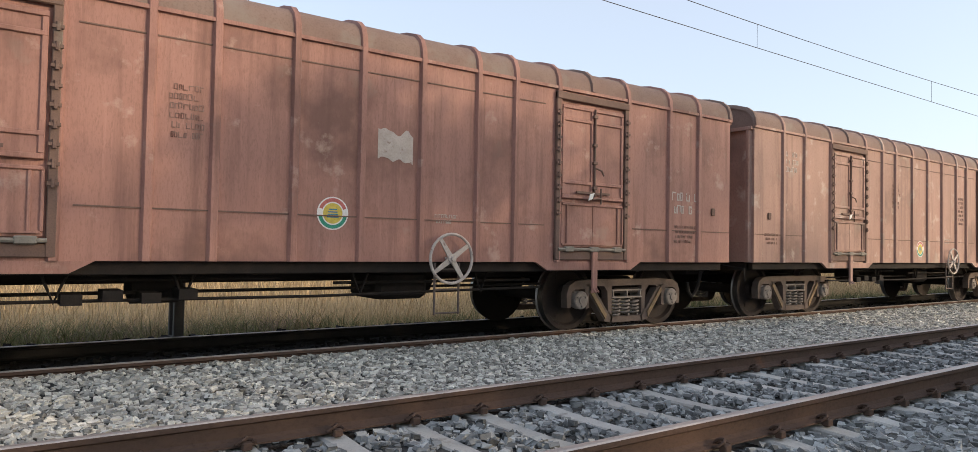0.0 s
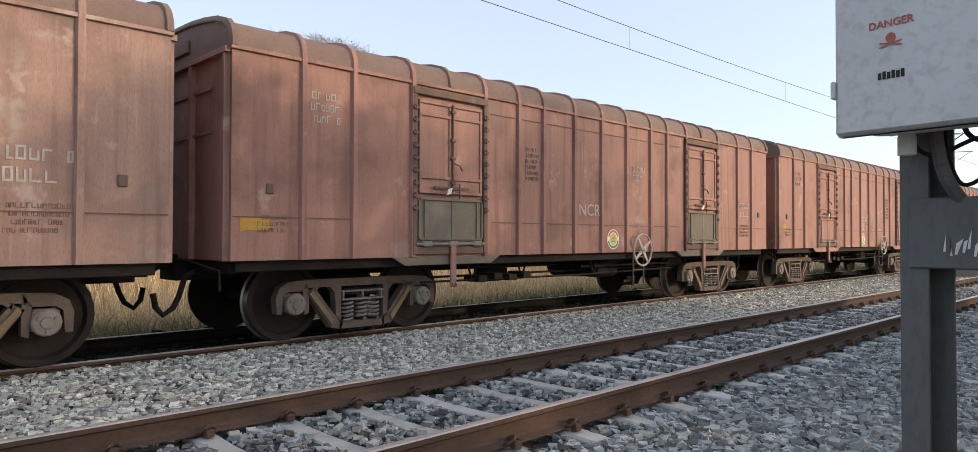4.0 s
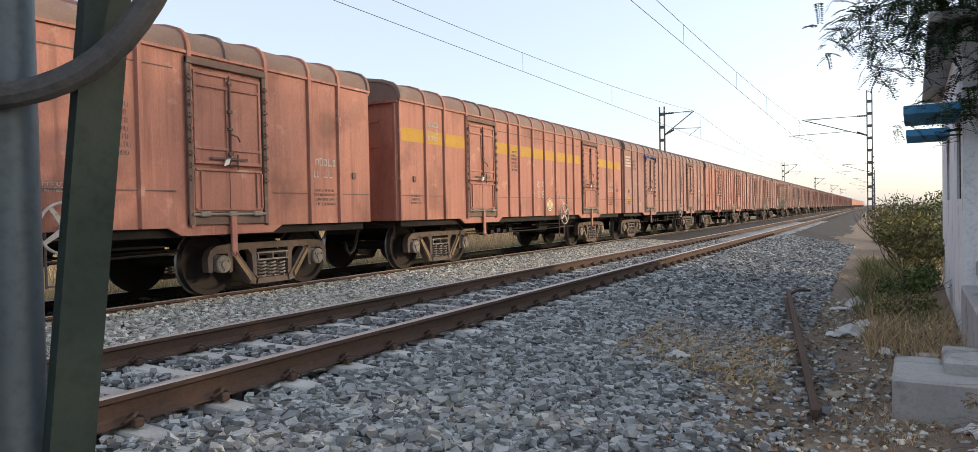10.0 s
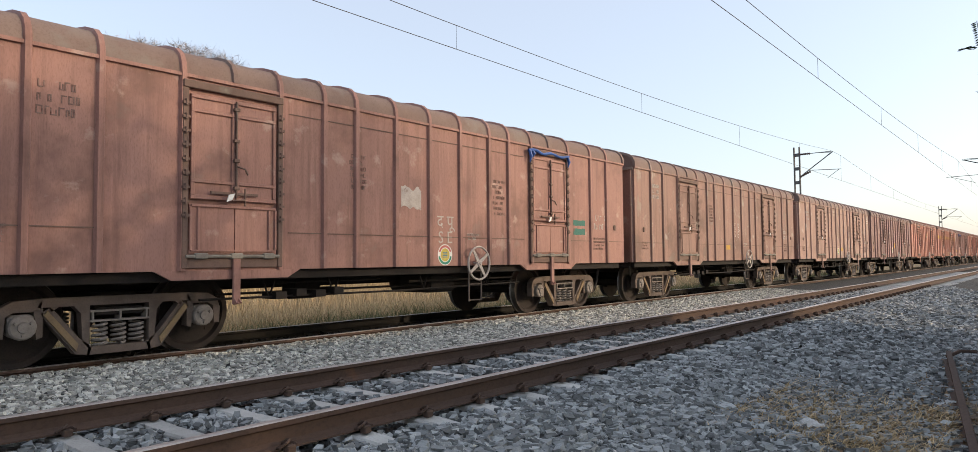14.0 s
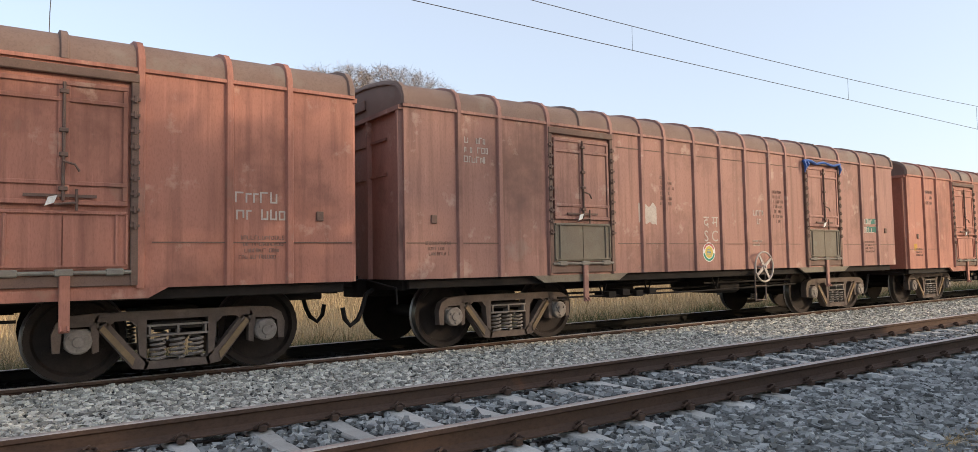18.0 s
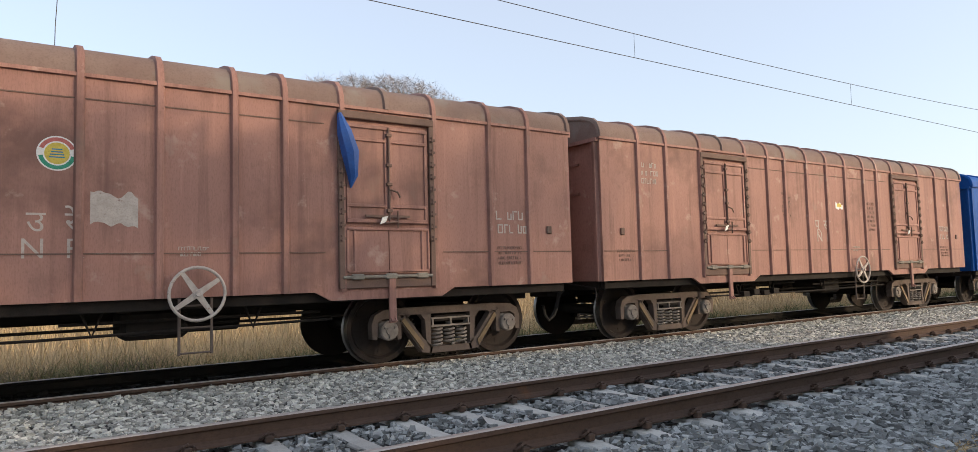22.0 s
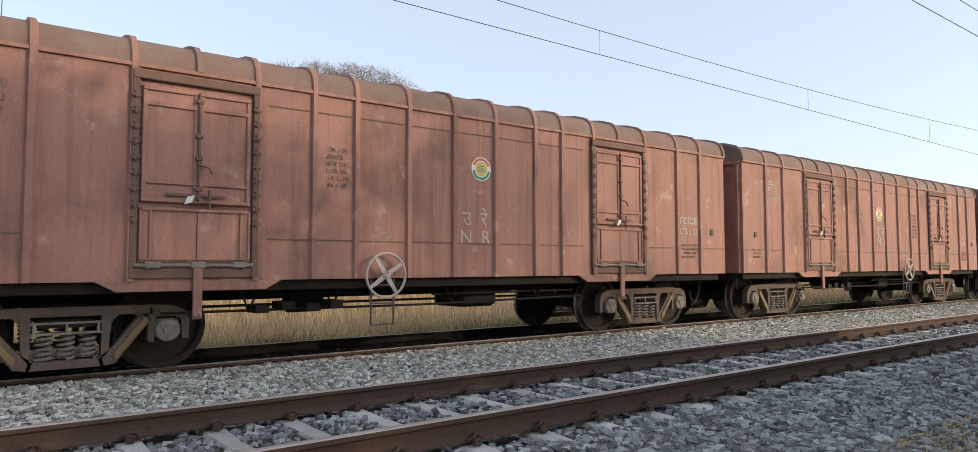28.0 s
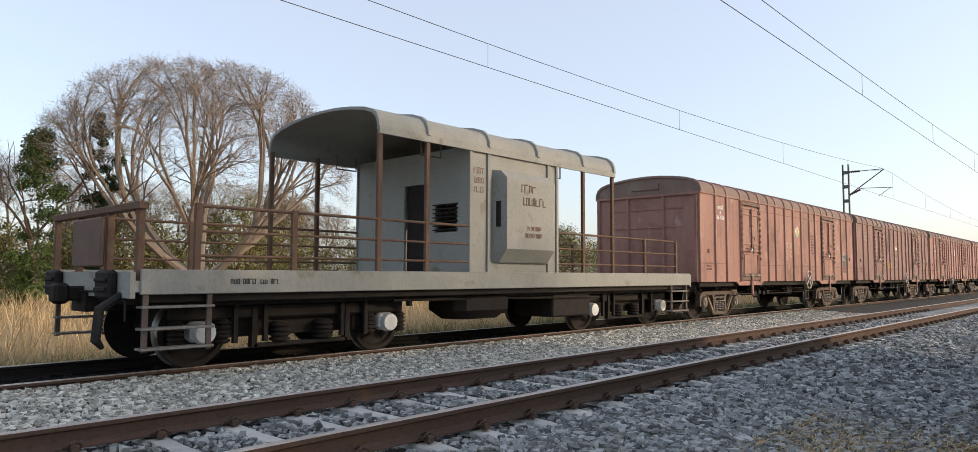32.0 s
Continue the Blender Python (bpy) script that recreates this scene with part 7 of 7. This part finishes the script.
def hut_tree():
    rng = random.Random(31)
    nr = np.random.RandomState(31)
    t = thing("shade_tree", "dark feathery-leaved tree whose boughs hang over the hut", "tree", at=pose(10.0, 10.9, -0.78))
    g = Geo()
    g.tube([(0, 0, -0.3), (-0.1, 0.1, 1.3), (-0.35, 0.05, 2.7)], [0.26, 0.2, 0.16], 10)
    fork = Vector((-0.35, 0.15, 4.1))
    g.tube([(-0.35, 0.05, 2.7), fork], [0.16, 0.13], 10)
    part("trunk", g, BARK, t, "brown trunk")
    g = Geo()
    tips = []
    for a, e in ((180, 0.35), (205, 0.55), (150, 0.6), (120, 0.9), (240, 0.8), (20, 0.9), (300, 0.9), (90, 1.2)):
        d = Vector((math.cos(radians(a)), math.sin(radians(a)), e)).normalized()
        branch_tree(g, rng, fork, d, 0.10, 1.7, 3, 0.42, 0.02, tips)
    for tx, ty, tz in ((-5.75, 2.1, 4.3), (-5.2, 1.6, 3.7), (-4.65, 1.1, 2.85), (-4.2, 0.9, 3.1), (-3.4, 0.6, 2.95), (-2.9, 0.6, 2.8), (-2.3, 0.6, 2.7), (-5.4, 1.9, 4.6), (-4.9, 1.3, 4.0), (-4.0, 0.8, 3.7), (-3.2, 0.5, 3.6), (-4.6, 1.4, 4.6), (-3.8, 0.8, 4.3), (-2.6, 0.4, 3.5)):
        a, b = Vector((-0.5, 0.15, 4.1 + 0.3 * rng.random())), Vector((tx, ty, tz))
        m1, m2 = a.lerp(b, 0.35) + Vector((0, rng.gauss(0, .2), 0.55)), a.lerp(b, 0.7) + Vector((0, rng.gauss(0, .15), 0.40))
        g.tube([a, m1, m2, b], [0.045, 0.03, 0.018, 0.004], 5)
        for u in (0.5, 0.62, 0.74, 0.86, 0.95):
            base = m1.lerp(m2, u * 0.6) if u < 0.6 else m2.lerp(b, (u - 0.6) / 0.4)
            for _ in range(5):
                tips.append(base + Vector((rng.gauss(0, .22), rng.gauss(0, .25), rng.gauss(-.05, .12))))
    part("branching", g, BARK, t)
    base = spray_mesh(5)
    V0 = np.array(base.v)
    P = np.array([tuple(p) for p in tips])
    n = 4600
    idx = nr.randint(0, len(P), n)
    idx[:3000] = nr.randint(len(P) - 350, len(P), 3000)
    pos = P[idx] + nr.normal(0, 0.16, (n, 3))
    az, el = nr.uniform(0, 6.28, n), nr.normal(-0.25, 0.35, n)
    ca, sa, ce, se = np.cos(az), np.sin(az), np.cos(el), np.sin(el)
    sc = nr.uniform(0.7, 1.25, n)
    x, y, z = V0[None, :, 0], V0[None, :, 1], V0[None, :, 2]
    y1, z1 = y * ce[:, None] - z * se[:, None], y * se[:, None] + z * ce[:, None]
    X, Y = x * ca[:, None] - y1 * sa[:, None], x * sa[:, None] + y1 * ca[:, None]
    V = np.stack([X, Y, z1], -1) * sc[:, None, None] + pos[:, None]
    tris = []
    for f in base.f:
        for k in range(1, len(f) - 1):
            tris.append((f[0], f[k], f[k + 1]))
    F = (np.array(tris)[None] + len(V0) * np.arange(n)[:, None, None]).reshape(-1, 3)
    ob = new("leaf_sprays", raw_mesh("leaf_sprays", V.reshape(-1, 3), F, LEAF_DARK))
    ob.parent = t
    tagged(ob, "feathery dark green leaf sprays")
    cs = [tuple(p) for p in tips[:-350] if p.z > 3.7 or p.x > 0.5]
    Vc, Fc = leaf_cloud(nr, cs, [0.75] * len(cs), 11000, 0.075)
    ob = new("crown", raw_mesh("crown", Vc, Fc, LEAF_DARK))
    ob.parent = t
    tagged(ob, "dense dark green crown")


hut_tree()
for i, (x, y, hh, ww) in enumerate(((16.0, 23.0, 11.2, 7.6), (15.8, 16.6, 11.4, 8.0), (15.4, 9.6, 11.4, 8.0), (15.0, 2.6, 11.0, 7.5), (14.6, -5.0, 10.8, 7.5))):
    leafy_tree(x, y, -0.78, hh, ww, 61 + i, "dark green shade tree behind the path", LEAF_MID, 4800, 0.10, 0.2, "shade_tree", 0.24, 15)

# Stands out of view, added only to keep low sun off the post.
leafy_tree(11.2, 7.4, -0.78, 5.4, 4.2, 69, "unseen low tree added to shade the cable post", LEAF_DARK, 9000, 0.08, 0.12, "shade_tree", 0.2, 22)


def bush(x, y, z, w, h, seed, leaf, label, n=2600, size=0.05):
    nr = np.random.RandomState(seed)
    rng = random.Random(seed)
    t = thing("bush", label, "bush", at=pose(x, y, z))
    g = Geo()
    tips = []
    for k in range(6):
        a = k + rng.random()
        branch_tree(g, rng, Vector((0, 0, -0.05)), Vector((math.cos(a) * 0.6, math.sin(a) * 0.6, 0.9)).normalized(), 0.02, h * 0.5, 2, 0.5, 0.03, tips, 0.004)
    part("branching", g, BARK, t)
    cs = [(rng.uniform(-w / 2, w / 2) * 0.8, rng.uniform(-w / 2, w / 2) * 1.3, rng.uniform(0.25, 0.85) * h) for _ in range(12)]
    V, F = leaf_cloud(nr, cs, [w * 0.28] * 12, n, size)
    ob = new("foliage", raw_mesh("foliage", V, F, leaf))
    ob.parent = t


def tangle(name, n, area, reach, rise, material, label, seed, leaf, leaves, leaf_size):
    """A heap of thin bent stems with small withered leaves."""
    rng = np.random.RandomState(seed)
    (xa, xb), (ya, yb) = area
    cx, cy = rng.uniform(xa, xb, n), rng.uniform(ya, yb, n)
    u = np.clip((cx - xa) / (xb - xa), 0, 1)
    p = np.stack([cx, cy, np.array([ground_z(q, 0) for q in cx]) - 0.02 + rng.rand(n) * rise * (0.25 + 0.5 * u)], 1)
    d = rng.normal(0, 1, (n, 3))
    d[:, 2] = np.abs(d[:, 2]) * 0.8 + 0.15
    d /= np.linalg.norm(d, axis=1)[:, None]
    L = reach * rng.uniform(0.35, 1.1, n) * (0.6 + 0.5 * u)
    V, F, tips = [], [], []
    side = np.cross(d, rng.normal(0, 1, (n, 3)))
    side *= (0.0042 / np.linalg.norm(side, axis=1))[:, None]
    pts = [p]
    for k in range(5):
        d = d + rng.normal(0, 0.22, (n, 3)) - np.array([0, 0, 0.10 * k])
        d /= np.linalg.norm(d, axis=1)[:, None]
        pts.append(pts[-1] + d * (L / 5)[:, None])
    pts = np.stack(pts, 1)
    pts[..., 2] = np.maximum(pts[..., 2], np.array([ground_z(q, 0) for q in cx])[:, None] + 0.01)
    w = np.linspace(1, 0.4, 6)[None, :, None]
    V = np.stack([pts - side[:, None] * w, pts + side[:, None] * w], 2).reshape(-1, 3)
    o = 12 * np.arange(n)
    F = np.concatenate([np.stack([o + 2 * k, o + 2 * k + 1, o + 2 * k + 3, o + 2 * k + 2], 1) for k in range(5)])
    solo(name, raw_mesh(name, V, F, material), None, label, "weeds", kind="stuff")
    c = pts[rng.randint(0, n, 500), rng.randint(2, 6, 500)]
    V2, F2 = leaf_cloud(rng, c, [0.07] * 500, leaves, leaf_size)
    solo(name + "_leaf", raw_mesh(name, V2, F2, leaf), None, "withered leaves on " + label, "weeds", kind="stuff")


tangle("dead_weeds", 4400, ((5.4, 8.0), (4.4, 8.3)), 0.95, 0.62, DEAD, "a tangle of dead brown stalks before the steps", 17, LEAF_DRY, 15000, 0.018)
tangle("straggly_weeds", 1500, ((6.5, 8.2), (6.0, 9.2)), 1.25, 0.9, BARK, "straggly olive weeds beside the platform", 19, LEAF_OLIVE, 16000, 0.017)
bush(5.35, 19.5, -0.72, 1.2, 1.5, 71, LEAF_OLIVE, "olive shrub growing by the hut wall")
bush(5.25, 22.5, -0.72, 1.4, 1.7, 72, LEAF_OLIVE, "tall dusty shrub beside the path", 3600)
bush(5.7, 26.5, -0.72, 2.0, 2.0, 73, LEAF_MID, "tall dusty shrub beside the path", 3600)
bush(5.7, 31.5, -0.72, 2.2, 1.8, 74, LEAF_OLIVE, "dusty shrub beside the path", 3600)
bush(6.6, 39.0, -0.72, 3.0, 2.0, 75, LEAF_OLIVE, "dusty shrub beside the path", 4200)
bush(5.15, 15.6, -0.72, 0.8, 0.65, 76, LEAF_MID, "low green shrub at the wall's foot", 1800, 0.035)
bush(5.0, 13.6, -0.72, 0.7, 0.45, 77, LEAF_OLIVE, "low dry shrub at the wall's foot", 1200, 0.03)
bush(6.6, 7.5, -0.72, 0.9, 0.6, 78, LEAF_OLIVE, "straggling dry shrub before the platform", 500, 0.016)
bush(7.6, 8.5, -0.72, 1.0, 0.95, 79, LEAF_OLIVE, "straggling dry shrub before the platform", 900, 0.018)


# ---- things lying about ----
def crumple(x, y, z, w, d, h, seed, material, label, cat="litter", name="plastic_litter"):
    rng = random.Random(seed)
    g = Geo()
    n = 9
    rows = []
    for i in range(n):
        row = []
        for j in range(n):
            u, v = i / (n - 1) * 2 - 1, j / (n - 1) * 2 - 1
            k = max(0.0, 1 - (u * u + v * v) * 0.55)
            row.append((u * w / 2 * (0.8 + 0.3 * rng.random()), v * d / 2 * (0.8 + 0.3 * rng.random()), h * k * rng.uniform(0.25, 1.0) + 0.004))
        rows.append(row)
    g.loft(rows, closed=False, caps=False)
    ob = solo(name, g, material, label, cat, "litter beside the path", smooth=60, at=pose(x, y, z, 0, 0, rng.uniform(0, 180)))
    so = ob.modifiers.new("thickness", "SOLIDIFY")
    so.thickness = 0.004
    return ob


for i, (x, y, w, d, h) in enumerate(((4.38, 12.3, 0.42, 0.26, 0.10), (4.55, 12.9, 0.3, 0.2, 0.09), (4.2, 12.0, 0.25, 0.16, 0.05), (4.38, 14.9, 0.24, 0.2, 0.14), (4.15, 14.4, 0.3, 0.12, 0.04), (5.38, 8.2, 0.30, 0.22, 0.08), (5.18, 7.3, 0.18, 0.14, 0.07), (5.35, 7.75, 0.2, 0.14, 0.05), (4.75, 11.1, 0.2, 0.14, 0.05), (4.9, 17.0, 0.3, 0.25, 0.12), (2.95, 8.95, 0.16, 0.12, 0.05))):
    crumple(x, y, ground_z(x, y) + 0.015, w * 1.35, d * 1.35, h * 1.5, 200 + i, LITTER, "crumpled white plastic bag on the earth")
crumple(4.36, 8.95, ground_z(4.36, 9) + 0.005, 0.26, 0.13, 0.05, 230, PAPER, "flattened pale food wrapper on the earth")
g = Geo()
g.lathe([(0.0, 0.05), (0.02, 0.10), (0.06, 0.13), (0.11, 0.10), (0.13, 0.001)], (0, 0, 0), "z", 9)
solo("boulder", g, STEP_CONC, "grey stone at the wall's foot", "stone", at=pose(5.15, 10.8, -0.73, 0, 0, 20))


def scrap_rail():
    """An old bent rail lying down the slope."""
    a, b = Vector((4.25, 8.0, -0.74)), Vector((3.42, 14.2, -0.50))
    r = thing("scrap_rail", "rusty discarded rail lying on the slope", "scrap rail")
    d = (b - a)
    g = Geo()
    sec = [(-0.065, 0.0), (0.065, 0.0), (0.065, 0.014), (0.01, 0.028), (0.01, 0.10), (0.032, 0.112), (0.032, 0.14), (-0.032, 0.14), (-0.032, 0.112), (-0.01, 0.10), (-0.01, 0.028), (-0.065, 0.014)]
    side = Vector((d.y, -d.x, 0)).normalized()
    upv = side.cross(d.normalized())
    g.loft([[a + d * t + side * x + upv * z for x, z in sec] for t in (0, 0.33, 0.66, 1.0)])
    part("rail_bar", g, RAIL_RUST, r, "rusty rail section")
    g = Geo()
    e = b + Vector((0.25, 0.9, 0.05))
    g.tube([b + Vector((0, -0.1, 0.07)), b + Vector((0.1, 0.4, 0.10)), e], 0.025, 6)
    part("bent_end", g, RAIL_RUST, r)


scrap_rail()


def fallen_leaves(n, xr, yr, z, seed, label):
    rng = np.random.RandomState(seed)
    x, y = rng.uniform(*xr, n), rng.uniform(*yr, n)
    zz = (np.array([ground_z(a, 0) for a in x]) + 0.03) if z is None else np.full(n, z)
    a, s = rng.uniform(0, 6.28, n), rng.uniform(0.012, 0.035, n)
    c, d = np.cos(a) * s, np.sin(a) * s
    t = rng.normal(0, 0.012, (n, 4))
    V = np.stack([np.stack([x - c, y - d, zz + t[:, 0]], 1), np.stack([x + d * .45, y - c * .45, zz + t[:, 1]], 1), np.stack([x + c, y + d, zz + t[:, 2]], 1), np.stack([x - d * .45, y + c * .45, zz + t[:, 3]], 1)], 1).reshape(-1, 3)
    solo("fallen_leaves", raw_mesh("fallen_leaves", V, np.arange(4 * n).reshape(-1, 4), LEAF_DRY), None, label, "fallen leaves", kind="stuff")


fallen_leaves(3800, (3.3, 5.5), (4.5, 15), None, 301, "dry brown leaves strewn over the earth")
fallen_leaves(260, (5.6, 9.0), (9.5, 12.1), -0.09, 302, "dry brown leaves on the concrete platform")
g = Geo()
for k in range(7):
    rng = random.Random(k)
    x, y = rng.uniform(4.3, 5.2), rng.uniform(9.5, 13.0)
    pts = [Vector((x + 0.22 * i * math.cos(k) + rng.gauss(0, .03), y + 0.22 * i * math.sin(k) + rng.gauss(0, .03), ground_z(x, y) + 0.03 + 0.03 * rng.random())) for i in range(4)]
    g.tube(pts, [0.012, 0.01, 0.008, 0.004], 5)
solo("fallen_twigs", g, BARK_PALE, "dry fallen twigs on the earth", "twigs", kind="stuff")


# ---- movement ----
def travel(t):
    return 15.85 * t - 0.0135 * t * t


def motions():
    for thing_, y, z in TRAIN:
        walk(thing_, [(i * 0.5, pose(TX, y + travel(i * 0.5), z)) for i in range(65)])
    # wheels roll with the train; alike wheelsets share one set of keys
    done = {}
    for thing_, _, _ in TRAIN:
        for o in thing_.children_recursive:
            if not o.name.startswith("wheelset"):
                continue
            y0, z0 = o.location.y, o.location.z
            key = (round(y0, 3), round(z0, 3))
            if key in done:
                o.rotation_mode = "QUATERNION"
                o.animation_data_create()
                o.animation_data.action = done[key].animation_data.action
                o.animation_data.action_slot = done[key].animation_data.action_slot
            else:
                walk(o, [(i / 30, pose(0, y0, z0) @ Matrix.Rotation(-travel(i / 30) / z0, 4, "X")) for i in range(961)])
                done[key] = o


motions()
